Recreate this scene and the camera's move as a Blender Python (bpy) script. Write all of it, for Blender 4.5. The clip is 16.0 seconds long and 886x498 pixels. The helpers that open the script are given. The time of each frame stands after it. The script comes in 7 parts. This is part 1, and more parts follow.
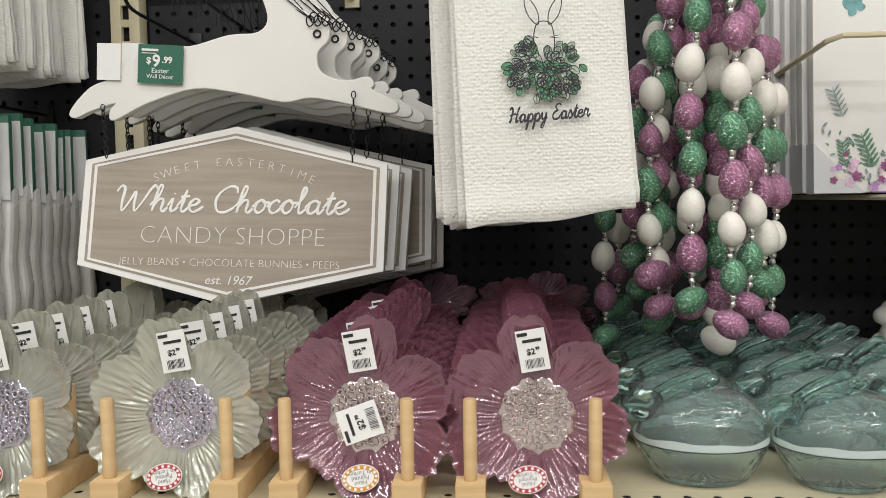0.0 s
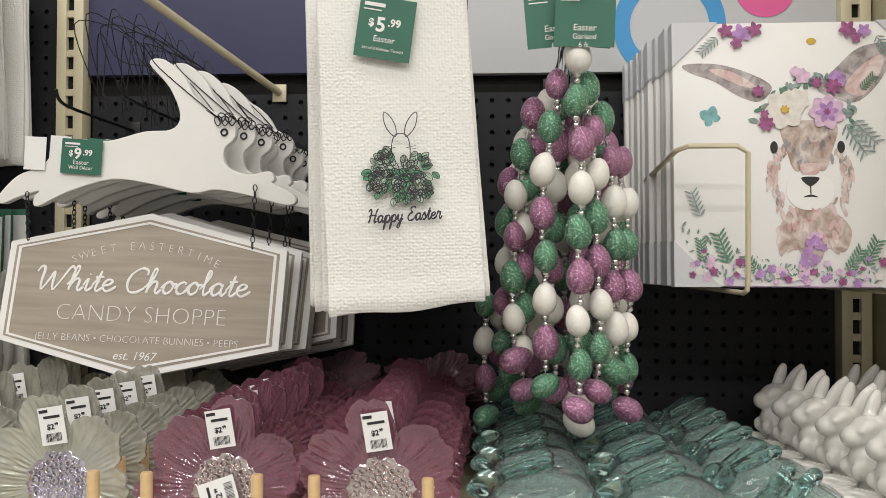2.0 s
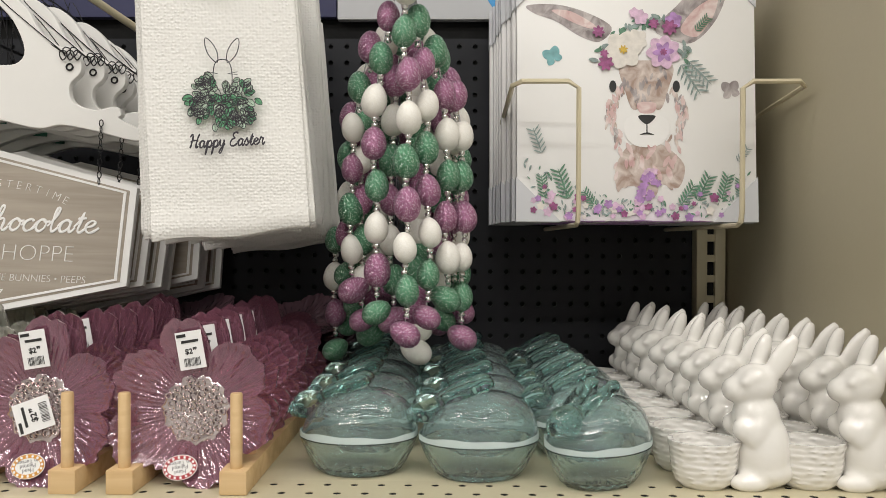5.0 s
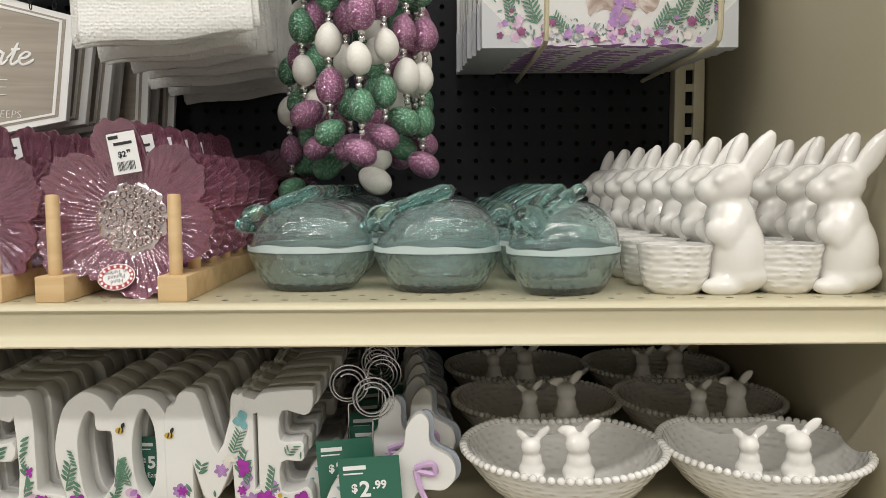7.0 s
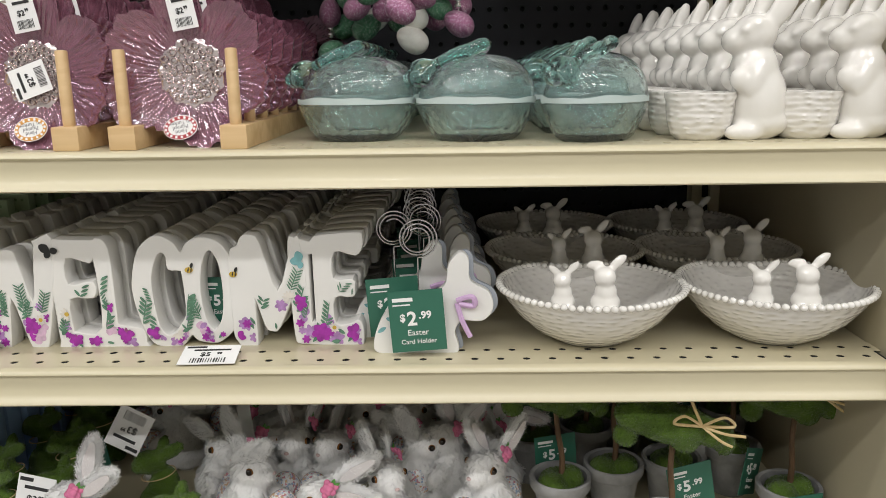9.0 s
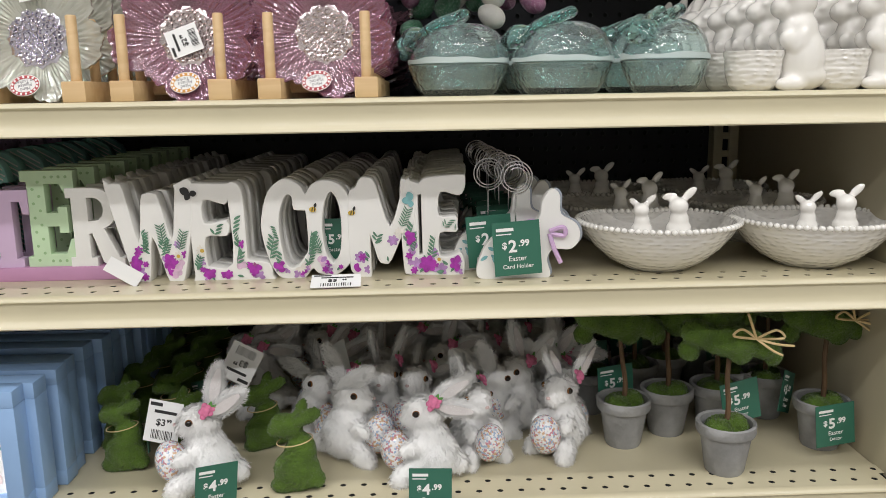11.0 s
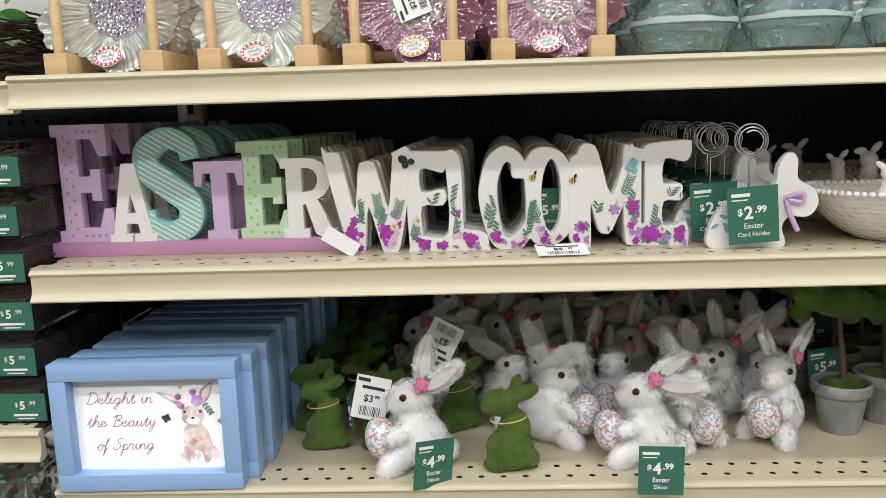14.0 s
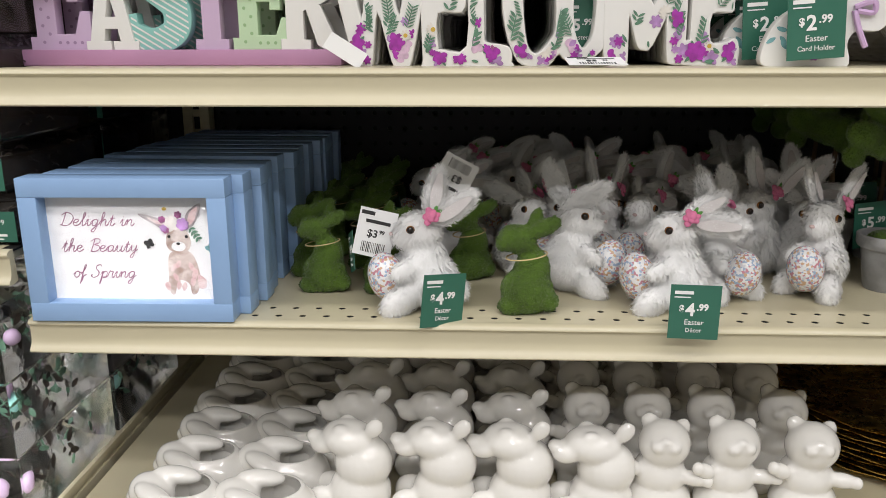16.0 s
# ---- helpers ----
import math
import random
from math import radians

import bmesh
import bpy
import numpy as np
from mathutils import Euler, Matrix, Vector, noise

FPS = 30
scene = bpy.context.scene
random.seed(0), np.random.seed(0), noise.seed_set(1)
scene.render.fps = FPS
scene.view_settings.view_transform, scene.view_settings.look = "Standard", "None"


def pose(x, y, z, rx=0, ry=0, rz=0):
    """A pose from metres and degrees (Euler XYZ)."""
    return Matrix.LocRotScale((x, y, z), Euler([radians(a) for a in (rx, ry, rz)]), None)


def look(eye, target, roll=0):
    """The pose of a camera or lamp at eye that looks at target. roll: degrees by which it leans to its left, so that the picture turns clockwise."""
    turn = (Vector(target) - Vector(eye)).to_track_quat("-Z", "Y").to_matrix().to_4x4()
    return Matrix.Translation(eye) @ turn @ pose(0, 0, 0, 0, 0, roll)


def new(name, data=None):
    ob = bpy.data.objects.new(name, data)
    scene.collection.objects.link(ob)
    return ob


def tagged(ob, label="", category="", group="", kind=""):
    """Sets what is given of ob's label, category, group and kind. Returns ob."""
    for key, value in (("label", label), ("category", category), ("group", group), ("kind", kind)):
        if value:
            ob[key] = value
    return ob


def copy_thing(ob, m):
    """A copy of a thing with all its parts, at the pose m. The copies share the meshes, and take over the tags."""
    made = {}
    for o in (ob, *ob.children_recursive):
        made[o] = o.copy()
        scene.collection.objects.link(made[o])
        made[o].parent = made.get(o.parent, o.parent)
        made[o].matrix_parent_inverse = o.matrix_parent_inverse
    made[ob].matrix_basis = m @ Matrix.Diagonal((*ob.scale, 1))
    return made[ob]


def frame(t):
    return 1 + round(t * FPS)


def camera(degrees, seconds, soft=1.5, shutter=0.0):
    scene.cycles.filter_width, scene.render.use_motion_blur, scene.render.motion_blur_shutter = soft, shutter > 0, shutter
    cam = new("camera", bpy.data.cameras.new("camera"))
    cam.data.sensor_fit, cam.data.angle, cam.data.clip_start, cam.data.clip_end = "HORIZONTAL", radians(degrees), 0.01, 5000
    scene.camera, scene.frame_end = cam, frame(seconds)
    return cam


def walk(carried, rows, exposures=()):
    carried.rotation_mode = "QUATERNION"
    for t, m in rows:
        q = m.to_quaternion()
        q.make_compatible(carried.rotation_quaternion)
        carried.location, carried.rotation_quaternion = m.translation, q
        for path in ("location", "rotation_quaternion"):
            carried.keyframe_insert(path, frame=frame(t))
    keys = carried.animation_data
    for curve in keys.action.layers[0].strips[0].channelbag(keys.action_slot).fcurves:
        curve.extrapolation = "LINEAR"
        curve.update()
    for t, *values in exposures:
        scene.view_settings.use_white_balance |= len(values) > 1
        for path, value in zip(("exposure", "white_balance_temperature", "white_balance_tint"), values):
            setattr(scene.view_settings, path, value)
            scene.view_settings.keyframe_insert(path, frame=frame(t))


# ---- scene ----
cam = camera(58.3, 16.0, soft=0.8)
PATH = [
    (0, (0.5439, -0.6233, 1.1739), (0.4162, 1.3686, 1.0471), -0.88),
    (0.5, (0.5980, -0.6483, 1.1873), (0.4615, 1.3458, 1.1168), -0.78),
    (1, (0.6274, -0.6629, 1.1982), (0.5013, 1.3330, 1.1735), -0.26),
    (1.5, (0.6568, -0.6754, 1.2026), (0.5248, 1.3202, 1.2163), 0.00),
    (2, (0.6860, -0.6871, 1.2023), (0.5520, 1.3082, 1.2343), 0.23),
    (2.5, (0.7210, -0.6968, 1.1916), (0.5844, 1.2981, 1.2342), 0.22),
    (3, (0.7509, -0.7042, 1.1766), (0.6208, 1.2912, 1.2161), 0.20),
    (3.5, (0.7810, -0.7090, 1.1657), (0.6566, 1.2871, 1.1851), 0.19),
    (6, (0.8364, -0.6783, 1.1011), (0.8553, 1.3207, 1.0403), 0.16),
    (6.5, (0.8451, -0.6647, 1.0580), (0.8567, 1.3324, 0.9524), -0.07),
    (7, (0.8500, -0.6521, 1.0173), (0.8604, 1.3409, 0.8505), -0.28),
    (7.5, (0.8594, -0.6442, 0.9994), (0.8594, 1.3390, 0.7409), -0.50),
    (8, (0.8649, -0.6511, 0.9864), (0.8483, 1.3223, 0.6615), -0.61),
    (8.5, (0.8493, -0.6765, 0.9823), (0.8337, 1.2870, 0.6023), -0.66),
    (9, (0.8300, -0.7154, 0.9871), (0.7915, 1.2347, 0.5448), -0.86),
    (11.5, (0.6445, -0.8794, 0.9101), (0.7149, 1.0859, 0.5458), -0.99),
    (12, (0.6172, -0.8945, 0.9086), (0.6523, 1.0743, 0.5584), -1.58),
    (12.5, (0.5792, -0.8984, 0.9081), (0.5703, 1.0718, 0.5640), -1.99),
    (13, (0.5368, -0.8897, 0.8930), (0.4927, 1.0831, 0.5672), -2.15),
    (13.5, (0.5065, -0.8662, 0.8751), (0.4431, 1.1075, 0.5580), -1.95),
    (14, (0.4868, -0.8362, 0.8642), (0.4096, 1.1341, 0.5299), -1.74),
    (14.5, (0.4737, -0.8114, 0.8444), (0.3813, 1.1547, 0.4895), -1.46),
    (15, (0.4624, -0.7916, 0.7968), (0.3737, 1.1697, 0.4154), -0.92),
    (15.5, (0.4670, -0.7765, 0.7505), (0.3684, 1.1748, 0.3232), -0.46),
    (16, (0.4713, -0.7678, 0.7340), (0.3840, 1.1649, 0.2266), -0.13),
]
# the clip's camera lifts its exposure and cools its white balance towards the lower shelves
EXPOSURES = [(0, -0.40, 6500, 10), (3.5, -0.41, 6620, 11), (7, -0.36, 6540, 10), (9, -0.34, 6380, 11), (12.5, -0.32, 6260, 12), (14, -0.24, 6220, 12), (15, -0.12, 6300, 12), (16, -0.32, 6320, 13)]
walk(cam, [(t, look(eye, target, roll)) for t, eye, target, roll in PATH], EXPOSURES)

# ---- world and light ----
world = bpy.data.worlds.new("store_air")
scene.world = world
world.use_nodes = True
world.node_tree.nodes["Background"].inputs[0].default_value = (0.9, 0.92, 1.0, 1)
world.node_tree.nodes["Background"].inputs[1].default_value = 0.05


def ceiling_lamp(x, y, length, width, watts):
    data = bpy.data.lights.new("ceiling_strip", "AREA")
    data.shape, data.size, data.size_y, data.energy = "RECTANGLE", length, width, watts
    data.color = (1.0, 0.98, 0.945)
    ob = new("ceiling_strip", data)
    ob.matrix_world = pose(x, y, 3.92)
    return ob


for lx in (-2.0, 0.6, 3.2):
    ceiling_lamp(lx, -0.9, 2.2, 0.22, 30)
    ceiling_lamp(lx, -2.6, 2.2, 0.22, 58)
    ceiling_lamp(lx, -4.6, 2.2, 0.22, 82)


# ---- materials ----
def nodes_of(name):
    m = bpy.data.materials.new(name)
    m.use_nodes = True
    return m, m.node_tree.nodes, m.node_tree.links, m.node_tree.nodes["Principled BSDF"]


def surface(name, rgb, rough=0.5, metal=0.0, vary=0.12, scale=8.0, fine=90.0, bump=0.1, dist=0.001, coat=0.0, rand=0.0, sheen=0.0, sub=0.0):
    """Paint-like material: base colour broken up at two scales, with a fine relief."""
    m, n, l, b = nodes_of(name)
    tc = n.new("ShaderNodeTexCoord")
    big, small = n.new("ShaderNodeTexNoise"), n.new("ShaderNodeTexNoise")
    big.inputs["Scale"].default_value, small.inputs["Scale"].default_value = scale, fine
    big.inputs["Detail"].default_value = 6
    l.new(tc.outputs["Object"], big.inputs["Vector"])
    l.new(tc.outputs["Object"], small.inputs["Vector"])
    ramp = n.new("ShaderNodeMapRange")
    ramp.inputs["From Min"].default_value, ramp.inputs["From Max"].default_value = 0.3, 0.7
    ramp.inputs["To Min"].default_value, ramp.inputs["To Max"].default_value = 1 - vary, 1 + vary * 0.4
    l.new(big.outputs["Fac"], ramp.inputs["Value"])
    mul = n.new("ShaderNodeMix")
    mul.data_type, mul.blend_type = "RGBA", "MULTIPLY"
    mul.inputs["Factor"].default_value = 1
    mul.inputs["A"].default_value = (*rgb, 1)
    l.new(ramp.outputs["Result"], mul.inputs["B"])
    colour = mul.outputs["Result"]
    if rand:
        info, hsv = n.new("ShaderNodeObjectInfo"), n.new("ShaderNodeHueSaturation")
        mr = n.new("ShaderNodeMapRange")
        mr.inputs["To Min"].default_value, mr.inputs["To Max"].default_value = 1 - rand, 1 + rand * 0.5
        l.new(info.outputs["Random"], mr.inputs["Value"])
        l.new(mr.outputs["Result"], hsv.inputs["Value"])
        l.new(colour, hsv.inputs["Color"])
        colour = hsv.outputs["Color"]
    l.new(colour, b.inputs["Base Color"])
    b.inputs["Metallic"].default_value = metal
    rr = n.new("ShaderNodeMapRange")
    rr.inputs["To Min"].default_value, rr.inputs["To Max"].default_value = max(rough - 0.08, 0.02), min(rough + 0.08, 1)
    l.new(small.outputs["Fac"], rr.inputs["Value"])
    l.new(rr.outputs["Result"], b.inputs["Roughness"])
    bp = n.new("ShaderNodeBump")
    bp.inputs["Strength"].default_value, bp.inputs["Distance"].default_value = bump, dist
    l.new(small.outputs["Fac"], bp.inputs["Height"])
    l.new(bp.outputs["Normal"], b.inputs["Normal"])
    b.inputs["Coat Weight"].default_value = coat
    b.inputs["Coat Roughness"].default_value = 0.08
    b.inputs["Sheen Weight"].default_value = sheen
    if sub:
        b.inputs["Subsurface Weight"].default_value = sub
        b.inputs["Subsurface Radius"].default_value = (0.01, 0.01, 0.01)
    return m


def wood(name, rgb, dark, rough=0.5, scale=(4, 60, 60)):
    m, n, l, b = nodes_of(name)
    tc, mp, no = n.new("ShaderNodeTexCoord"), n.new("ShaderNodeMapping"), n.new("ShaderNodeTexNoise")
    mp.inputs["Scale"].default_value = scale
    no.inputs["Scale"].default_value, no.inputs["Detail"].default_value = 1.0, 8
    no.inputs["Distortion"].default_value = 0.6
    l.new(tc.outputs["Object"], mp.inputs["Vector"])
    l.new(mp.outputs["Vector"], no.inputs["Vector"])
    cr = n.new("ShaderNodeValToRGB")
    cr.color_ramp.elements[0].position, cr.color_ramp.elements[1].position = 0.35, 0.62
    cr.color_ramp.elements[0].color, cr.color_ramp.elements[1].color = (*dark, 1), (*rgb, 1)
    l.new(no.outputs["Fac"], cr.inputs["Fac"])
    l.new(cr.outputs["Color"], b.inputs["Base Color"])
    b.inputs["Roughness"].default_value = rough
    bp = n.new("ShaderNodeBump")
    bp.inputs["Strength"].default_value, bp.inputs["Distance"].default_value = 0.2, 0.0005
    l.new(no.outputs["Fac"], bp.inputs["Height"])
    l.new(bp.outputs["Normal"], b.inputs["Normal"])
    return m


def glitter(name, rgb, spark, metal=0.35, lean=0.9):
    """Glitter: tiny flakes, each with its own tilt, a few coloured near white as painted glints."""
    m, n, l, b = nodes_of(name)
    tc, vo = n.new("ShaderNodeTexCoord"), n.new("ShaderNodeTexVoronoi")
    vo.inputs["Scale"].default_value = 1500
    l.new(tc.outputs["Object"], vo.inputs["Vector"])
    cr = n.new("ShaderNodeValToRGB")
    # the ramp's top end paints sparkle into the colour of some flakes
    cr.color_ramp.elements[0].position, cr.color_ramp.elements[1].position = 0.1, 0.93
    cr.color_ramp.elements[0].color, cr.color_ramp.elements[1].color = (*[c * (0.3 + 0.35 * (1 + (metal < 0.1))) for c in rgb], 1), (*spark, 1)
    cr.color_ramp.elements.new(0.78).color = (*[min(c * 1.15, 0.85) for c in rgb], 1)
    sep = n.new("ShaderNodeSeparateColor")
    l.new(vo.outputs["Color"], sep.inputs["Color"])
    l.new(sep.outputs["Red"], cr.inputs["Fac"])
    l.new(cr.outputs["Color"], b.inputs["Base Color"])
    b.inputs["Metallic"].default_value, b.inputs["Roughness"].default_value = metal, 0.32
    tilt, geo, add = n.new("ShaderNodeVectorMath"), n.new("ShaderNodeNewGeometry"), n.new("ShaderNodeVectorMath")
    mid, unit = n.new("ShaderNodeVectorMath"), n.new("ShaderNodeVectorMath")
    mid.operation, tilt.operation, add.operation, unit.operation = "SUBTRACT", "SCALE", "ADD", "NORMALIZE"
    mid.inputs[1].default_value = (0.5, 0.5, 0.5)
    tilt.inputs["Scale"].default_value = lean
    l.new(vo.outputs["Color"], mid.inputs[0])
    l.new(mid.outputs["Vector"], tilt.inputs[0])
    l.new(geo.outputs["Normal"], add.inputs[0])
    l.new(tilt.outputs["Vector"], add.inputs[1])
    l.new(add.outputs["Vector"], unit.inputs[0])
    l.new(unit.outputs["Vector"], b.inputs["Normal"])
    return m


def glass(name, rgb, rough=0.03, ior=1.45, trans=1.0, bump=0.5):
    m, n, l, b = nodes_of(name)
    b.inputs["Base Color"].default_value = (*rgb, 1)
    b.inputs["Transmission Weight"].default_value = trans
    b.inputs["Roughness"].default_value, b.inputs["IOR"].default_value = rough, ior
    no, tc, bp = n.new("ShaderNodeTexNoise"), n.new("ShaderNodeTexCoord"), n.new("ShaderNodeBump")
    no.inputs["Scale"].default_value = 60
    bp.inputs["Strength"].default_value, bp.inputs["Distance"].default_value = bump, 0.0016
    no.inputs["Detail"].default_value = 4
    l.new(tc.outputs["Object"], no.inputs["Vector"])
    l.new(no.outputs["Fac"], bp.inputs["Height"])
    l.new(bp.outputs["Normal"], b.inputs["Normal"])
    return m


M = dict(
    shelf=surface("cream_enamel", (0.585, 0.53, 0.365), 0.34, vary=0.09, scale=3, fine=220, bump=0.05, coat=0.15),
    panel=surface("darker_cream_panel", (0.45, 0.405, 0.285), 0.5, vary=0.07, scale=2, fine=200, bump=0.05),
    peg=surface("charcoal_pegboard", (0.027, 0.028, 0.032), 0.5, vary=0.2, scale=6, fine=300, bump=0.08),
    # near-black that stands in for the shade inside holes and slots
    holeshade=surface("hole_shade_black", (0.004, 0.004, 0.004), 0.9, vary=0),
    navy=surface("navy_board", (0.055, 0.058, 0.125), 0.5, vary=0.08, scale=2),
    greyboard=surface("pale_grey_board", (0.60, 0.61, 0.63), 0.5, vary=0.04, scale=2),
    cyan=surface("blue_print", (0.05, 0.30, 0.62), 0.5, vary=0.03),
    pinkp=surface("pink_print", (0.75, 0.12, 0.33), 0.5, vary=0.03),
    floor=surface("store_floor_grey", (0.36, 0.34, 0.31), 0.4, vary=0.15, scale=1.5, fine=60),
    wall=surface("store_wall", (0.6, 0.59, 0.56), 0.7, vary=0.05, scale=1),
    ceil=surface("store_ceiling", (0.65, 0.65, 0.64), 0.8, vary=0.05, scale=1),
    white=surface("white_paint", (0.80, 0.79, 0.76), 0.5, vary=0.04, scale=12, fine=160, bump=0.06, rand=0.03),
    ceramic=surface("white_glazed_ceramic", (0.77, 0.75, 0.705), 0.06, vary=0.03, scale=20, fine=70, bump=0.07, dist=0.003, coat=0.45),
    card=surface("white_card", (0.82, 0.81, 0.79), 0.55, vary=0.02),
    green=surface("green_tag_card", (0.028, 0.135, 0.088), 0.42, vary=0.05, scale=20, coat=0.1),
    ink=surface("black_ink", (0.02, 0.02, 0.02), 0.6, vary=0),
    greyink=surface("grey_ink", (0.3, 0.3, 0.31), 0.6, vary=0),
    plum=surface("plum_ink", (0.36, 0.17, 0.25), 0.6, vary=0.1, scale=100),
    wire=surface("dark_wire", (0.03, 0.03, 0.032), 0.4, metal=0.7, vary=0),
    creamwire=surface("cream_wire", (0.62, 0.55, 0.38), 0.35, vary=0.03, coat=0.2),
    steel=surface("steel_wire", (0.55, 0.55, 0.56), 0.25, metal=1.0, vary=0.02),
    silver=surface("silver_bead", (0.80, 0.79, 0.78), 0.13, metal=1.0, vary=0.02),
    beech=wood("beech_wood", (0.66, 0.47, 0.25), (0.56, 0.37, 0.18)),
    signwood=wood("taupe_sign_wood", (0.375, 0.325, 0.265), (0.305, 0.262, 0.21), 0.6, (7, 7, 110)),
    bark=wood("stem_bark", (0.17, 0.10, 0.05), (0.08, 0.045, 0.02), 0.8, (60, 60, 9)),
)


def lustre(name, rgb, film, rough=0.10, metal=0.25, trans=0.0):
    """Lustred pressed glass: glossy, with a thin iridescent film."""
    m = surface(name, rgb, rough, metal, vary=0.2, scale=25, fine=200, bump=0.14, dist=0.0012, coat=1.0, rand=0.12)
    b = m.node_tree.nodes["Principled BSDF"]
    b.inputs["Coat Roughness"].default_value = 0.03
    b.inputs["Thin Film Thickness"].default_value, b.inputs["Thin Film IOR"].default_value = film, 1.6
    b.inputs["Transmission Weight"].default_value = trans
    b.inputs["IOR"].default_value = 1.7
    return m


def wash(name, rgb, pale):
    """Watercolour: pigment pooling between pale and full strength."""
    m, n, l, b = nodes_of(name)
    tc, no, cr = n.new("ShaderNodeTexCoord"), n.new("ShaderNodeTexNoise"), n.new("ShaderNodeValToRGB")
    no.inputs["Scale"].default_value, no.inputs["Detail"].default_value, no.inputs["Distortion"].default_value = 55, 8, 0.8
    cr.color_ramp.elements[0].position, cr.color_ramp.elements[1].position = 0.36, 0.64
    cr.color_ramp.elements[0].color, cr.color_ramp.elements[1].color = (*rgb, 1), (*pale, 1)
    l.new(tc.outputs["Object"], no.inputs["Vector"])
    l.new(no.outputs["Fac"], cr.inputs["Fac"])
    l.new(cr.outputs["Color"], b.inputs["Base Color"])
    b.inputs["Roughness"].default_value = 0.6
    return m


def weave(name, rgb, scale, rough=0.15, strength=0.6, coat=0.4, squash=(1, 1, 1)):
    """Basket or waffle relief."""
    m, n, l, b = nodes_of(name)
    tc, mp, br = n.new("ShaderNodeTexCoord"), n.new("ShaderNodeMapping"), n.new("ShaderNodeTexVoronoi")
    mp.inputs["Scale"].default_value = squash
    br.inputs["Scale"].default_value, br.feature = scale, "SMOOTH_F1"
    br.inputs["Randomness"].default_value = 0.45
    bp = n.new("ShaderNodeBump")
    bp.invert = True
    bp.inputs["Strength"].default_value, bp.inputs["Distance"].default_value = strength, 0.003
    l.new(tc.outputs["Object"], mp.inputs["Vector"])
    l.new(mp.outputs["Vector"], br.inputs["Vector"])
    l.new(br.outputs["Distance"], bp.inputs["Height"])
    l.new(bp.outputs["Normal"], b.inputs["Normal"])
    b.inputs["Base Color"].default_value = (*rgb, 1)
    b.inputs["Roughness"].default_value, b.inputs["Coat Weight"].default_value = rough, coat
    return m


M.update(
    silver_lustre=lustre("silver_lustre_glass", (0.80, 0.72, 0.72), 380, 0.10, 0.9),
    violet_lustre=lustre("violet_lustre_glass", (0.78, 0.76, 0.86), 430, 0.10, 0.85),
    pink_glass=lustre("pink_lustre_glass", (0.46, 0.19, 0.27), 320, 0.08, 0.10, 0.55),
    pearl_glass=lustre("pearl_lustre_glass", (0.84, 0.83, 0.74), 520, 0.07, 0.05, 0.62),
    mauve_glass=lustre("mauve_stacked_glass", (0.22, 0.12, 0.15), 300),
    teal_glass=glass("teal_pressed_glass", (0.84, 0.965, 0.955), 0.01, 1.45, 0.94, 0.06),
    teal_solid=glass("teal_solid_glass", (0.66, 0.93, 0.90), 0.0, 1.5, 0.99, 0.0),
    foam=surface("white_packing_foam", (0.50, 0.59, 0.575), 0.8, vary=0.05),
    terry=weave("white_waffle_terry", (0.80, 0.79, 0.755), 300, 0.95, 0.5, 0.0),
    terryband=surface("towel_blue_check", (0.22, 0.27, 0.29), 0.95, vary=0.2, scale=300),
    stitch=surface("green_embroidery", (0.16, 0.44, 0.24), 0.7, vary=0.4, scale=300),
    terrypale=surface("pale_green_embroidery", (0.52, 0.66, 0.53), 0.8, vary=0.3, scale=300),
    thread=surface("dark_embroidery_thread", (0.045, 0.04, 0.05), 0.7, vary=0.1),
    eggwhite=glitter("white_glitter", (0.74, 0.72, 0.66), (0.85, 0.84, 0.80), 0.0, 0.3),
    egggreen=glitter("green_glitter", (0.09, 0.27, 0.15), (0.66, 0.85, 0.72), 0.45),
    eggpink=glitter("mauve_glitter", (0.36, 0.14, 0.26), (0.90, 0.70, 0.82), 0.45),
    basketw=weave("white_woven_ceramic", (0.78, 0.76, 0.72), 100, 0.14, 1.0, 0.5, (1, 1, 1.9)),
    sticker=surface("white_sticker", (0.82, 0.82, 0.81), 0.45, vary=0.01),
    orange=surface("orange_ring_print", (0.62, 0.30, 0.05), 0.5, vary=0.05),
    redp=surface("red_ring_print", (0.42, 0.05, 0.06), 0.5, vary=0.05),
    taupe=wash("taupe_watercolour", (0.36, 0.25, 0.20), (0.68, 0.60, 0.55)),
    blush=wash("blush_watercolour", (0.56, 0.34, 0.33), (0.76, 0.66, 0.63)),
    greywash=wash("grey_watercolour", (0.20, 0.17, 0.17), (0.55, 0.50, 0.49)),
    lilac=surface("lilac_petals", (0.47, 0.26, 0.55), 0.6, vary=0.4, scale=120),
    magenta=surface("magenta_petals", (0.40, 0.035, 0.40), 0.6, vary=0.4, scale=120),
    mulberry=surface("mulberry_petals", (0.36, 0.10, 0.25), 0.6, vary=0.5, scale=160),
    palepink=surface("pale_pink_petals", (0.72, 0.50, 0.66), 0.6, vary=0.3, scale=120),
    leafp=surface("printed_leaf_green", (0.12, 0.26, 0.17), 0.6, vary=0.4, scale=150),
    sagep=surface("printed_sage_leaf", (0.28, 0.36, 0.34), 0.6, vary=0.4, scale=150),
    yellowp=surface("yellow_print", (0.62, 0.42, 0.06), 0.6, vary=0.2, scale=100),
    creamp=surface("cream_petals", (0.76, 0.72, 0.66), 0.6, vary=0.15, scale=120),
    tealp=surface("teal_print", (0.20, 0.44, 0.46), 0.6, vary=0.3, scale=120),
)


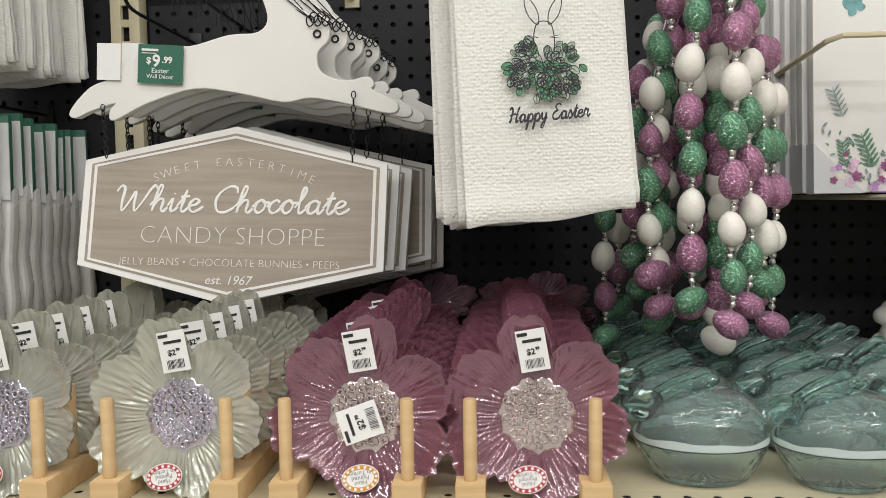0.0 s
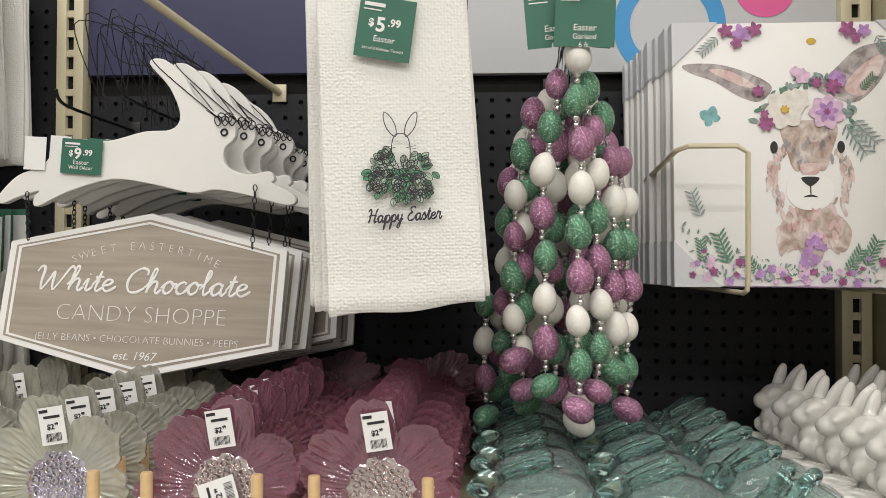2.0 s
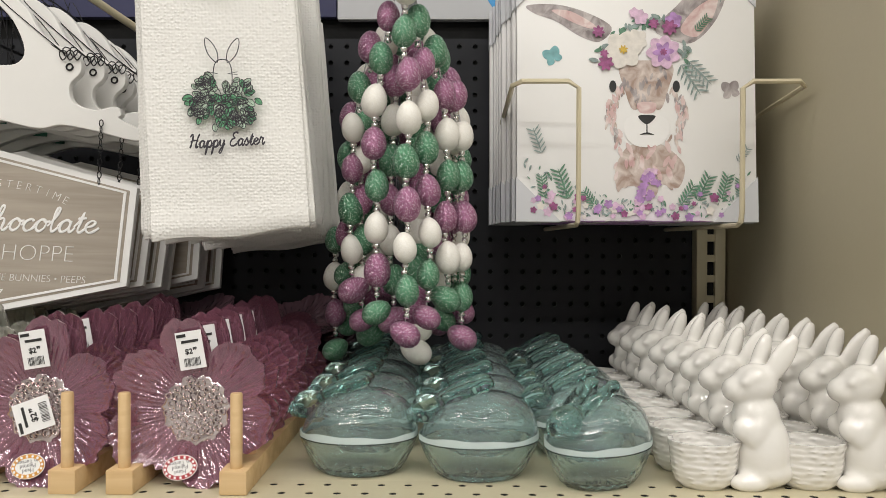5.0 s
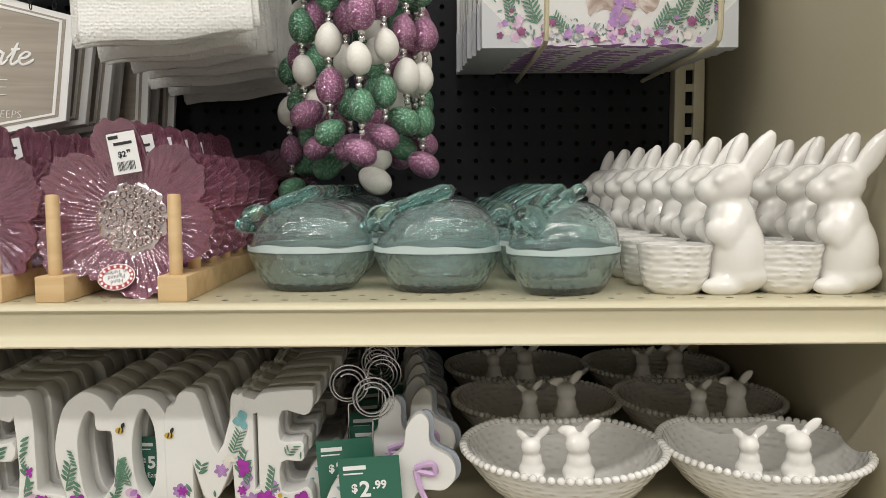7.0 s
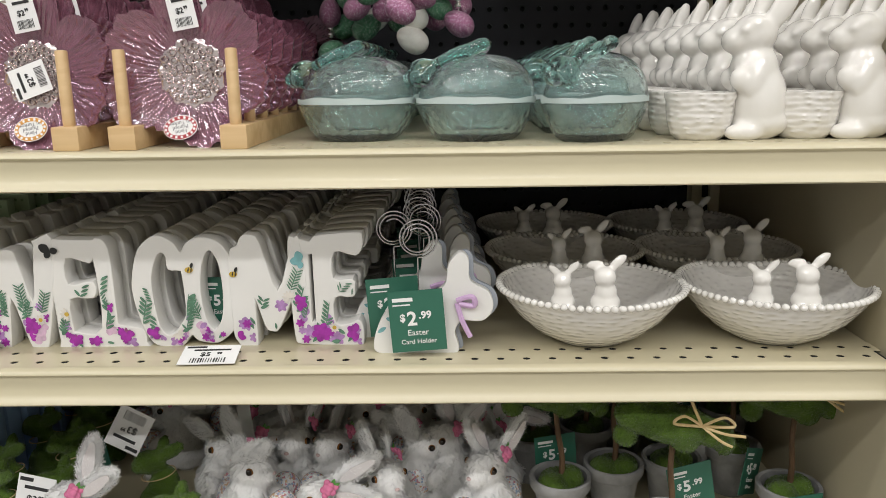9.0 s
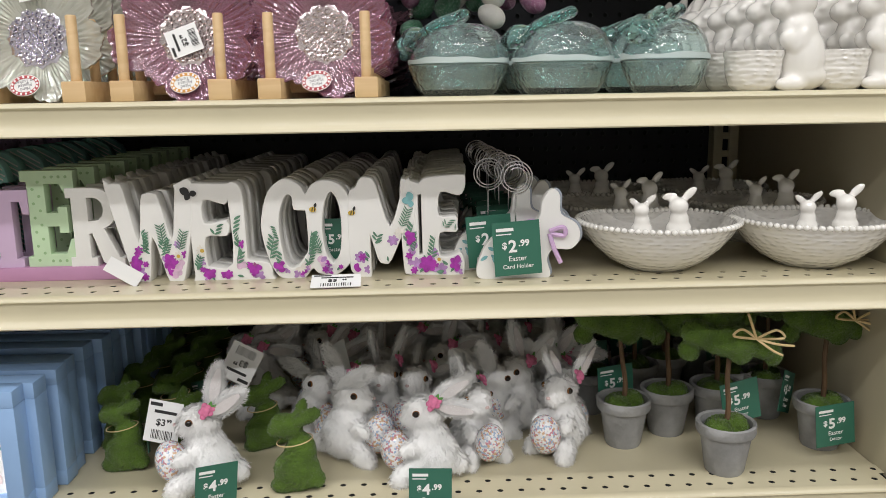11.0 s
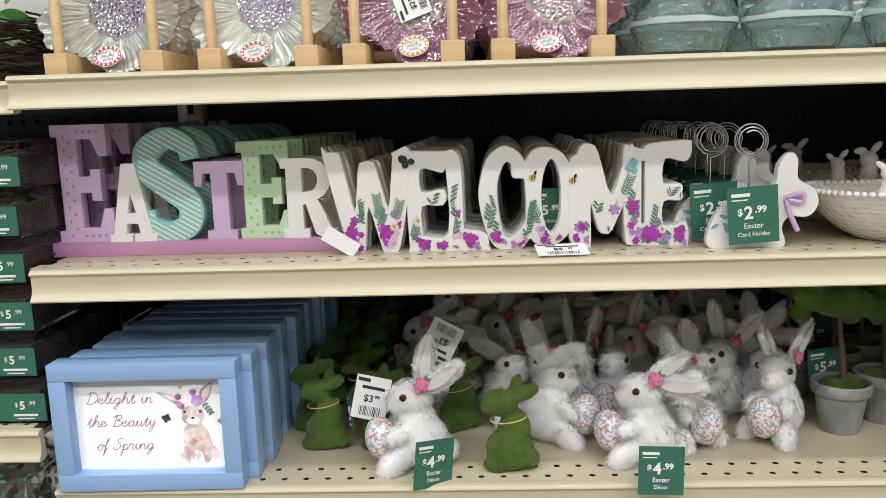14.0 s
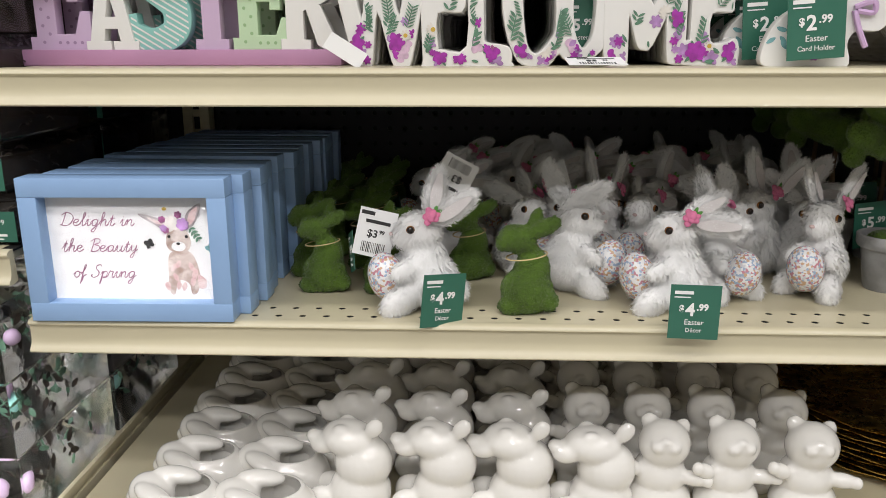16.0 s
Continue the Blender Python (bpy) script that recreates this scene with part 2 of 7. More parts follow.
def mossy(name, rgb):
    return surface(name, rgb, 0.95, vary=0.4, scale=40, fine=400, bump=0.4, dist=0.003, sheen=0.3)


def scatter(name, ground, inks, scale, density):
    """Small printed blotches of several colours on a pale ground."""
    m, n, l, b = nodes_of(name)
    tc, vo = n.new("ShaderNodeTexCoord"), n.new("ShaderNodeTexVoronoi")
    vo.inputs["Scale"].default_value = scale
    l.new(tc.outputs["Object"], vo.inputs["Vector"])
    sep = n.new("ShaderNodeSeparateColor")
    l.new(vo.outputs["Color"], sep.inputs["Color"])
    cr = n.new("ShaderNodeValToRGB")
    cr.color_ramp.interpolation = "CONSTANT"
    step = density / len(inks)
    cr.color_ramp.elements[0].color = (*inks[0], 1)
    cr.color_ramp.elements[1].position, cr.color_ramp.elements[1].color = density, (*ground, 1)
    for k, ink in enumerate(inks[1:]):
        cr.color_ramp.elements.new(step * (k + 1)).color = (*ink, 1)
    l.new(sep.outputs["Red"], cr.inputs["Fac"])
    l.new(cr.outputs["Color"], b.inputs["Base Color"])
    b.inputs["Roughness"].default_value = 0.25
    b.inputs["Coat Weight"].default_value = 0.3
    bp = n.new("ShaderNodeBump")
    bp.inputs["Strength"].default_value, bp.inputs["Distance"].default_value = 0.4, 0.001
    l.new(sep.outputs["Green"], bp.inputs["Height"])
    l.new(bp.outputs["Normal"], b.inputs["Normal"])
    return m


M.update(
    moss=mossy("green_flocked_moss", (0.085, 0.160, 0.012)),
    fur=surface("white_plush_fur", (0.94, 0.935, 0.92), 0.95, vary=0.05, scale=40, sheen=0.4, sub=0.0),
    furear=surface("plush_ear_lining", (0.72, 0.68, 0.67), 0.9, vary=0.1, scale=40),
    sequin=scatter("speckled_floral_egg", (0.78, 0.77, 0.77), [(0.55, 0.25, 0.3), (0.35, 0.45, 0.6), (0.6, 0.4, 0.25), (0.62, 0.62, 0.66)], 420, 0.55),
    rose=surface("pink_fabric_rose", (0.72, 0.20, 0.36), 0.8, vary=0.25, scale=120),
    fleaf=surface("green_fabric_leaf", (0.10, 0.30, 0.06), 0.7, vary=0.2, scale=80),
    yleaf=surface("yellow_fabric_leaf", (0.75, 0.55, 0.05), 0.7, vary=0.2, scale=80),
    eyeblack=surface("glossy_black_eye", (0.012, 0.008, 0.006), 0.06, vary=0),
    eyebrown=surface("amber_eye_ring", (0.22, 0.09, 0.02), 0.1, vary=0),
    concrete=surface("grey_cement_pot", (0.29, 0.29, 0.285), 0.85, vary=0.35, scale=30, fine=200, bump=0.35, dist=0.002),
    raffia=wood("straw_raffia", (0.70, 0.55, 0.30), (0.55, 0.40, 0.18), 0.7, (50, 50, 50)),
    blueframe=surface("pale_blue_frame_paint", (0.275, 0.43, 0.68), 0.4, vary=0.05, scale=15, fine=200, bump=0.05),
    lav=surface("lavender_paint", (0.60, 0.44, 0.62), 0.5, vary=0.05, scale=15),
    lavdot=surface("lavender_dot", (0.36, 0.24, 0.38), 0.5, vary=0.03),
    mauve=surface("mauve_plank_paint", (0.50, 0.255, 0.42), 0.5, vary=0.07, scale=15),
    aqua=surface("aqua_paint", (0.27, 0.56, 0.51), 0.5, vary=0.05, scale=15),
    mint=surface("mint_paint", (0.53, 0.70, 0.46), 0.5, vary=0.05, scale=15),
    mintdot=surface("mint_dot", (0.30, 0.48, 0.24), 0.5, vary=0.03),
    clear=glass("clear_plastic_box", (0.95, 0.96, 0.98), 0.03, 1.35),
    nest=wood("brown_twigs", (0.030, 0.019, 0.012), (0.012, 0.007, 0.004), 0.9, (90, 90, 90)),
    gold=surface("embossed_gold", (0.62, 0.43, 0.12), 0.28, metal=1.0, vary=0.35, scale=60, fine=90, bump=0.9, dist=0.004),
    plasticbag=surface("clear_bagged_linen", (0.70, 0.69, 0.67), 0.25, vary=0.06, scale=20, fine=40, bump=0.5, dist=0.004, coat=0.5),
    ribbon=surface("lilac_ribbon", (0.62, 0.42, 0.66), 0.4, vary=0.08, scale=60),
    pegblue=surface("slate_backed_wood", (0.34, 0.37, 0.42), 0.6, vary=0.08, scale=20),
)
M["peg"].node_tree.nodes["Principled BSDF"].inputs["Specular IOR Level"].default_value = 0.15


# ---- builders ----
def mesh_of(bm, name="mesh", angle=38):
    me = bpy.data.meshes.new(name)
    bm.normal_update()
    bm.to_mesh(me)
    bm.free()
    me.shade_smooth()
    me.set_sharp_from_angle(angle=radians(angle))
    return me


def part(name, data, material, parent=None, label="", at=None):
    """One mesh object under a thing or a part; data is a bmesh or a mesh."""
    me = mesh_of(data, name) if isinstance(data, bmesh.types.BMesh) else data
    if material is not None and not me.materials:
        me.materials.append(material)
    ob = new(name, me)
    if parent is not None:
        ob.parent = parent
    if at is not None:
        ob.matrix_basis = at
    if label:
        ob["label"] = label
    return ob


def thing(name, label, category, group="", at=None, kind=""):
    ob = new(name)
    ob.empty_display_size = 0.02
    tagged(ob, label, category, group, kind)
    if at is not None:
        ob.matrix_basis = at
    return ob


def box(bm, x0, x1, y0, y1, z0, z1, bevel=0.0, turn=None):
    made = bmesh.ops.create_cube(bm, size=1)["verts"]
    for v in made:
        v.co = Vector((x0 + (v.co.x + 0.5) * (x1 - x0), y0 + (v.co.y + 0.5) * (y1 - y0), z0 + (v.co.z + 0.5) * (z1 - z0)))
    if turn is not None:
        bmesh.ops.transform(bm, matrix=turn, verts=made)
    if bevel:
        edges = list({e for v in made for e in v.link_edges})
        bmesh.ops.bevel(bm, geom=edges, offset=bevel, segments=2, affect="EDGES", profile=0.5)
    return bm


def boxm(x0, x1, y0, y1, z0, z1, bevel=0.0):
    return box(bmesh.new(), x0, x1, y0, y1, z0, z1, bevel)


def ellipsoid(bm, c, r, turn=(0, 0, 0), seg=20, rings=12):
    m = pose(*c, *turn) @ Matrix.Diagonal((*r, 1))
    bmesh.ops.create_uvsphere(bm, u_segments=seg, v_segments=rings, radius=1, matrix=m)
    return bm


def lathe(bm, profile, n=40, wave=None, at=None, ring=False):
    """Turns a profile of (radius, z) round the z axis; wave(angle, i) scales the radius."""
    rows = []
    for i, (r, z) in enumerate(profile):
        row = []
        for k in range(n):
            a = 2 * math.pi * k / n
            s = wave(a, i) if wave else 1.0
            co = Vector((r * s * math.cos(a), r * s * math.sin(a), z))
            row.append(bm.verts.new(at @ co if at else co))
        rows.append(row)
    for a, b in zip(rows, rows[1:]):
        for k in range(n):
            bm.faces.new((a[k], a[(k + 1) % n], b[(k + 1) % n], b[k]))
    if ring:
        for k in range(n):
            bm.faces.new((rows[-1][k], rows[-1][(k + 1) % n], rows[0][(k + 1) % n], rows[0][k]))
        return bm
    if profile[0][0] > 1e-5:
        bm.faces.new(rows[0][::-1])
    if profile[-1][0] > 1e-5:
        bm.faces.new(rows[-1])
    return bm


def tube(bm, pts, r, n=8, closed=False, taper=None):
    """A round wire along the points."""
    pts = [Vector(p) for p in pts]
    count, rows, up = len(pts), [], None
    for i, p in enumerate(pts):
        a = pts[(i - 1) % count] if closed or i else pts[i]
        b = pts[(i + 1) % count] if closed or i < count - 1 else pts[i]
        d = (b - a).normalized()
        if up is None:
            up = d.orthogonal().normalized()
        up = (up - d * up.dot(d)).normalized()
        side = d.cross(up)
        rr = r * (taper(i / max(count - 1, 1)) if taper else 1)
        rows.append([bm.verts.new(p + (up * math.cos(2 * math.pi * k / n) + side * math.sin(2 * math.pi * k / n)) * rr) for k in range(n)])
    pairs = list(zip(rows, rows[1:])) + ([(rows[-1], rows[0])] if closed else [])
    for a, b in pairs:
        for k in range(n):
            bm.faces.new((a[k], a[(k + 1) % n], b[(k + 1) % n], b[k]))
    if not closed:
        bm.faces.new(rows[0][::-1])
        bm.faces.new(rows[-1])
    return bm


def smooth_loop(ctrl, n=6, closed=True):
    """Catmull-Rom curve through control points."""
    out, c = [], len(ctrl)
    for i in range(c if closed else c - 1):
        p = [np.array(ctrl[(i + k) % c] if closed else ctrl[min(max(i + k, 0), c - 1)], float) for k in (-1, 0, 1, 2)]
        for s in range(n):
            t = s / n
            out.append(tuple(0.5 * (2 * p[1] + (p[2] - p[0]) * t + (2 * p[0] - 5 * p[1] + 4 * p[2] - p[3]) * t * t + (3 * p[1] - p[0] - 3 * p[2] + p[3]) * t ** 3)))
    if not closed:
        out.append(tuple(ctrl[-1]))
    return out


def baked(curve):
    """The mesh of a curve or text, upright: its plane becomes x-z and its front faces -y at y = 0."""
    ob = bpy.data.objects.new("bake", curve)
    me = bpy.data.meshes.new_from_object(ob)
    bpy.data.objects.remove(ob)
    top = max((v.co.z for v in me.vertices), default=0)
    me.transform(Matrix(((1, 0, 0, 0), (0, 0, -1, top), (0, 1, 0, 0), (0, 0, 0, 1))))
    me.shade_smooth()
    me.set_sharp_from_angle(angle=radians(40))
    return me


def cutout(loops, depth, bevel=0.0):
    """A flat piece sawn out along closed loops of (x, z); inner loops are holes."""
    cu = bpy.data.curves.new("cutout", "CURVE")
    cu.dimensions, cu.fill_mode = "2D", "BOTH"
    cu.extrude, cu.bevel_depth, cu.bevel_resolution = depth / 2 - bevel, bevel, 1
    for loop in loops:
        sp = cu.splines.new("POLY")
        sp.points.add(len(loop) - 1)
        for q, (x, z) in zip(sp.points, loop):
            q.co = (x, z, 0, 1)
        sp.use_cyclic_u = True
    return baked(cu)


def words(text, size, align="CENTER", shear=0.0, thick=0.0, extrude=0.0002, spacing=1.0):
    cu = bpy.data.curves.new("lettering", "FONT")
    cu.body, cu.size, cu.align_x, cu.shear, cu.extrude = text, size, align, shear, extrude
    cu.offset, cu.space_character, cu.resolution_u = thick, spacing, 3
    return baked(cu)


def merged(pieces):
    """Joins (mesh or bmesh, matrix) pairs into one bmesh."""
    bm = bmesh.new()
    for me, m in pieces:
        if isinstance(me, bmesh.types.BMesh):
            me = mesh_of(me)
        me = me.copy()
        me.transform(m)
        bm.from_mesh(me)
    return bm


def blob(bm, voxel=0.003, rounds=6):
    """Fuses overlapping bodies into one soft skin."""
    ob = new("blob", mesh_of(bm))
    re = ob.modifiers.new("fuse", "REMESH")
    re.mode, re.voxel_size, re.use_smooth_shade = "VOXEL", voxel, True
    sm = ob.modifiers.new("soften", "SMOOTH")
    sm.factor, sm.iterations = 0.6, rounds
    bpy.context.view_layer.update()
    me = bpy.data.meshes.new_from_object(ob.evaluated_get(bpy.context.evaluated_depsgraph_get()))
    bpy.data.objects.remove(ob)
    me.shade_smooth()
    return me


SCRIPT = dict(
    e="0,.45 .45,.55 .62,.85 .35,1 .1,.7 .12,.25 .4,0 .75,.2 .95,.45/.85", h="0,.45 .4,1.2 .5,1.9 .32,2 .25,1.5 .22,0|.22,.3 .45,.9 .72,.95 .78,.6 .76,.15 .95,0 1.15,.35/1.1",
    i="0,.45 .25,1 .25,.2 .42,0 .7,.4|.27,1.35 .29,1.42/.6", t="0,.45 .3,1.1 .38,1.7 .36,1 .3,.2 .5,0 .8,.4|.1,1.15 .65,1.2/.7", o="0,.45 .2,.8 .5,1 .75,.75 .72,.25 .45,0 .2,.25 .25,.75 .5,1 .7,.8 1,.85/.9",
    c="0,.45 .2,.8 .55,1 .72,.8|.55,1 .25,.8 .18,.3 .42,0 .7,.15 .9,.45/.8", l="0,.45 .4,1.3 .48,1.9 .32,2 .26,1.4 .28,.3 .45,0 .75,.4/.65", a="0,.45 .2,.8 .55,1 .8,.8 .55,1 .25,.75 .22,.2 .45,0 .75,.35 .82,.95 .8,.3 .95,0 1.2,.4/1.1",
    W="0,1.5 .2,1.95 .45,1.7 .5,.6 .65,0 .95,.7 1.2,1.5 1.3,.5 1.45,0 1.8,.8 2.1,1.7 2.3,2 2.5,1.75/2.3", C="1.3,1.5 1.2,1.9 .75,2 .25,1.5 .1,.8 .35,.1 .85,0 1.35,.4/1.35", H="0,1.6 .3,2 .45,1.6 .35,.6 .2,0|1.4,2.05 1.2,1.5 1.05,.5 1.1,0 1.4,.3|.15,.9 .7,1.1 1.3,1/1.45",
    p="0,.45 .25,1 .2,0 .1,-.9 .15,-1 .25,-.3 .3,.7 .6,1 .8,.7 .7,.15 .35,.05 .7,0 1,.4/.95", y="0,.45 .2,1 .22,.4 .4,.1 .7,.5 .78,1 .7,-.2 .5,-.95 .25,-.8 .5,-.2 1,.4/.95", E="1.1,1.75 .9,2 .5,1.9 .4,1.5 .7,1.15 .35,1 .1,.5 .3,.05 .8,.05 1.15,.4/1.15",
    s="0,.45 .3,1 .36,1.1 .45,.75 .6,.3 .4,0 .15,.1|.4,0 .8,.4/.7", r="0,.45 .2,1.1 .3,.95 .55,.95 .5,.3 .65,0 .9,.4/.8", g="0,.45 .2,.8 .55,1 .8,.8 .55,1 .25,.75 .22,.2 .45,0 .75,.35 .82,.95 .75,-.3 .5,-.95 .25,-.75 .6,-.2 1.1,.4/1",
    n="0,.45 .2,1 .22,.1 .24,.5 .5,.95 .7,.85 .7,.2 .85,0 1.1,.4/1", u="0,.45 .2,1 .2,.3 .4,0 .7,.4 .75,1 .74,.2 .9,0 1.15,.4/1.05", f="0,.45 .4,1.3 .5,1.9 .35,2 .28,1.2 .2,-.6 .12,-1 .3,-.5 .4,.2 .75,.45/.65",
    D=".5,1.9 .4,.8 .3,.1|.05,1.6 .5,2 1.1,1.85 1.5,1.2 1.3,.4 .8,0 .3,.1 .1,.2/1.55", B=".5,1.9 .4,.8 .3,0|.05,1.6 .5,2 1.1,1.9 1.1,1.4 .6,1.1 1.15,.9 1.2,.3 .7,0 .2,.1/1.3", S="1.1,1.7 .95,2 .5,1.9 .45,1.4 .85,.9 .8,.3 .35,0 0,.25 .1,.5/1.1",
)


def handwriting(text, width, unit, pen, shear=0.22):
    """Joined script drawn as thin raised pen strokes, centred on x = 0, its base line at z = 0."""
    total = sum(float(SCRIPT[ch].split("/")[1]) if ch != " " else 0.7 for ch in text)
    k, x, bm = width / total, -width / 2, bmesh.new()
    for ch in text:
        if ch == " ":
            x += 0.7 * k
            continue
        strokes, wide = SCRIPT[ch].split("/")
        for st in strokes.split("|"):
            pts = [tuple(float(v) for v in q.split(",")) for q in st.split()]
            pts = smooth_loop(pts, 5, False)
            tube(bm, [(x + px * k + pz * unit * shear, 0, pz * unit) for px, pz in pts], pen, 6, False, lambda t: 0.75 + 0.35 * math.sin(9 * t) ** 2)
        x += float(wide) * k
    for v in bm.verts:
        v.co.y *= 0.35
    return bm


def circle(x, z, r, n=24, rz=None):
    return [(x + r * math.cos(2 * math.pi * k / n), z + (rz or r) * math.sin(2 * math.pi * k / n)) for k in range(n)]


def perforated(nu, nv, pitch, hole, depth, shift=0.0):
    """A sheet nu x nv cells in x-z, facing -y, with a round hole through each cell; odd rows may be shifted."""
    verts, faces = [], []
    h = pitch / 2
    square = [(h, 0), (h, h), (0, h), (-h, h), (-h, 0), (-h, -h), (0, -h), (h, -h)]
    ring = [(hole * math.cos(k * math.pi / 4), hole * math.sin(k * math.pi / 4)) for k in range(8)]
    for j in range(nv):
        for i in range(nu):
            cx, cz, b = (i + 0.5) * pitch + (shift if j % 2 else 0), (j + 0.5) * pitch, len(verts)
            verts += [(cx + x, 0, cz + z) for x, z in square] + [(cx + x, 0, cz + z) for x, z in ring] + [(cx + x, depth, cz + z) for x, z in ring]
            for k in range(8):
                q = (k + 1) % 8
                faces += [(b + k, b + 8 + k, b + 8 + q, b + q), (b + 8 + k, b + 16 + k, b + 16 + q, b + 8 + q)]
    me = bpy.data.meshes.new("perforated")
    me.from_pydata(verts, [], [f[::-1] for f in faces])
    me.update()
    return me


# ---- the gondola and the store round it ----
SHELF_1, SHELF_2, SHELF_3, DECK = 0.918, 0.709, 0.452, 0.20
BACK, BAY = 0.560, 1.246


def structure(name, bm, mat, label, at=None):
    return tagged(part(name, bm, M[mat] if isinstance(mat, str) else mat, None, at=at), label, "structure", kind="structure")


structure("floor", boxm(-6, 7, -7, 3, -0.1, 0), "floor", "grey sealed store floor in the aisle")
structure("ceiling", boxm(-6, 7, -7, 3, 4.0, 4.1), "ceil", "plain pale store ceiling above the aisle")
structure("wall_north", boxm(-6, 7, 3, 3.1, 0, 4), "wall", "plain store wall behind the shelving")
structure("wall_south", boxm(-6, 7, -7.1, -7, 0, 4), "wall", "plain store wall far across the aisle")
structure("wall_west", boxm(-6.1, -6, -7, 3, 0, 4), "wall", "plain store wall at the aisle's end")
structure("wall_east", boxm(7, 7.1, -7, 3, 0, 4), "wall", "plain store wall at the aisle's far end")

pegboard = thing("pegboard", "charcoal pegboard back of the shelving with rows of small holes", "pegboard", kind="structure")
part("perforated_sheet", perforated(48, 53, 0.0254, 0.0041, 0.004), M["peg"], pegboard, at=pose(0.031, BACK, 0.1227))
# black sheet added as the shade seen through the pegboard holes
part("backing", boxm(-0.9, BAY, BACK + 0.006, BACK + 0.02, 0.1, 2.0), M["holeshade"], pegboard)
left_board = thing("pegboard", "charcoal pegboard back of the neighbouring bay", "pegboard", kind="structure")
part("perforated_sheet", perforated(34, 72, 0.0254, 0.0041, 0.004), M["peg"], left_board, at=pose(-0.875, BACK, 0.1227))

header = thing("header_board", "navy and pale grey printed header board above the pegboard", "board", kind="structure")
part("navy_panel", boxm(-0.02, 0.638, BACK - 0.012, BACK + 0.004, 1.500, 1.98, 0.001), M["navy"], header)
part("pale_panel", boxm(0.640, BAY - 0.004, BACK - 0.012, BACK + 0.004, 1.496, 1.98, 0.001), M["greyboard"], header)
part("blue_ring", cutout([circle(0, 0, 0.085, 48), circle(0, 0, 0.06, 48)], 0.001), M["cyan"], header, at=pose(0.950, BACK - 0.0135, 1.567))
part("pink_dot", cutout([circle(0, 0, 0.045, 40)], 0.001), M["pinkp"], header, at=pose(1.094, BACK - 0.0135, 1.622))


def upright(x):
    """A slotted steel post: two faces with a column of slots between."""
    post = thing("upright", "cream steel shelving post with a column of slots", "upright", "shelving posts", pose(x, BACK - 0.028, 0), "structure")
    part("post_face", boxm(-0.022, -0.006, 0, 0.027, 0.1, 2.0, 0.001), M["shelf"], post)
    part("post_face", boxm(0.006, 0.022, 0, 0.027, 0.1, 2.0, 0.001), M["shelf"], post)
    # black strip painted in for the shade inside the slots
    part("slot_back", boxm(-0.006, 0.006, 0.008, 0.012, 0.1, 2.0), M["holeshade"], post)
    bm = bmesh.new()
    for k in range(60):
        box(bm, -0.006, 0.006, 0.002, 0.0078, 0.11 + k * 0.0315, 0.11 + k * 0.0315 + 0.011)
    part("slot_bridge", bm, M["shelf"], post)


upright(0.006)
upright(1.221)
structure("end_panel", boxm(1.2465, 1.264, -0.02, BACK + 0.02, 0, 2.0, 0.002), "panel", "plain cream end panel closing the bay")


def lip_profile(top):
    """Front moulding of a shelf in the y-z plane: bullnose, shallow cove and rolled foot."""
    rise = [(0.006, 0), (0.0015, 0.0008), (-0.001, 0.003), (-0.0015, 0.005), (0.0, 0.0068), (0.0018, 0.0078), (0.0022, 0.012), (0.0022, 0.020), (0.0012, 0.026),
            (-0.001, 0.030), (-0.0035, 0.0325), (-0.0042, 0.0345), (-0.003, 0.036), (0.004, 0.036), (0.012, 0.034)]
    return [(y, top - d) for y, d in rise]


def shelf(x0, x1, top, y0=0.0, label="cream enamelled steel shelf with a moulded front lip and perforated deck"):
    ob = thing("shelf", label, "shelf", "gondola shelves", kind="structure")
    nu = int((x1 - x0) / 0.0254)
    rows = 2
    me = perforated(nu, rows, 0.0254, 0.0040, 0.0007, 0.0127)
    me.transform(Matrix(((1, 0, 0, 0), (0, 0, 1, 0), (0, -1, 0, 0), (0, 0, 0, 1))))
    edge = (x1 - x0 - nu * 0.0254) / 2
    part("perforated_strip", me, M["shelf"], ob, at=pose(x0 + edge - 0.006, y0 + 0.0095, top))
    part("deck", boxm(x0, x1, y0 + 0.0603, BACK - 0.03, top - 0.003, top), M["shelf"], ob)
    # black strip in place of the shade below the deck's perforations
    part("hole_shadow_strip", boxm(x0 + 0.002, x1 - 0.002, y0 + 0.0098, y0 + 0.0603, top - 0.0036, top - 0.0012), M["holeshade"], ob)
    # underside in a darker cream than the deck
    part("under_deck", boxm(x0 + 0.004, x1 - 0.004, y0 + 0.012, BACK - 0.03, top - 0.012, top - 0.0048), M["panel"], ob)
    bm = bmesh.new()
    rows_ = []
    for x in (x0, x1):
        rows_.append([bm.verts.new((x, y0 + y, z)) for y, z in [(0.0098, top)] + lip_profile(top)])
    for k in range(len(rows_[0]) - 1):
        bm.faces.new((rows_[0][k], rows_[0][k + 1], rows_[1][k + 1], rows_[1][k]))
    for row in rows_:
        bm.faces.new([bm.verts.new(v.co) for v in row])
    bmesh.ops.recalc_face_normals(bm, faces=bm.faces)
    part("front_lip", bm, M["shelf"], ob)
    return ob


for top in (SHELF_1, SHELF_2, SHELF_3):
    shelf(0.0, 1.245, top)
shelf(0.0, 1.245, DECK, -0.06, "cream steel base deck close above the floor")
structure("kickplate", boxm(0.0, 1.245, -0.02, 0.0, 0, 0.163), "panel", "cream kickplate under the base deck")


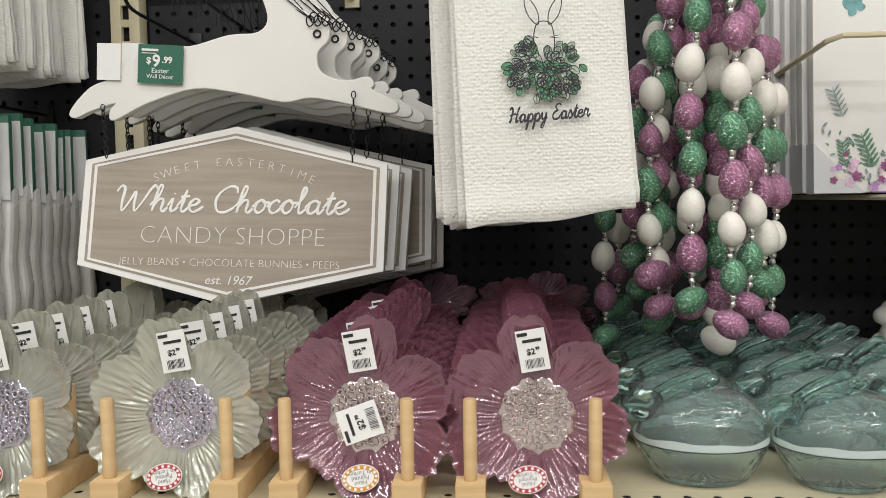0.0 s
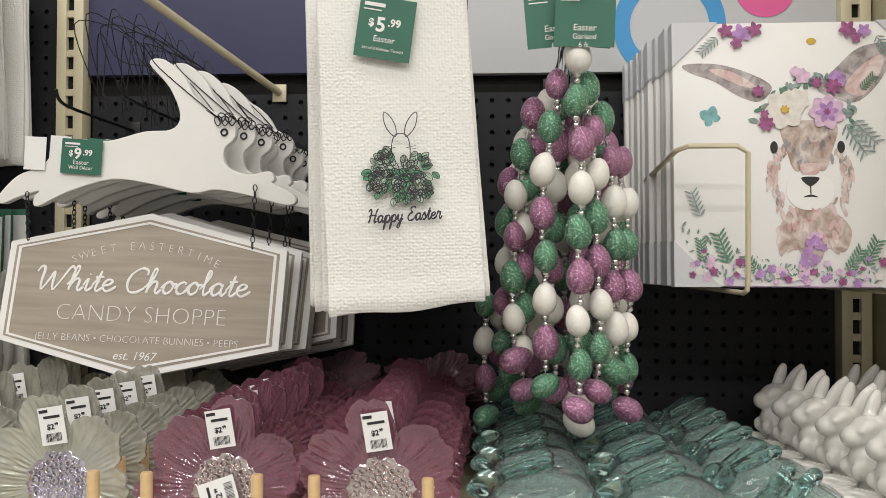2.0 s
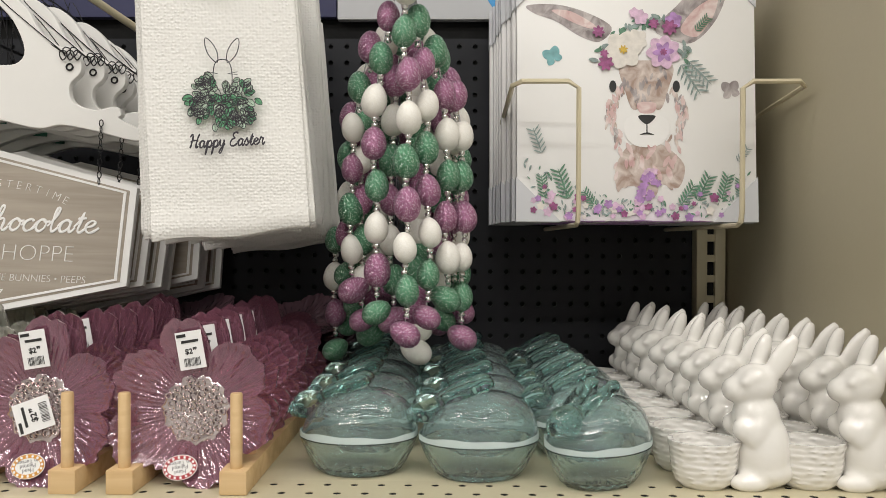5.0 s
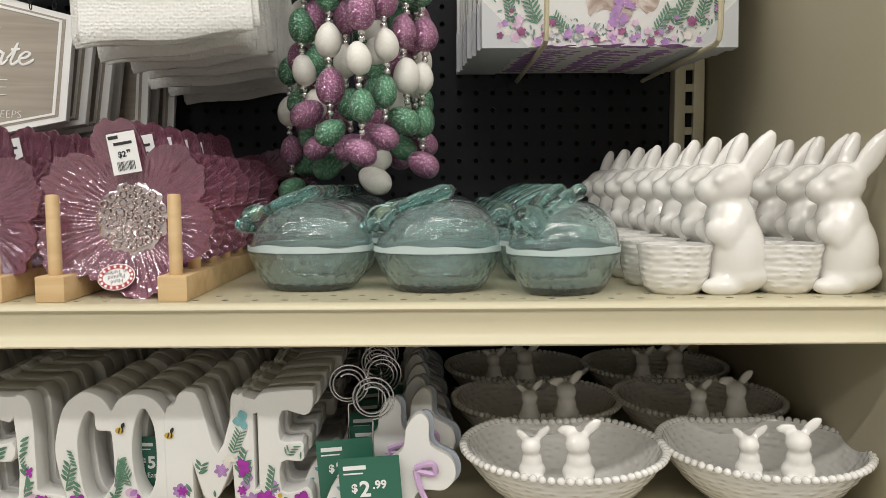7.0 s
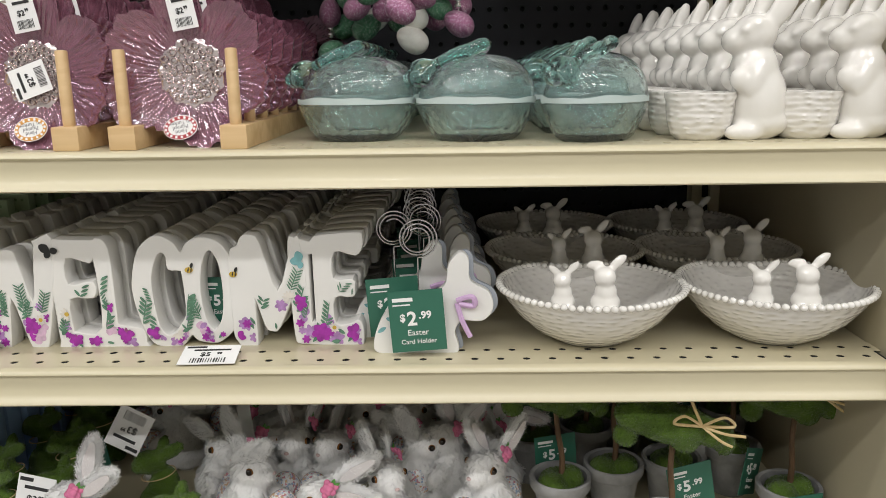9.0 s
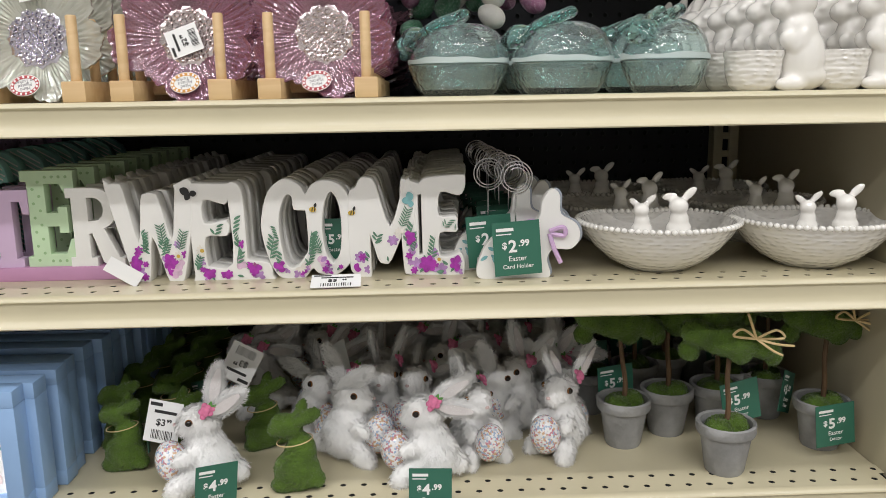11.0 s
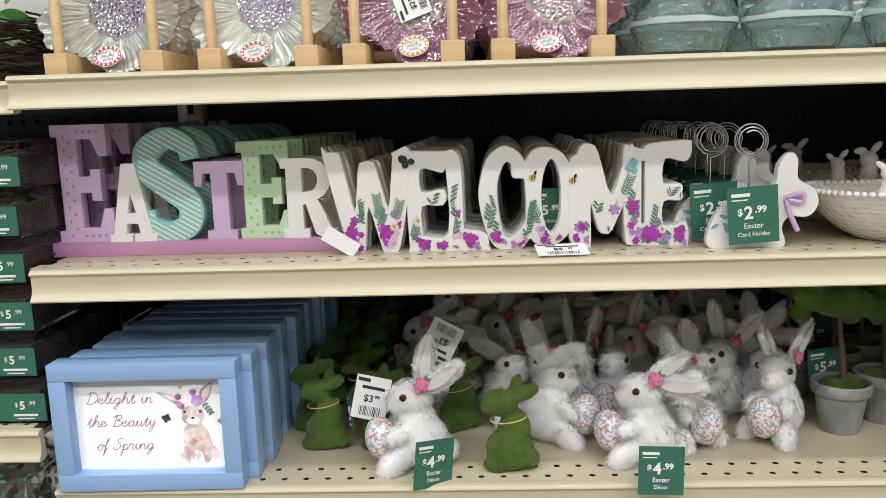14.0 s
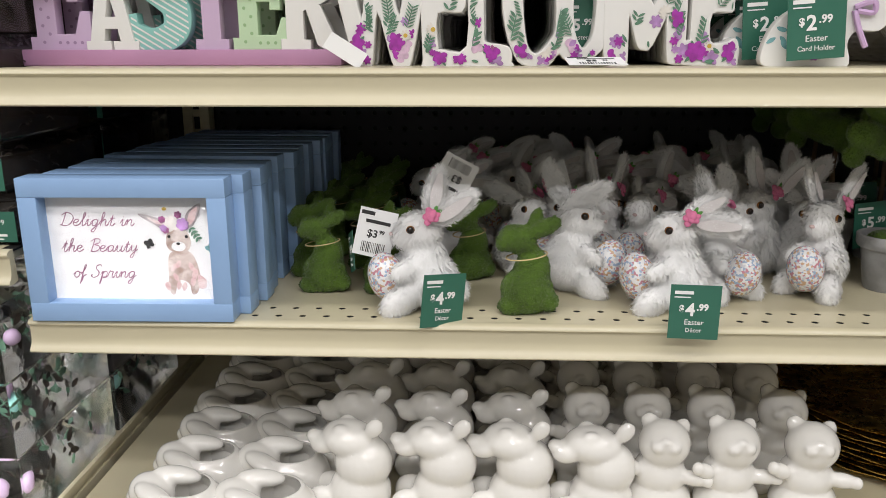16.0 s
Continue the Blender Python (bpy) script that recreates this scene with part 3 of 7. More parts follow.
# ---- printed and tagged details ----
def price_tag(parent, lines, w=0.055, h=0.062, at=None, name="price_tag"):
    """Green hang tag: a logo bar, the price and two lines of words."""
    tag = part(name, cutout([[(-w / 2, -h), (w / 2, -h), (w / 2, 0), (-w / 2, 0)]], 0.0008), M["green"], parent, "green printed price tag", at)
    price, *rest = lines
    f = pose(0, -0.0006, 0)
    bits = [(boxm(-w * 0.42, -w * 0.05, 0, 0.0003, -h * 0.17, -h * 0.11), f), (boxm(-w * 0.42, -w * 0.1, 0, 0.0003, -h * 0.235, -h * 0.215), f)]
    if price:
        whole, cents = price.split(".")
        bits.append((words("$", w * 0.19, thick=0.0003), pose(-w * 0.26, -0.0006, -h * 0.49)))
        bits.append((words(whole[1:], w * 0.36, thick=0.0005), pose(-w * 0.09, -0.0006, -h * 0.56)))
        bits.append((words("." + cents, w * 0.19, thick=0.0003), pose(w * 0.15, -0.0006, -h * 0.46)))
    for k, text in enumerate(rest):
        bits.append((words(text, min(w * (0.155 if k == 0 else 0.125), 1.75 * w / len(text))), pose(0, -0.0006, -h * (0.73 + 0.14 * k))))
    part("lettering", merged(bits), M["card"], tag)
    return tag


def barcode_label(parent, price, w, h, at, name="price_label"):
    """White label with a dark brand bar, a price and a bar code."""
    lab = part(name, cutout([[(-w / 2, -h / 2), (w / 2, -h / 2), (w / 2, h / 2), (-w / 2, h / 2)]], 0.0006), M["sticker"], parent, "white bar code price label", at)
    bm = bmesh.new()
    box(bm, -w * 0.45, -w * 0.1, -0.0004, 0, h * 0.36, h * 0.44)
    box(bm, -w * 0.3, w * 0.35, -0.0004, 0, h * 0.2, h * 0.27)
    random.seed(4)
    for k in range(14):
        x = -w * 0.3 + k * w * 0.045
        box(bm, x, x + w * random.choice((0.012, 0.024)), -0.0004, 0, -h * 0.42, -h * 0.2)
    whole, cents = price[1:].split(".")
    bits = [(bm, Matrix()), (words("$" + whole, min(w, h) * 0.28, thick=0.0002), pose(-w * 0.07, -0.0004, -h * 0.09)), (words(cents, min(w, h) * 0.14, thick=0.0002), pose(w * 0.17, -0.0004, 0))]
    part("lettering", merged(bits), M["ink"], lab)
    return lab


def petal_loop(x, z, r, a, wide=0.5):
    """A leaf or petal from (x, z) of length r towards angle a."""
    c, s = math.cos(a), math.sin(a)
    base = [(0, 0), (0.35, wide * 0.5), (0.75, wide * 0.42), (1, 0), (0.75, -wide * 0.42), (0.35, -wide * 0.5)]
    return smooth_loop([(x + r * (u * c - v * s), z + r * (u * s + v * c)) for u, v in base], 3)


def flat_print(parent, name, loops, mat, depth=0.0003, y=0.0, label=""):
    ob = part(name, merged([(cutout([lo], depth), pose(0, -0.000002 * i, 0)) for i, lo in enumerate(loops)]), M[mat], parent, label, pose(0, -y, 0))
    return tagged(ob, kind="stuff") if len(loops) > 4 else ob


def printed_flower(x, z, r, n=5, a0=0.3, wide=0.85):
    return [petal_loop(x, z, r, a0 + k * 2 * math.pi / n, wide) for k in range(n)]


def sprig(x, z, r, a, n=5, wide=0.45):
    """Pairs of small leaves along a stalk."""
    out = []
    for k in range(n):
        px, pz = x + r * (k / n) * math.cos(a), z + r * (k / n) * math.sin(a)
        out += [petal_loop(px, pz, r * 0.32, a + 0.9, wide), petal_loop(px, pz, r * 0.32, a - 0.9, wide)]
    return out + [petal_loop(x, z, r, a, 0.05)]


def butterfly(x, z, r, a=0.4):
    return [petal_loop(x, z, r, a + 1.0, 0.75), petal_loop(x, z, r, a + 2.2, 0.75), petal_loop(x, z, r * 0.7, a - 0.3, 0.8), petal_loop(x, z, r * 0.7, a - 2.6 + 6.28, 0.8)]


# ---- hanging: wooden rabbit signs ----
def rabbit_sign():
    ob = thing("hanging_sign", "white wooden leaping rabbit with a taupe candy shop board on chains", "sign", "rabbit candy signs")
    u = 0.000517
    ctrl = [(12, 447), (60, 397), (120, 374), (150, 345), (205, 308), (290, 312), (380, 290), (448, 285), (472, 250), (445, 180), (394, 120), (428, 114), (474, 152),
            (505, 205), (545, 238), (598, 266), (604, 302), (578, 332), (585, 375), (640, 396), (690, 388), (702, 404), (698, 416), (752, 446), (738, 466), (640, 442),
            (560, 428), (500, 436), (400, 414), (300, 402), (190, 432), (112, 468), (104, 450), (118, 430), (60, 446), (22, 461)]
    loop = smooth_loop([((x - 385) * u, (330 - z) * u) for x, z in ctrl], 4)
    part("rabbit_board", cutout([loop], 0.012, 0.0012), M["white"], ob, "white painted wooden leaping rabbit", pose(0, 0, 0))
    cx, cz = -0.009, -0.184
    tilt = pose(cx, 0.012, cz, -11, 1.8, 0)
    hexa = lambda k: [(-0.182 * k[0], 0.063 * k[1]), (0, 0.106 * k[2]), (0.182 * k[0], 0.063 * k[1]), (0.182 * k[0], -0.063 * k[1]), (0, -0.106 * k[2]), (-0.182 * k[0], -0.063 * k[1])]
    board = part("sign_board", cutout([hexa((1, 1, 1))], 0.010, 0.0006), M["card"], ob, "white edged hexagonal sign board", tilt)
    lay = lambda name, loops, mat, y: part(name, cutout(loops, 0.0006), M[mat], board, at=pose(0, -y, 0))
    lay("taupe_face", [hexa((0.955, 0.93, 0.925))], "signwood", 0.0006)
    lay("border_line", [hexa((0.935, 0.905, 0.895)), hexa((0.915, 0.875, 0.865))], "card", 0.0012)
    bits = []
    arc = "SWEET EASTERTIME"
    for k, ch in enumerate(arc):
        if ch != " ":
            a = (k - 7.5) / 7.5 * 0.42
            bits.append((words(ch, 0.0150, thick=-0.0004), pose(0.225 * math.sin(a), -0.0012, -0.167 + 0.225 * math.cos(a), 0, math.degrees(a), 0)))
    bits.append((handwriting("White Chocolate", 0.282, 0.0155, 0.0017), pose(-0.004, -0.0012, 0.002)))
    bits.append((words("CANDY SHOPPE", 0.0305, thick=-0.0009, spacing=1.0), pose(0.002, -0.0012, -0.036)))
    bits.append((words("JELLY BEANS \u2022 CHOCOLATE BUNNIES \u2022 PEEPS", 0.0130, thick=-0.0003), pose(0, -0.0012, -0.062)))
    bits.append((words("est. 1967", 0.015, shear=0.25), pose(0, -0.0012, -0.083)))
    part("lettering", merged(bits), M["card"], board)
    # chains from the feet to the board, as rows of small rings
    for x0, z0, x1, z1 in ((-0.152, -0.058, -0.15, -0.112), (0.142, -0.05, 0.139, -0.122)):
        bm = bmesh.new()
        for k in range(10):
            t = k / 9
            c = Vector((x0 + (x1 - x0) * t, -0.004, z0 + (z1 - z0) * t))
            turn = k % 2
            tube(bm, [c + Vector((0.0026 * math.cos(a) * (1 - turn), 0.0026 * math.cos(a) * turn, 0.0042 * math.sin(a))) for a in np.linspace(0, 2 * math.pi, 9)[:-1]], 0.0007, 5, True)
        part("chain", bm, M["wire"], ob)
    # eye and the twisted hanging wire
    bm = bmesh.new()
    tube(bm, [(0.101 + 0.004 * math.cos(a), -0.001, 0.02 + 0.004 * math.sin(a)) for a in np.linspace(0, 2 * math.pi, 11)[:-1]], 0.0012, 6, True)
    for k in range(5):
        cx_ = 0.094 + k * 0.0045
        tube(bm, [(cx_ + 0.0045 * math.cos(a), -0.003 + 0.002 * math.sin(a * 2), 0.034 + 0.006 * math.sin(a) + (k % 2) * 0.004) for a in np.linspace(0, 2 * math.pi, 11)[:-1]], 0.0008, 5, True)
    random.seed(11)
    for k in range(4):
        pts = [(0.096, -0.002, 0.036)] + [(0.07 - 0.05 * s + random.uniform(-0.025, 0.025), 0.01 * k, 0.06 + 0.035 * s + random.uniform(-0.012, 0.02)) for s in range(1, 4)] + [(-0.05 - 0.01 * k, 0.012 * k, 0.052)]
        tube(bm, smooth_loop(pts, 6, False), 0.0007, 5)
    part("hanging_wire", bm, M["wire"], ob)
    return ob


sign = rabbit_sign()
price_tag(sign, ("$9.99", "Easter", "Wall D\u00e9cor"), 0.053, 0.044, pose(-0.080, -0.004, 0.012, 0, 4, 0))
part("back_label", boxm(-0.012, 0.016, 0, 0.0006, -0.026, 0.016), M["sticker"], sign, "white paper label", pose(-0.145, -0.0025, 0.0, 0, 3, 0))
sign.matrix_basis = pose(0.245, 0.284, 1.343)
random.seed(5)
for k in range(1, 7):
    copy_thing(sign, pose(0.245 + 0.012 * k ** 0.8 + random.uniform(-0.006, 0.006), 0.284 + 0.034 * k, 1.345 - 0.002 * k + random.uniform(-0.006, 0.006), 0, random.uniform(-2.0, 2.2), 0))


def peg_hook(x, z, y0, mat="wire", label="dark steel peg hook pushed into the pegboard"):
    hook = thing("peg_hook", label, "hook", "peg hooks")
    bm = bmesh.new()
    tube(bm, smooth_loop([(x, BACK - 0.002, z), (x, (BACK + y0) / 2, z), (x, y0 + 0.02, z + 0.002), (x, y0, z + 0.018)], 5, False), 0.0023, 8)
    part("rod", bm, M[mat], hook)
    part("back_plate", boxm(x - 0.012, x + 0.012, BACK - 0.004, BACK - 0.001, z - 0.014, z + 0.014, 0.001), M[mat], hook)
    return hook


peg_hook(0.20, 1.415, 0.30)
peg_hook(0.10, 1.412, 0.33)
peg_hook(0.585, 1.475, 0.07)
peg_hook(0.77, 1.475, 0.12)
rod = thing("display_arm", "cream steel display arm reaching out over the signs", "hook", "peg hooks")
bm = bmesh.new()
tube(bm, [(0.340, BACK - 0.003, 1.471), (0.10, -0.12, 1.63)], 0.006, 10)
part("arm", bm, M["creamwire"], rod)
part("bracket", boxm(0.329, 0.351, BACK - 0.006, BACK - 0.001, 1.456, 1.484, 0.001), M["creamwire"], rod)


# ---- hanging: kitchen towels ----
def towel(front):
    ob = thing("kitchen_towel", "folded white waffle towel hanging on a peg hook", "towel", "kitchen towels")
    for k, (z0, dx, y) in enumerate(((0.0, 0.0, 0.0), (0.007, 0.006, 0.006), (0.004, -0.006, 0.012), (0.011, 0.003, 0.018))):
        bm = bmesh.new()
        nx, nz = 14, 26
        grid = {}
        for i in range(nx + 1):
            for j in range(nz + 1):
                s, t = i / nx, j / nz
                x = (s - 0.5) * (0.158 - 0.006 * t) + dx * (1 - t) - 0.010 * t
                z = z0 + t * 0.335 + 0.012 * s * (1 - t) + 0.002 * math.sin(9 * s + k)
                yy = y * (1 - 0.5 * t) + 0.0011 * math.sin(5 * s + 7 * t + k) + 0.0007 * math.sin(13 * t + 3 * s) - (0.003 * math.sin(min(t * 40, 3.14)) if j < 3 else 0)
                grid[i, j] = bm.verts.new((x, yy, z))
        for i in range(nx):
            for j in range(nz):
                bm.faces.new((grid[i, j], grid[i + 1, j], grid[i + 1, j + 1], grid[i, j + 1]))
        me = mesh_of(bm, "folded_cloth", 80)
        tmp = new("thick", me)
        so = tmp.modifiers.new("thick", "SOLIDIFY")
        so.thickness, so.offset = 0.0046, 1
        be = tmp.modifiers.new("round", "BEVEL")
        be.width, be.segments, be.limit_method = 0.0018, 2, "ANGLE"
        bpy.context.view_layer.update()
        me = bpy.data.meshes.new_from_object(tmp.evaluated_get(bpy.context.evaluated_depsgraph_get()))
        bpy.data.objects.remove(tmp)
        me.shade_smooth()
        part("cloth_fold", me, M["terry"], ob)
    bm = bmesh.new()
    for z in (0.055, 0.10, 0.205, 0.27):
        box(bm, -0.078, -0.064, 0.004, 0.013, z, z + 0.009)
    part("woven_check", bm, M["terryband"], ob, "grey blue woven check at the edge")
    if front:
        face = -0.0120
        leaves = embroidered_leaves()
        stitched = lambda pick: merged([(cutout([petal_loop(x, z, r, a, 0.62)], 0.0004), pose(0, -0.000004 * i, 0)) for i, (x, z, r, a) in enumerate(leaves) if (i % 5 < 2) == pick])
        em = part("embroidery", stitched(True), M["stitch"], ob, "green cabbage leaves embroidered with dark outlines", pose(-0.010, face, 0.003))
        part("pale_stitching", stitched(False), M["terrypale"], em, "pale green stitched leaves")
        bm = bmesh.new()
        for i, (x, z, r, a) in enumerate(leaves):
            y = -0.0004 - 0.000004 * i
            tube(bm, [(px, y, pz) for px, pz in petal_loop(x, z, r, a, 0.62)], 0.00036, 4, True)
            tube(bm, [(x, y, z), (x + r * 0.8 * math.cos(a), y, z + r * 0.8 * math.sin(a))], 0.00026, 4)
        for s in (-1, 1):
            tube(bm, [(px, 0, pz) for px, pz in petal_loop(0.006 + s * 0.005, 0.176, 0.027, 1.57 - s * 0.42, 0.32)], 0.0005, 5, True)
            tube(bm, [(px, 0, pz) for px, pz in smooth_loop([(0.006 + s * 0.006, 0.151), (0.006 + s * 0.014, 0.146), (0.006 + s * 0.012, 0.138), (0.006 + s * 0.002, 0.141)], 4)], 0.0004, 5, True)
        tube(bm, [(px, 0, pz) for px, pz in smooth_loop([(-0.003, 0.152), (-0.003, 0.168), (0.001, 0.178), (0.011, 0.178), (0.015, 0.168), (0.015, 0.152)], 4, False)], 0.0005, 5)
        for s in (-1, 1):
            for dz in (0.0, 0.003):
                tube(bm, [(0.006 + s * 0.005, 0, 0.165), (0.006 + s * 0.015, 0, 0.164 + dz)], 0.0003, 4)
        part("outline_stitching", bm, M["thread"], em)
        bm = merged([(handwriting("Happy Easter", 0.074, 0.0068, 0.00085), pose(0.008, 0, 0.092, 0, -3, 0))])
        part("lettering", bm, M["thread"], em, "dark embroidered greeting")
    return ob


def embroidered_leaves():
    random.seed(8)
    out = []
    while len(out) < 135:
        a, rr = random.uniform(0, 2 * math.pi), math.sqrt(random.random())
        x, z = 0.006 + 0.035 * rr * math.cos(a), 0.137 + 0.028 * rr * math.sin(a)
        if ((x - 0.006) / 0.010) ** 2 + ((z - 0.164) / 0.010) ** 2 < 1:
            continue
        b, r = a + random.uniform(-0.9, 0.9), random.uniform(0.007, 0.011)
        out.append((x - r / 2 * math.cos(b), z - r / 2 * math.sin(b), r, b))
    return out


t_front = towel(True)
tag_t = price_tag(t_front, ("$5.99", "Easter", "Set of 2 Kitchen Towels"), 0.056, 0.062, pose(-0.012, -0.012, 0.318, 0, 9, 0))
t_front.matrix_basis = pose(0.597, 0.112, 1.148, 0, -1.5, 9)
t_back = towel(False)
random.seed(9)
t_back.matrix_basis = pose(0.574, 0.150, 1.150, 0, -1.0, 6)
for k in range(1, 9):
    copy_thing(t_back, pose(0.582 + random.uniform(-0.014, 0.010) - 0.001 * k, 0.150 + 0.043 * k, 1.150 - 0.0015 * k + random.uniform(-0.008, 0.008), 0, random.uniform(-3.0, 1.0), random.uniform(-2, 2)))


# ---- hanging: garlands of glitter eggs ----
EGG = bmesh.new()
lathe(EGG, [(0.0002, -0.0162)] + [(0.0120 * math.sin(a) * (1 + 0.10 * math.cos(a)), -0.0162 * math.cos(a)) for a in np.linspace(0, math.pi, 13)[1:-1]] + [(0.0002, 0.0162)], 20)
EGGS = {}
for key in ("eggwhite", "egggreen", "eggpink"):
    EGGS[key] = mesh_of(EGG.copy(), "egg")
    EGGS[key].materials.append(M[key])
EGG.free()
ORDER = ("eggwhite", "egggreen", "eggpink")
GAP = 0.0465
BEAD = bmesh.new()
bmesh.ops.create_uvsphere(BEAD, u_segments=10, v_segments=6, radius=0.0041)
BEAD = mesh_of(BEAD, "silver_bead", 80)
BEAD.materials.append(M["silver"])


def garland(x_top, y, strands):
    """A doubled string of eggs; each strand is (x at mid height, first z, last z, first colour, step, y shift)."""
    ob = thing("egg_garland", "garland of white, green and mauve glitter eggs strung with silver beads", "garland", "egg garlands")
    string = bmesh.new()
    for x, z0, z1, first, step, dy in strands:
        n = int(round((z0 - z1) / GAP))
        last = None
        for k in range(n + 1):
            z = z0 - GAP * k
            t = min(max((1.452 - z) / 0.16, 0), 1) ** 0.8
            xx = x_top + (x - x_top) * t + random.uniform(-0.0025, 0.0025)
            big = random.uniform(1.05, 1.25)
            lean = random.uniform(-10, 10)
            if k == n:
                lean = 60 if x < x_top else -60
            egg = part("egg", EGGS[ORDER[(first + step * k) % 3]], None, ob)
            egg.matrix_basis = pose(xx, y + dy + random.uniform(-0.003, 0.003), z, random.uniform(-8, 8), lean, 0) @ Matrix.Diagonal((big, big, big * 0.98, 1))
            for j, s in enumerate((-0.0036, 0.0036) if k < n else ()):
                part("silver_bead", BEAD, None, ob, at=pose(xx + random.uniform(-0.0006, 0.0006), y + dy, z - GAP / 2 + s) @ Matrix.Scale(1.0 if j else 0.9, 4))
            if last:
                tube(string, [last, (xx, y + dy, z)], 0.0008, 5)
            last = (xx, y + dy, z)
        tube(string, [(x_top, y + dy, 1.482), (xx if n < 1 else x_top + (x - x_top) * 0.2, y + dy, z0)], 0.0008, 5)
    part("string", string, M["steel"], ob)
    return ob


random.seed(21)
g1 = garland(0.760, 0.165, ((0.706, 1.371, 1.077, 2, 2, 0.050), (0.737, 1.395, 1.070, 2, 2, 0.008)))
g2 = garland(0.770, 0.155, ((0.773, 1.420, 1.048, 0, 1, 0.0), (0.795, 1.390, 1.064, 1, 1, 0.020)))
g3 = garland(0.775, 0.165, ((0.815, 1.362, 1.083, 1, 1, 0.035), (0.834, 1.316, 1.060, 2, 1, 0.055)))
g4 = garland(0.770, 0.225, ((0.718, 1.382, 1.058, 0, 2, 0.0), (0.752, 1.382, 1.038, 1, 1, 0.004)))
g5 = garland(0.772, 0.235, ((0.782, 1.372, 1.048, 2, 1, 0.0), (0.808, 1.382, 1.038, 0, 1, 0.004)))
g6 = garland(0.772, 0.268, ((0.706, 1.352, 1.058, 1, 2, 0.0), (0.736, 1.372, 1.028, 2, 1, 0.004)))
g7 = garland(0.772, 0.275, ((0.768, 1.372, 1.048, 0, 1, 0.0), (0.803, 1.372, 1.058, 1, 1, 0.004), (0.830, 1.342, 1.078, 2, 1, 0.0)))
g9 = garland(0.772, 0.250, ((0.698, 1.342, 1.088, 0, 2, 0.0), (0.726, 1.362, 1.038, 2, 2, 0.01), (0.780, 1.392, 1.038, 1, 1, -0.02), (0.824, 1.362, 1.068, 1, 1, -0.01)))
g8 = garland(0.765, 0.31, ((0.672, 1.150, 1.030, 1, 2, 0.0), (0.692, 1.135, 1.035, 0, 2, 0.02)))
for k, g in enumerate((g2, g1, g3, g5, g7)):
    price_tag(g, ("", "Easter", "Garland", "6 ft."), 0.062, 0.062, pose(0.766 + (0.012, -0.022, 0.016, -0.012, 0.01)[k], 0.138 + 0.014 * k, 1.487 + 0.004 * k, 0, (2, -5, 6, -3, 4)[k], 0))


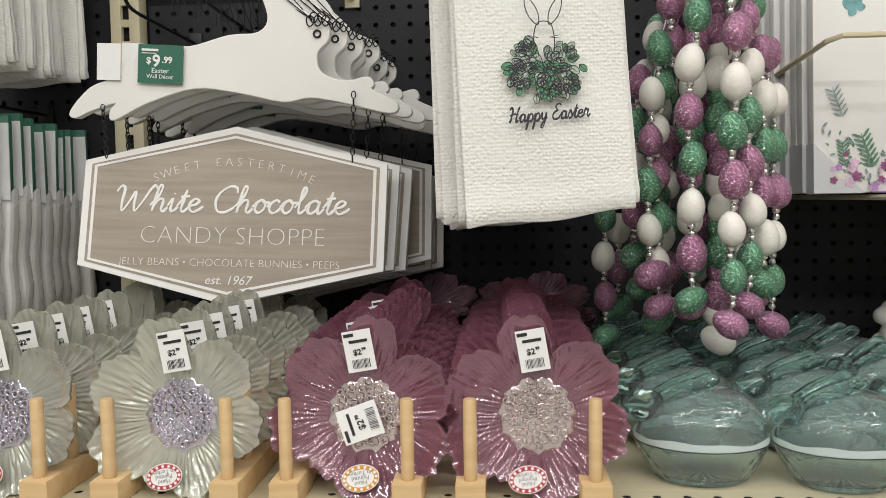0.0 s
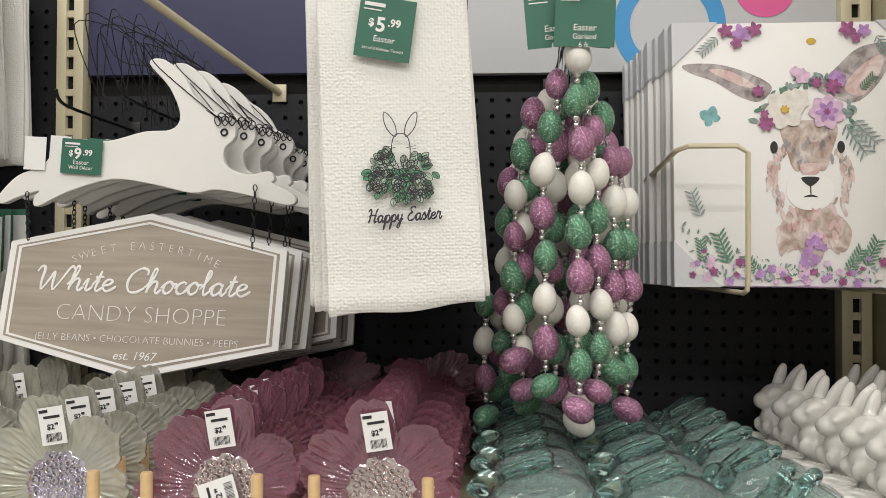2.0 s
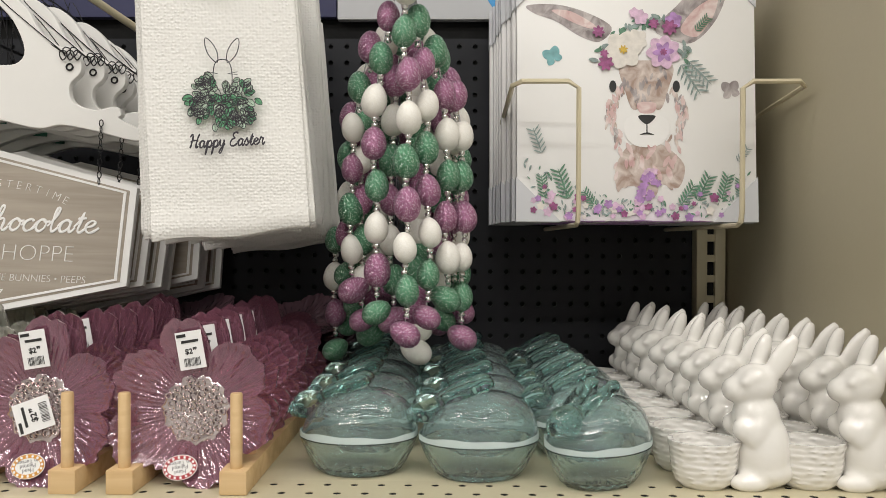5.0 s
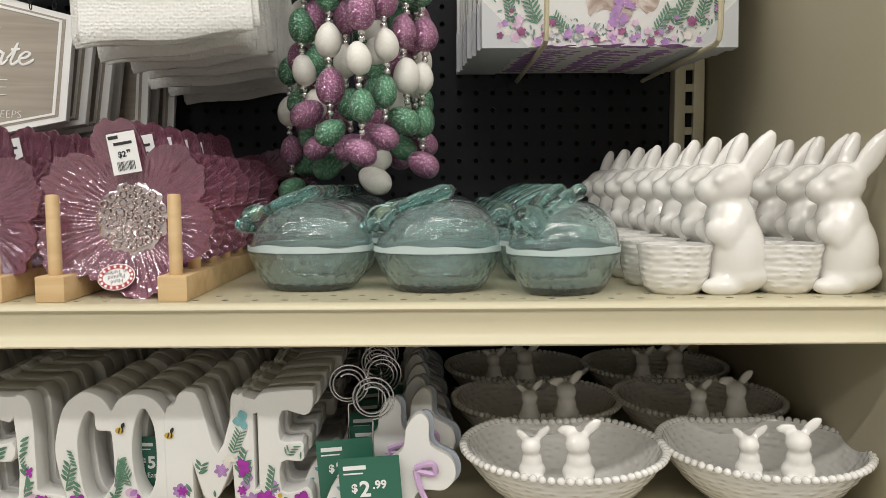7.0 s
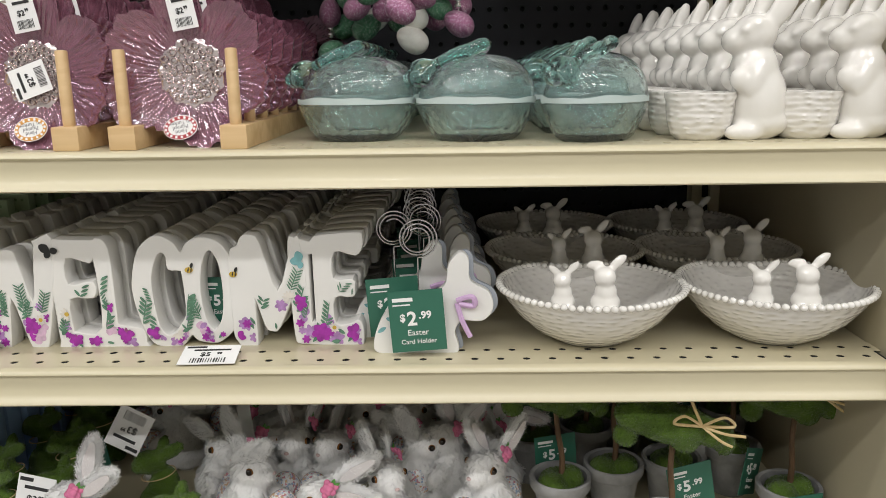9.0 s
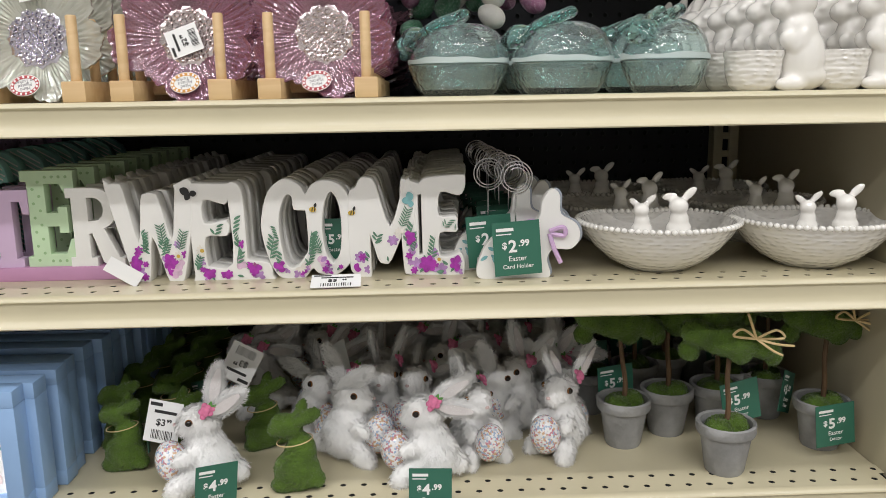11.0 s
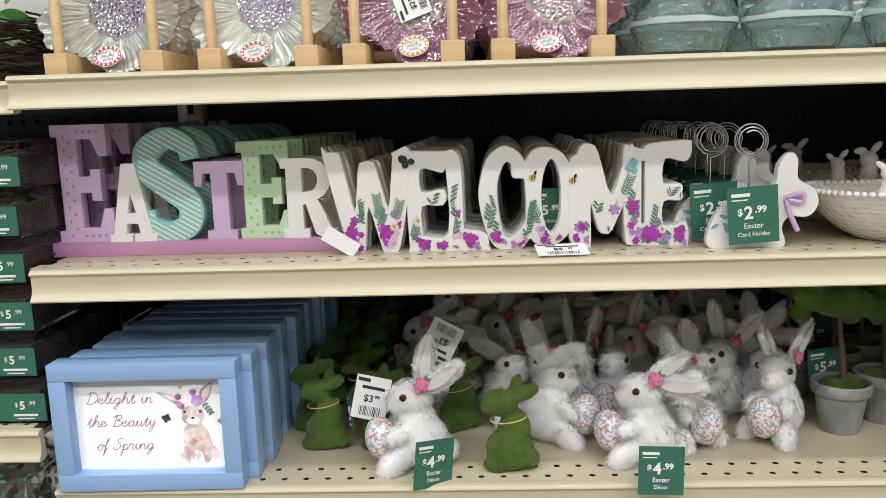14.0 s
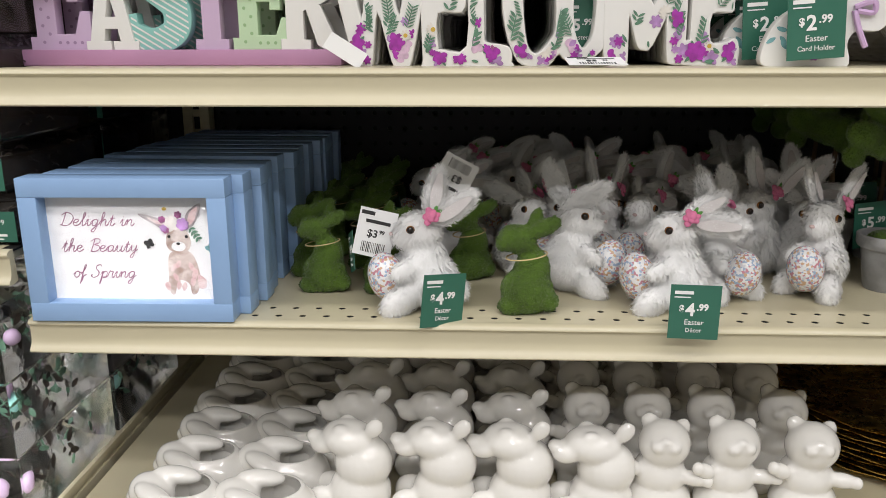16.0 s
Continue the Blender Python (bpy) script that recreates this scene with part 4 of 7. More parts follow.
# ---- hanging: canvases in a wire holder ----
def canvas(front):
    w, high, d = 0.298, 0.324, 0.017
    ob = thing("canvas_print", "square white canvas print of a rabbit wearing a flower crown", "canvas", "rabbit canvases")
    part("stretched_canvas", boxm(-w / 2, w / 2, 0, d, 0, high, 0.0012), M["card"], ob)
    for sx in (-1, 1):
        for top in (0, 1):
            zz = lambda v: high - v if top else v
            tri = [(sx * w / 2 * 1.006, zz(-0.001)), (sx * (w / 2 - 0.055), zz(-0.001)), (sx * w / 2 * 1.006, zz(0.055))]
            part("corner_guard", cutout([tri], d + 0.004), M["greyboard"], ob, "white card corner guard", pose(0, -0.0022, 0))
    # printed underside, floral
    random.seed(2)
    loops = [petal_loop(random.uniform(-0.09, 0.08), random.uniform(0.003, 0.014), random.uniform(0.008, 0.02), random.uniform(-0.5, 0.5), 0.5) for k in range(40)]
    me = merged([(cutout([lo], 0.0003), pose(0, -0.00001 * i, 0)) for i, lo in enumerate(loops)])
    part("wrapped_print", me, M["lilac"], ob, "lilac floral wrap", pose(0, 0, -0.0009, 90, 0, 0))
    if front:
        F = lambda name, loops, mat, y, label="": flat_print(ob, name, loops, mat, 0.0003, y, label)
        L = smooth_loop
        F("rabbit_ear", [L([(-0.136, 0.272), (-0.098, 0.273), (-0.059, 0.262), (-0.030, 0.244), (-0.045, 0.226), (-0.070, 0.233), (-0.098, 0.251), (-0.127, 0.262)], 5)], "greywash", 0.0004, "grey brown drooping ear")
        F("rabbit_ear", [L([(0.024, 0.241), (0.049, 0.269), (0.074, 0.291), (0.106, 0.297), (0.113, 0.284), (0.099, 0.251), (0.074, 0.226), (0.052, 0.226)], 5)], "greywash", 0.0004, "pink upright ear")
        F("ear_lining", [L([(0.056, 0.241), (0.074, 0.267), (0.099, 0.282), (0.103, 0.276), (0.095, 0.254), (0.076, 0.232)], 5), L([(-0.105, 0.266), (-0.080, 0.264), (-0.050, 0.246), (-0.060, 0.243), (-0.090, 0.256)], 5)], "blush", 0.0006)
        F("forehead_patch", [L([(-0.020, 0.196), (0.013, 0.202), (0.046, 0.196), (0.040, 0.165), (0.030, 0.140), (0.013, 0.146), (-0.004, 0.140), (-0.014, 0.165)], 5)], "taupe", 0.0005, "soft brown watercolour rabbit face")
        random.seed(12)
        R = random.uniform
        strokes = {"greywash": [], "blush": [], "taupe": []}
        for s in (-1, 1):
            for k in range(60):
                v = R(0, 1)
                x = 0.013 + s * (0.034 + 0.014 * math.sin(math.pi * v) + R(-0.009, 0.004))
                strokes[random.choice(("greywash", "blush", "blush", "taupe"))].append(petal_loop(x, 0.172 - 0.070 * v, R(0.006, 0.013), -1.57 + s * R(-0.5, 0.3), 0.3))
        for k in range(26):
            strokes["taupe"].append(petal_loop(R(-0.024, 0.056), R(0.046, 0.070), R(0.010, 0.020), -1.57 + R(-0.7, 0.7), 0.34))
            strokes["blush"].append(petal_loop(R(-0.026, 0.056), R(0.060, 0.102), R(0.008, 0.018), -1.57 + R(-0.6, 0.6), 0.34))
            strokes["greywash"].append(petal_loop(R(-0.018, 0.044), R(0.150, 0.200), R(0.008, 0.014), -1.57 + R(-0.4, 0.4), 0.3))
        for k, mat in enumerate(("greywash", "taupe", "blush")):
            F("fur_strokes", strokes[mat], mat, 0.0008 + 0.0001 * k)
        F("nose_blush", [L([(0.002, 0.148), (0.024, 0.148), (0.021, 0.136), (0.005, 0.136)], 5)], "blush", 0.0011)
        F("muzzle", [L([(-0.012, 0.128), (0.013, 0.136), (0.038, 0.128), (0.040, 0.108), (0.026, 0.094), (0.000, 0.094), (-0.014, 0.108)], 5)], "card", 0.0010)
        F("nose", [L([(0.002, 0.131), (0.013, 0.133), (0.024, 0.131), (0.013, 0.121)], 4), [(0.0124, 0.123), (0.0138, 0.123), (0.0138, 0.110), (0.0124, 0.110)], L([(0.004, 0.108), (0.013, 0.111), (0.022, 0.108), (0.013, 0.1085)], 4)], "ink", 0.0014)
        F("eye", [circle(-0.029, 0.169, 0.0045, 14, 0.0075), circle(0.050, 0.169, 0.0045, 14, 0.0075)], "ink", 0.0012)
        F("chest", [L([(-0.014, 0.090), (0.002, 0.097), (0.030, 0.096), (0.044, 0.088), (0.060, 0.068), (0.052, 0.042), (0.030, 0.046), (0.016, 0.036), (-0.004, 0.044), (-0.024, 0.042), (-0.026, 0.066)], 5)], "taupe", 0.0004)
        random.seed(3)
        leaves, sages, lil, mag, pale, cream, yel = [], [], [], [], [], [], []
        R = random.uniform
        for k in range(46):
            u = R(0, 1)
            random.choice((leaves, sages)).append(petal_loop(-0.045 + 0.11 * u + R(-0.006, 0.006), 0.205 + 0.045 * math.sin(math.pi * u) + R(-0.012, 0.014), R(0.007, 0.013), R(0, 6.28), 0.42))
        cream += printed_flower(-0.016, 0.215, 0.025, 6, 0.2, 0.8) + printed_flower(0.001, 0.228, 0.014, 5, 0.7)
        pale += printed_flower(0.034, 0.212, 0.022, 7, 0.5, 0.7) + printed_flower(0.006, 0.256, 0.010, 5) + printed_flower(-0.002, 0.262, 0.007, 5)
        lil += printed_flower(0.034, 0.212, 0.014, 6, 0.1, 0.5) + printed_flower(0.047, 0.252, 0.011, 5, 0.4)
        for x, z, r in ((-0.047, 0.238, 0.010), (-0.038, 0.198, 0.013), (0.042, 0.243, 0.013), (0.022, 0.248, 0.009), (0.034, 0.212, 0.006), (-0.040, 0.210, 0.007)):
            mag += printed_flower(x, z, r * 0.8, 7, R(0, 1), 0.5)
            pale += printed_flower(x + 0.002, z + 0.001, r * 0.5, 6, R(0, 1), 0.6)
        yel += printed_flower(-0.016, 0.215, 0.006, 7, 0.3, 0.4)
        for k in range(210):
            x = R(-0.142, 0.138)
            top = 0.018 + 0.050 * (abs(x - 0.01) / 0.14) ** 1.3
            random.choice((leaves, sages)).append(petal_loop(x, R(0.004, top), R(0.003, 0.008), R(0.2, 2.9), 0.32))
        for k in range(60):
            x = R(-0.13, 0.13)
            random.choice((lil, mag, pale, cream)).extend(printed_flower(x, R(0.004, 0.016 + 0.03 * abs(x) / 0.13), R(0.003, 0.0065), 5, R(0, 1), 0.7))
        for k in range(26):
            v = R(0, 1)
            random.choice((lil, lil, pale)).extend(printed_flower(0.016 + R(-0.018, 0.018) * (1 - 0.7 * v), 0.022 + 0.042 * v, R(0.004, 0.006), 5, R(0, 1), 0.7))
        for x, z, r, t in ((-0.085, 0.028, 0.05, 1.9), (-0.115, 0.030, 0.035, 1.7), (0.075, 0.026, 0.045, 1.1), (0.105, 0.028, 0.04, 1.3), (0.055, 0.020, 0.04, 1.0), (-0.05, 0.016, 0.035, 2.2), (0.128, 0.03, 0.03, 1.6), (0.060, 0.205, 0.016, 1.0), (0.075, 0.240, 0.03, 0.8)):
            leaves += sprig(x, z, r * 0.8, t, 7, 0.2)
        for x, z, r, t in ((-0.118, 0.085, 0.034, 1.9), (0.056, 0.196, 0.045, -1.0), (0.066, 0.200, 0.040, -0.8), (-0.095, 0.305, 0.03, 3.9), (0.095, 0.305, 0.03, -1.0), (0.125, 0.075, 0.022, 0.9)):
            sages += sprig(x, z, r, t, 6, 0.16)
        for x, z, r in ((-0.066, 0.310, 0.013), (-0.085, 0.314, 0.010), (-0.050, 0.315, 0.010), (-0.072, 0.298, 0.008), (0.060, 0.314, 0.011), (0.080, 0.312, 0.009), (0.070, 0.303, 0.007)):
            random.choice((lil, mag)).extend(printed_flower(x, z, r, 5, R(0, 1), 0.6))
            pale.extend(printed_flower(x, z, r * 0.6, 5, R(0, 1), 0.6))
        F("leaves", leaves, "leafp", 0.0011)
        F("sage_leaves", sages, "sagep", 0.0017)
        F("cream_blooms", cream, "creamp", 0.0022)
        F("lilac_blooms", lil, "lilac", 0.0029)
        F("mulberry_blooms", mag, "mulberry", 0.0034)
        F("pink_blooms", pale, "palepink", 0.0025)
        F("yellow_hearts", yel, "yellowp", 0.0037)
        F("butterfly", butterfly(-0.103, 0.205, 0.016), "tealp", 0.0006)
        F("dark_butterfly", butterfly(0.118, 0.162, 0.016, 0.1), "greywash", 0.0006)
        F("bee", [circle(0.018, 0.300, 0.006, 12, 0.0042)], "yellowp", 0.0006)
    return ob


cf = canvas(True)
cf.matrix_basis = pose(1.051, 0.292, 1.174, -3)
cb = canvas(False)
cb.matrix_basis = pose(1.047, 0.314, 1.175, -3)
random.seed(6)
for k in range(1, 10):
    copy_thing(cb, pose(1.047 - 0.002 * k + random.uniform(-0.004, 0.004), 0.314 + 0.0205 * k, 1.175, -3, 0, random.uniform(-0.4, 0.4)))

holder = thing("wire_holder", "cream wire holder carrying the canvases on the pegboard", "wire holder")
for x, out in ((0.968, -1), (1.157, 1)):
    bm = bmesh.new()
    z1, z0, y = 1.334, 1.168, 0.225
    path = [(x + out * 0.078, BACK - 0.002, z1 - 0.03), (x + out * 0.076, y + 0.012, z1 - 0.003), (x + out * 0.066, y, z1), (x + out * 0.012, y, z1), (x, y, z1 - 0.008), (x, y, z0 + 0.016), (x, y + 0.004, z0 + 0.004), (x, y + 0.016, z0), (x, BACK - 0.002, z0)]
    tube(bm, path, 0.0031, 8)
    part("wire", bm, M["creamwire"], holder)


# ---- upper shelf: flower plates on beech racks ----
LOBES = ((98, 0.088, 24), (40, 0.080, 34), (-14, 0.078, 30), (-72, 0.074, 34), (204, 0.084, 32), (150, 0.082, 34), (-118, 0.064, 26))


def plate_radius(a):
    r = 0.055
    for deg, top, wide in LOBES:
        d = abs((math.degrees(a) - deg + 180) % 360 - 180) / wide
        if d < 1:
            r = max(r, 0.055 + (top - 0.055) * (1 - d ** 2.4) - 0.0025 * math.exp(-(d / 0.22) ** 2))
    return r * (1 + 0.016 * math.sin(23 * a + 2 * math.sin(3 * a)) + 0.010 * math.sin(47 * a + 1))


def plate_mesh():
    bm = bmesh.new()
    n, rings = 300, 18
    for side in (0, 1):
        rows = []
        for i in range(rings + 1):
            t = i / rings
            row = []
            for k in range(n):
                a = 2 * math.pi * k / n
                R = plate_radius(a)
                r = max(R * t, 0.0004)
                dish = -0.016 * (r / 0.08) ** 1.6 - 0.006 * max(0, t - 0.75) * (R / 0.08)
                ridge = (0.00045 * math.sin(71 * a + 4.0 * math.sin(5 * a + 60 * r)) + 0.0004 * math.sin(43 * a + 3.0 * math.sin(7 * a + 1) + 90 * r) + 0.0003 * math.sin(19 * a + 2.0 * math.sin(3 * a)) + 0.0003 * math.sin(97 * a + 5 * math.sin(4 * a + 30 * r)) + 0.0003 * math.sin(420 * r + 6 * math.sin(9 * a))) * min(max((r - 0.028) / 0.012, 0), 1)
                ridge -= 0.0035 * max(0.0, 1 - abs(t - 0.97) / 0.05)
                row.append(bm.verts.new((r * math.cos(a), dish + ridge + (0.0035 if side else 0), r * math.sin(a))))
            rows.append(row)
        for p, q in zip(rows, rows[1:]):
            for k in range(n):
                f = (p[k], p[(k + 1) % n], q[(k + 1) % n], q[k])
                bm.faces.new(f if side == 0 else f[::-1])
        if side == 0:
            edge = rows[-1]
        else:
            for k in range(n):
                bm.faces.new((edge[k], edge[(k + 1) % n], rows[-1][(k + 1) % n], rows[-1][k]))
    bmesh.ops.recalc_face_normals(bm, faces=bm.faces)
    return mesh_of(bm, "glass_body", 60)


def stamen_mesh():
    bm = bmesh.new()
    random.seed(31)
    rows = []
    for i in range(13):
        r = 0.0005 + 0.0310 * i / 12
        row = []
        for k in range(72):
            a = 2 * math.pi * k / 72
            rr = r * (1 + (0.05 * math.sin(11 * a) + 0.03 * math.sin(23 * a) if i == 12 else 0))
            row.append(bm.verts.new((rr * math.cos(a), -0.016 * (rr / 0.08) ** 1.6 - (0.0016 if i < 12 else 0.0002) + 0.0007 * math.sin(9 * a + i) * math.sin(1.9 * i + 4 * math.sin(5 * a)), rr * math.sin(a))))
        rows.append(row)
    for p, q in zip(rows, rows[1:]):
        for k in range(72):
            bm.faces.new((p[k], p[(k + 1) % 72], q[(k + 1) % 72], q[k]))
    for k in range(44):
        r, a = 0.0290 * math.sqrt((k + 0.5) / 44), k * 2.39996
        s = random.uniform(0.0027, 0.0036)
        c = Vector((r * math.cos(a), -0.0028 - 0.0035 * (r / 0.0285) ** 1.6, r * math.sin(a)))
        tube(bm, [c + Vector((s * math.cos(u), random.uniform(-0.0003, 0.0003), s * 0.9 * math.sin(u))) for u in np.linspace(0, 2 * math.pi, 11)[:-1]], 0.0012, 6, True)
    return mesh_of(bm, "stamen_rings", 60)


PLATE, STAMEN = plate_mesh(), stamen_mesh()
PLATES = {}
for key, ring in (("pink_glass", "silver_lustre"), ("pearl_glass", "violet_lustre"), ("mauve_glass", "mauve_glass")):
    PLATES[key] = (PLATE.copy(), STAMEN.copy())
    PLATES[key][0].materials.append(M[key])
    PLATES[key][1].materials.append(M[ring])


def ring_sticker(parent, at, mat):
    st = part("round_sticker", cutout([circle(0, 0, 0.0165, 32, 0.0115)], 0.0005), M["sticker"], parent, "oval paper sticker with a scalloped ring", at)
    part("printed_ring", cutout([circle(0, 0, 0.0158, 36, 0.0108), circle(0, 0, 0.0122, 36, 0.0074)], 0.0003), M[mat], st, at=pose(0, -0.0004, 0))
    part("scalloped_edge", merged([(cutout([circle(0.014 * math.cos(a), 0.0091 * math.sin(a), 0.0013, 8)], 0.0002), Matrix()) for a in np.linspace(0, 2 * math.pi, 17)[:-1]]), M["sticker"], st, at=pose(0, -0.0007, 0))
    bits = [(words(w, 0.0052), pose(0, -0.0004, z)) for w, z in (("Hand", 0.0022), ("Painted", -0.0018), ("in Turkey", -0.0058))]
    part("lettering", merged(bits), M["greyink"], st)
    return st


def flower_plate(colour, word, spin=0, stickers=True):
    ob = thing("flower_plate", f"{word} lustre glass flower plate standing in a rack", "plate", f"{word} flower plates")
    part("glass_body", PLATES[colour][0], None, ob, at=pose(0, 0, 0, 0, spin, 0))
    part("flower_heart", PLATES[colour][1], None, ob, "raised rings at the flower's heart", pose(0, 0, 0, 0, spin, 0))
    if stickers:
        barcode_label(ob, "$2.99", 0.025, 0.036, pose(-0.002, -0.0165, 0.056, 8, -8, 0), "price_label")
    return ob


def plate_rack(x, colour, word, ring, spin, turned=False, dx=0.004):
    rack = thing("plate_rack", "pale beech plate rack with round upright pegs", "rack", "beech plate racks", pose(x, 0, SHELF_1))
    for s in (-1, 1):
        part("side_rail", boxm(s * 0.0515 - 0.0125, s * 0.0515 + 0.0125, 0.012, 0.40, 0, 0.022, 0.0012), M["beech"], rack)
        for k in range(8):
            part("peg", lathe(bmesh.new(), [(0.0056, 0.02), (0.0056, 0.089), (0.0048, 0.0905), (0.0001, 0.091)], 14), M["beech"], rack, at=pose(s * 0.0515, 0.024 + 0.052 * k, 0))
    for y in (0.082, 0.20, 0.375):
        bm = bmesh.new()
        tube(bm, [(-0.04, y, 0.012), (0.04, y, 0.012)], 0.006, 12)
        part("cross_dowel", bm, M["beech"], rack)
    for k in range(7):
        p = flower_plate(colour, word, spin + (random.uniform(-9, 9) if k else 0), k < 5)
        p.matrix_basis = pose(x + dx * (1 if k == 0 else 0.6) + random.uniform(-0.003, 0.003), 0.056 + 0.052 * k, SHELF_1 + 0.0695 + random.uniform(-0.001, 0.001), -7, random.uniform(-2, 2) - (0 if k else spin * 0), random.uniform(-3, 3))
        if k == 0:
            ring_sticker(p, pose(-0.010 + spin * 0.0004, -0.0165, -0.052, 6, 172, 0), ring)
            if turned:
                barcode_label(p, "$2.99", 0.030, 0.036, pose(-0.004, -0.010, -0.006, 0, 252, 0), "price_label")


random.seed(40)
plate_rack(0.100, "pearl_glass", "pearly white", "redp", 6)
plate_rack(0.265, "pearl_glass", "pearly white", "redp", -4)
plate_rack(0.4185, "pink_glass", "dusky pink", "orange", 16, True, 0.014)
plate_rack(0.574, "pink_glass", "dusky pink", "redp", 0, False, 0.007)
for x in (0.417, 0.574):
    for k in range(8):
        p = flower_plate("mauve_glass", "mauve", 20 * k, False)
        tagged(p, "mauve glass flower plate nested in a leaning stack", "plate", "stacked mauve plates")
        p.matrix_basis = pose(x + 0.02 + random.uniform(-0.004, 0.004), 0.465 - 0.002 * k, SHELF_1 + 0.012 + 0.0135 * k, -72, 0, random.uniform(-6, 6))


# ---- upper shelf: rabbit shaped covered glass dishes ----
def shell(profile, thick, sx, sy, n=48):
    """A turned glass wall with an inner face, stretched to an oval."""
    inner = [(max(r - thick, 0.0003), z + (thick if i == 0 else 0)) for i, (r, z) in enumerate(profile)]
    bm = lathe(bmesh.new(), [(0.0003, profile[0][1])] + profile + inner[::-1] + [(0.0003, inner[0][1])], n)
    for v in bm.verts:
        v.co.x *= sx
        v.co.y *= sy
    bmesh.ops.recalc_face_normals(bm, faces=bm.faces)
    return bm


side = [(0.035 + 0.020 * (v ** 0.65), 0.036 * v) for v in np.linspace(0.0, 1.0, 26)]
base_bm = lathe(bmesh.new(), [(0.0003, 0.0)] + side + [(0.0520, 0.036)] + [(r - 0.003, z) for r, z in side[::-1] if z > 0.007] + [(0.0003, 0.007)], 120)
for v in base_bm.verts:
    a, rr, z = math.atan2(v.co.y, v.co.x), math.hypot(v.co.x, v.co.y), v.co.z
    if 0.003 < z < 0.033 and rr > 0.03:
        row = math.floor(z / 0.0075)
        k = 0.0006 * math.sin(math.pi * (z / 0.0075 - row)) * max(0.0, math.sin(24 * a + math.pi * row)) ** 0.5
        v.co.x, v.co.y = v.co.x * (1 + k / rr), v.co.y * (1 + k / rr)
    v.co.y *= 0.82
bmesh.ops.recalc_face_normals(base_bm, faces=base_bm.faces)
DISH_BASE = mesh_of(base_bm, "bowl", 60)
dome = [(max(0.0535 * math.cos(u) ** 0.8, 0.0003), 0.0375 + 0.0465 * math.sin(u)) for u in np.linspace(0, math.pi / 2, 30)]
lid_bm = lathe(bmesh.new(), dome + [(max(r - 0.0028, 0.0002), z - 0.0028 * (z - 0.0375) / 0.0465) for r, z in dome[::-1]], 120, ring=True)
bmesh.ops.recalc_face_normals(lid_bm, faces=lid_bm.faces)
for v in lid_bm.verts:
    v.co.y *= 0.82
for v in lid_bm.verts:
    a = math.atan2(v.co.y, v.co.x)
    h = (v.co.z - 0.0375) / 0.0465
    fade = min(1, max(0, (h - 0.1) / 0.2)) * min(1, max(0, (0.97 - h) / 0.3))
    v.co.x += 0.006 * h
    v.co *= 1 + fade * (0.0035 * math.sin(1150 * v.co.z + 2.5 * math.sin(6 * a)) + 0.0015 * math.sin(17 * a + 2 * math.sin(90 * v.co.z)))
DISH_LID = mesh_of(lid_bm, "lid", 60)
hb = bmesh.new()
ellipsoid(hb, (-0.046, 0, 0.066), (0.0165, 0.0150, 0.0150), (0, 20, 0))
ellipsoid(hb, (-0.058, 0, 0.061), (0.0095, 0.0095, 0.0085))
ellipsoid(hb, (-0.050, -0.010, 0.061), (0.0085, 0.0075, 0.0075))
ellipsoid(hb, (-0.050, 0.010, 0.061), (0.0085, 0.0075, 0.0075))
for s in (-1, 1):
    ellipsoid(hb, (-0.016, s * 0.010, 0.083), (0.030, 0.0075, 0.0085), (0, -24, s * 6))
    ellipsoid(hb, (0.004, s * 0.012, 0.092), (0.010, 0.0075, 0.0075), (0, -20, 0))
DISH_HEAD = blob(hb, 0.0022, 5)
fb = bmesh.new()
rows = []
for k in range(64):
    a = 2 * math.pi * k / 64
    w = 0.0015 + 0.0012 * math.sin(3 * a + 1) + 0.0007 * math.sin(8 * a)
    rows.append([fb.verts.new((r * math.cos(a), r * 0.82 * math.sin(a), z)) for r, z in ((0.0549, 0.0372), (0.0549, 0.0415 + w), (0.0541, 0.0415 + w), (0.0541, 0.0372))])
for k in range(64):
    for j in range(4):
        fb.faces.new((rows[k][j], rows[(k + 1) % 64][j], rows[(k + 1) % 64][(j + 1) % 4], rows[k][(j + 1) % 4]))
DISH_FOAM = mesh_of(fb, "foam_strip", 60)


def glass_dish(m):
    ob = thing("covered_dish", "teal pressed glass dish with a rabbit shaped lid", "dish", "teal rabbit dishes", m)
    part("bowl", DISH_BASE, M["teal_glass"], ob)
    lid = part("lid", DISH_LID, M["teal_glass"], ob, "domed rabbit body lid")
    part("rabbit_head", DISH_HEAD, M["teal_solid"], lid, "solid glass head with folded ears")
    part("foam_strip", DISH_FOAM, M["foam"], ob, "white packing foam round the rim")


random.seed(50)
for c, (x, y0, turn) in enumerate(((0.729, 0.098, 0), (0.851, 0.085, 0), (0.961, 0.066, 38))):
    for k in range(5):
        glass_dish(pose(x + random.uniform(-0.003, 0.003), y0 + 0.096 * k, SHELF_1, 0, 0, (turn if k == 0 else turn * 0.35) + random.uniform(-6, 6)) @ Matrix.Diagonal((1.08, 1.03, 0.985, 1)))


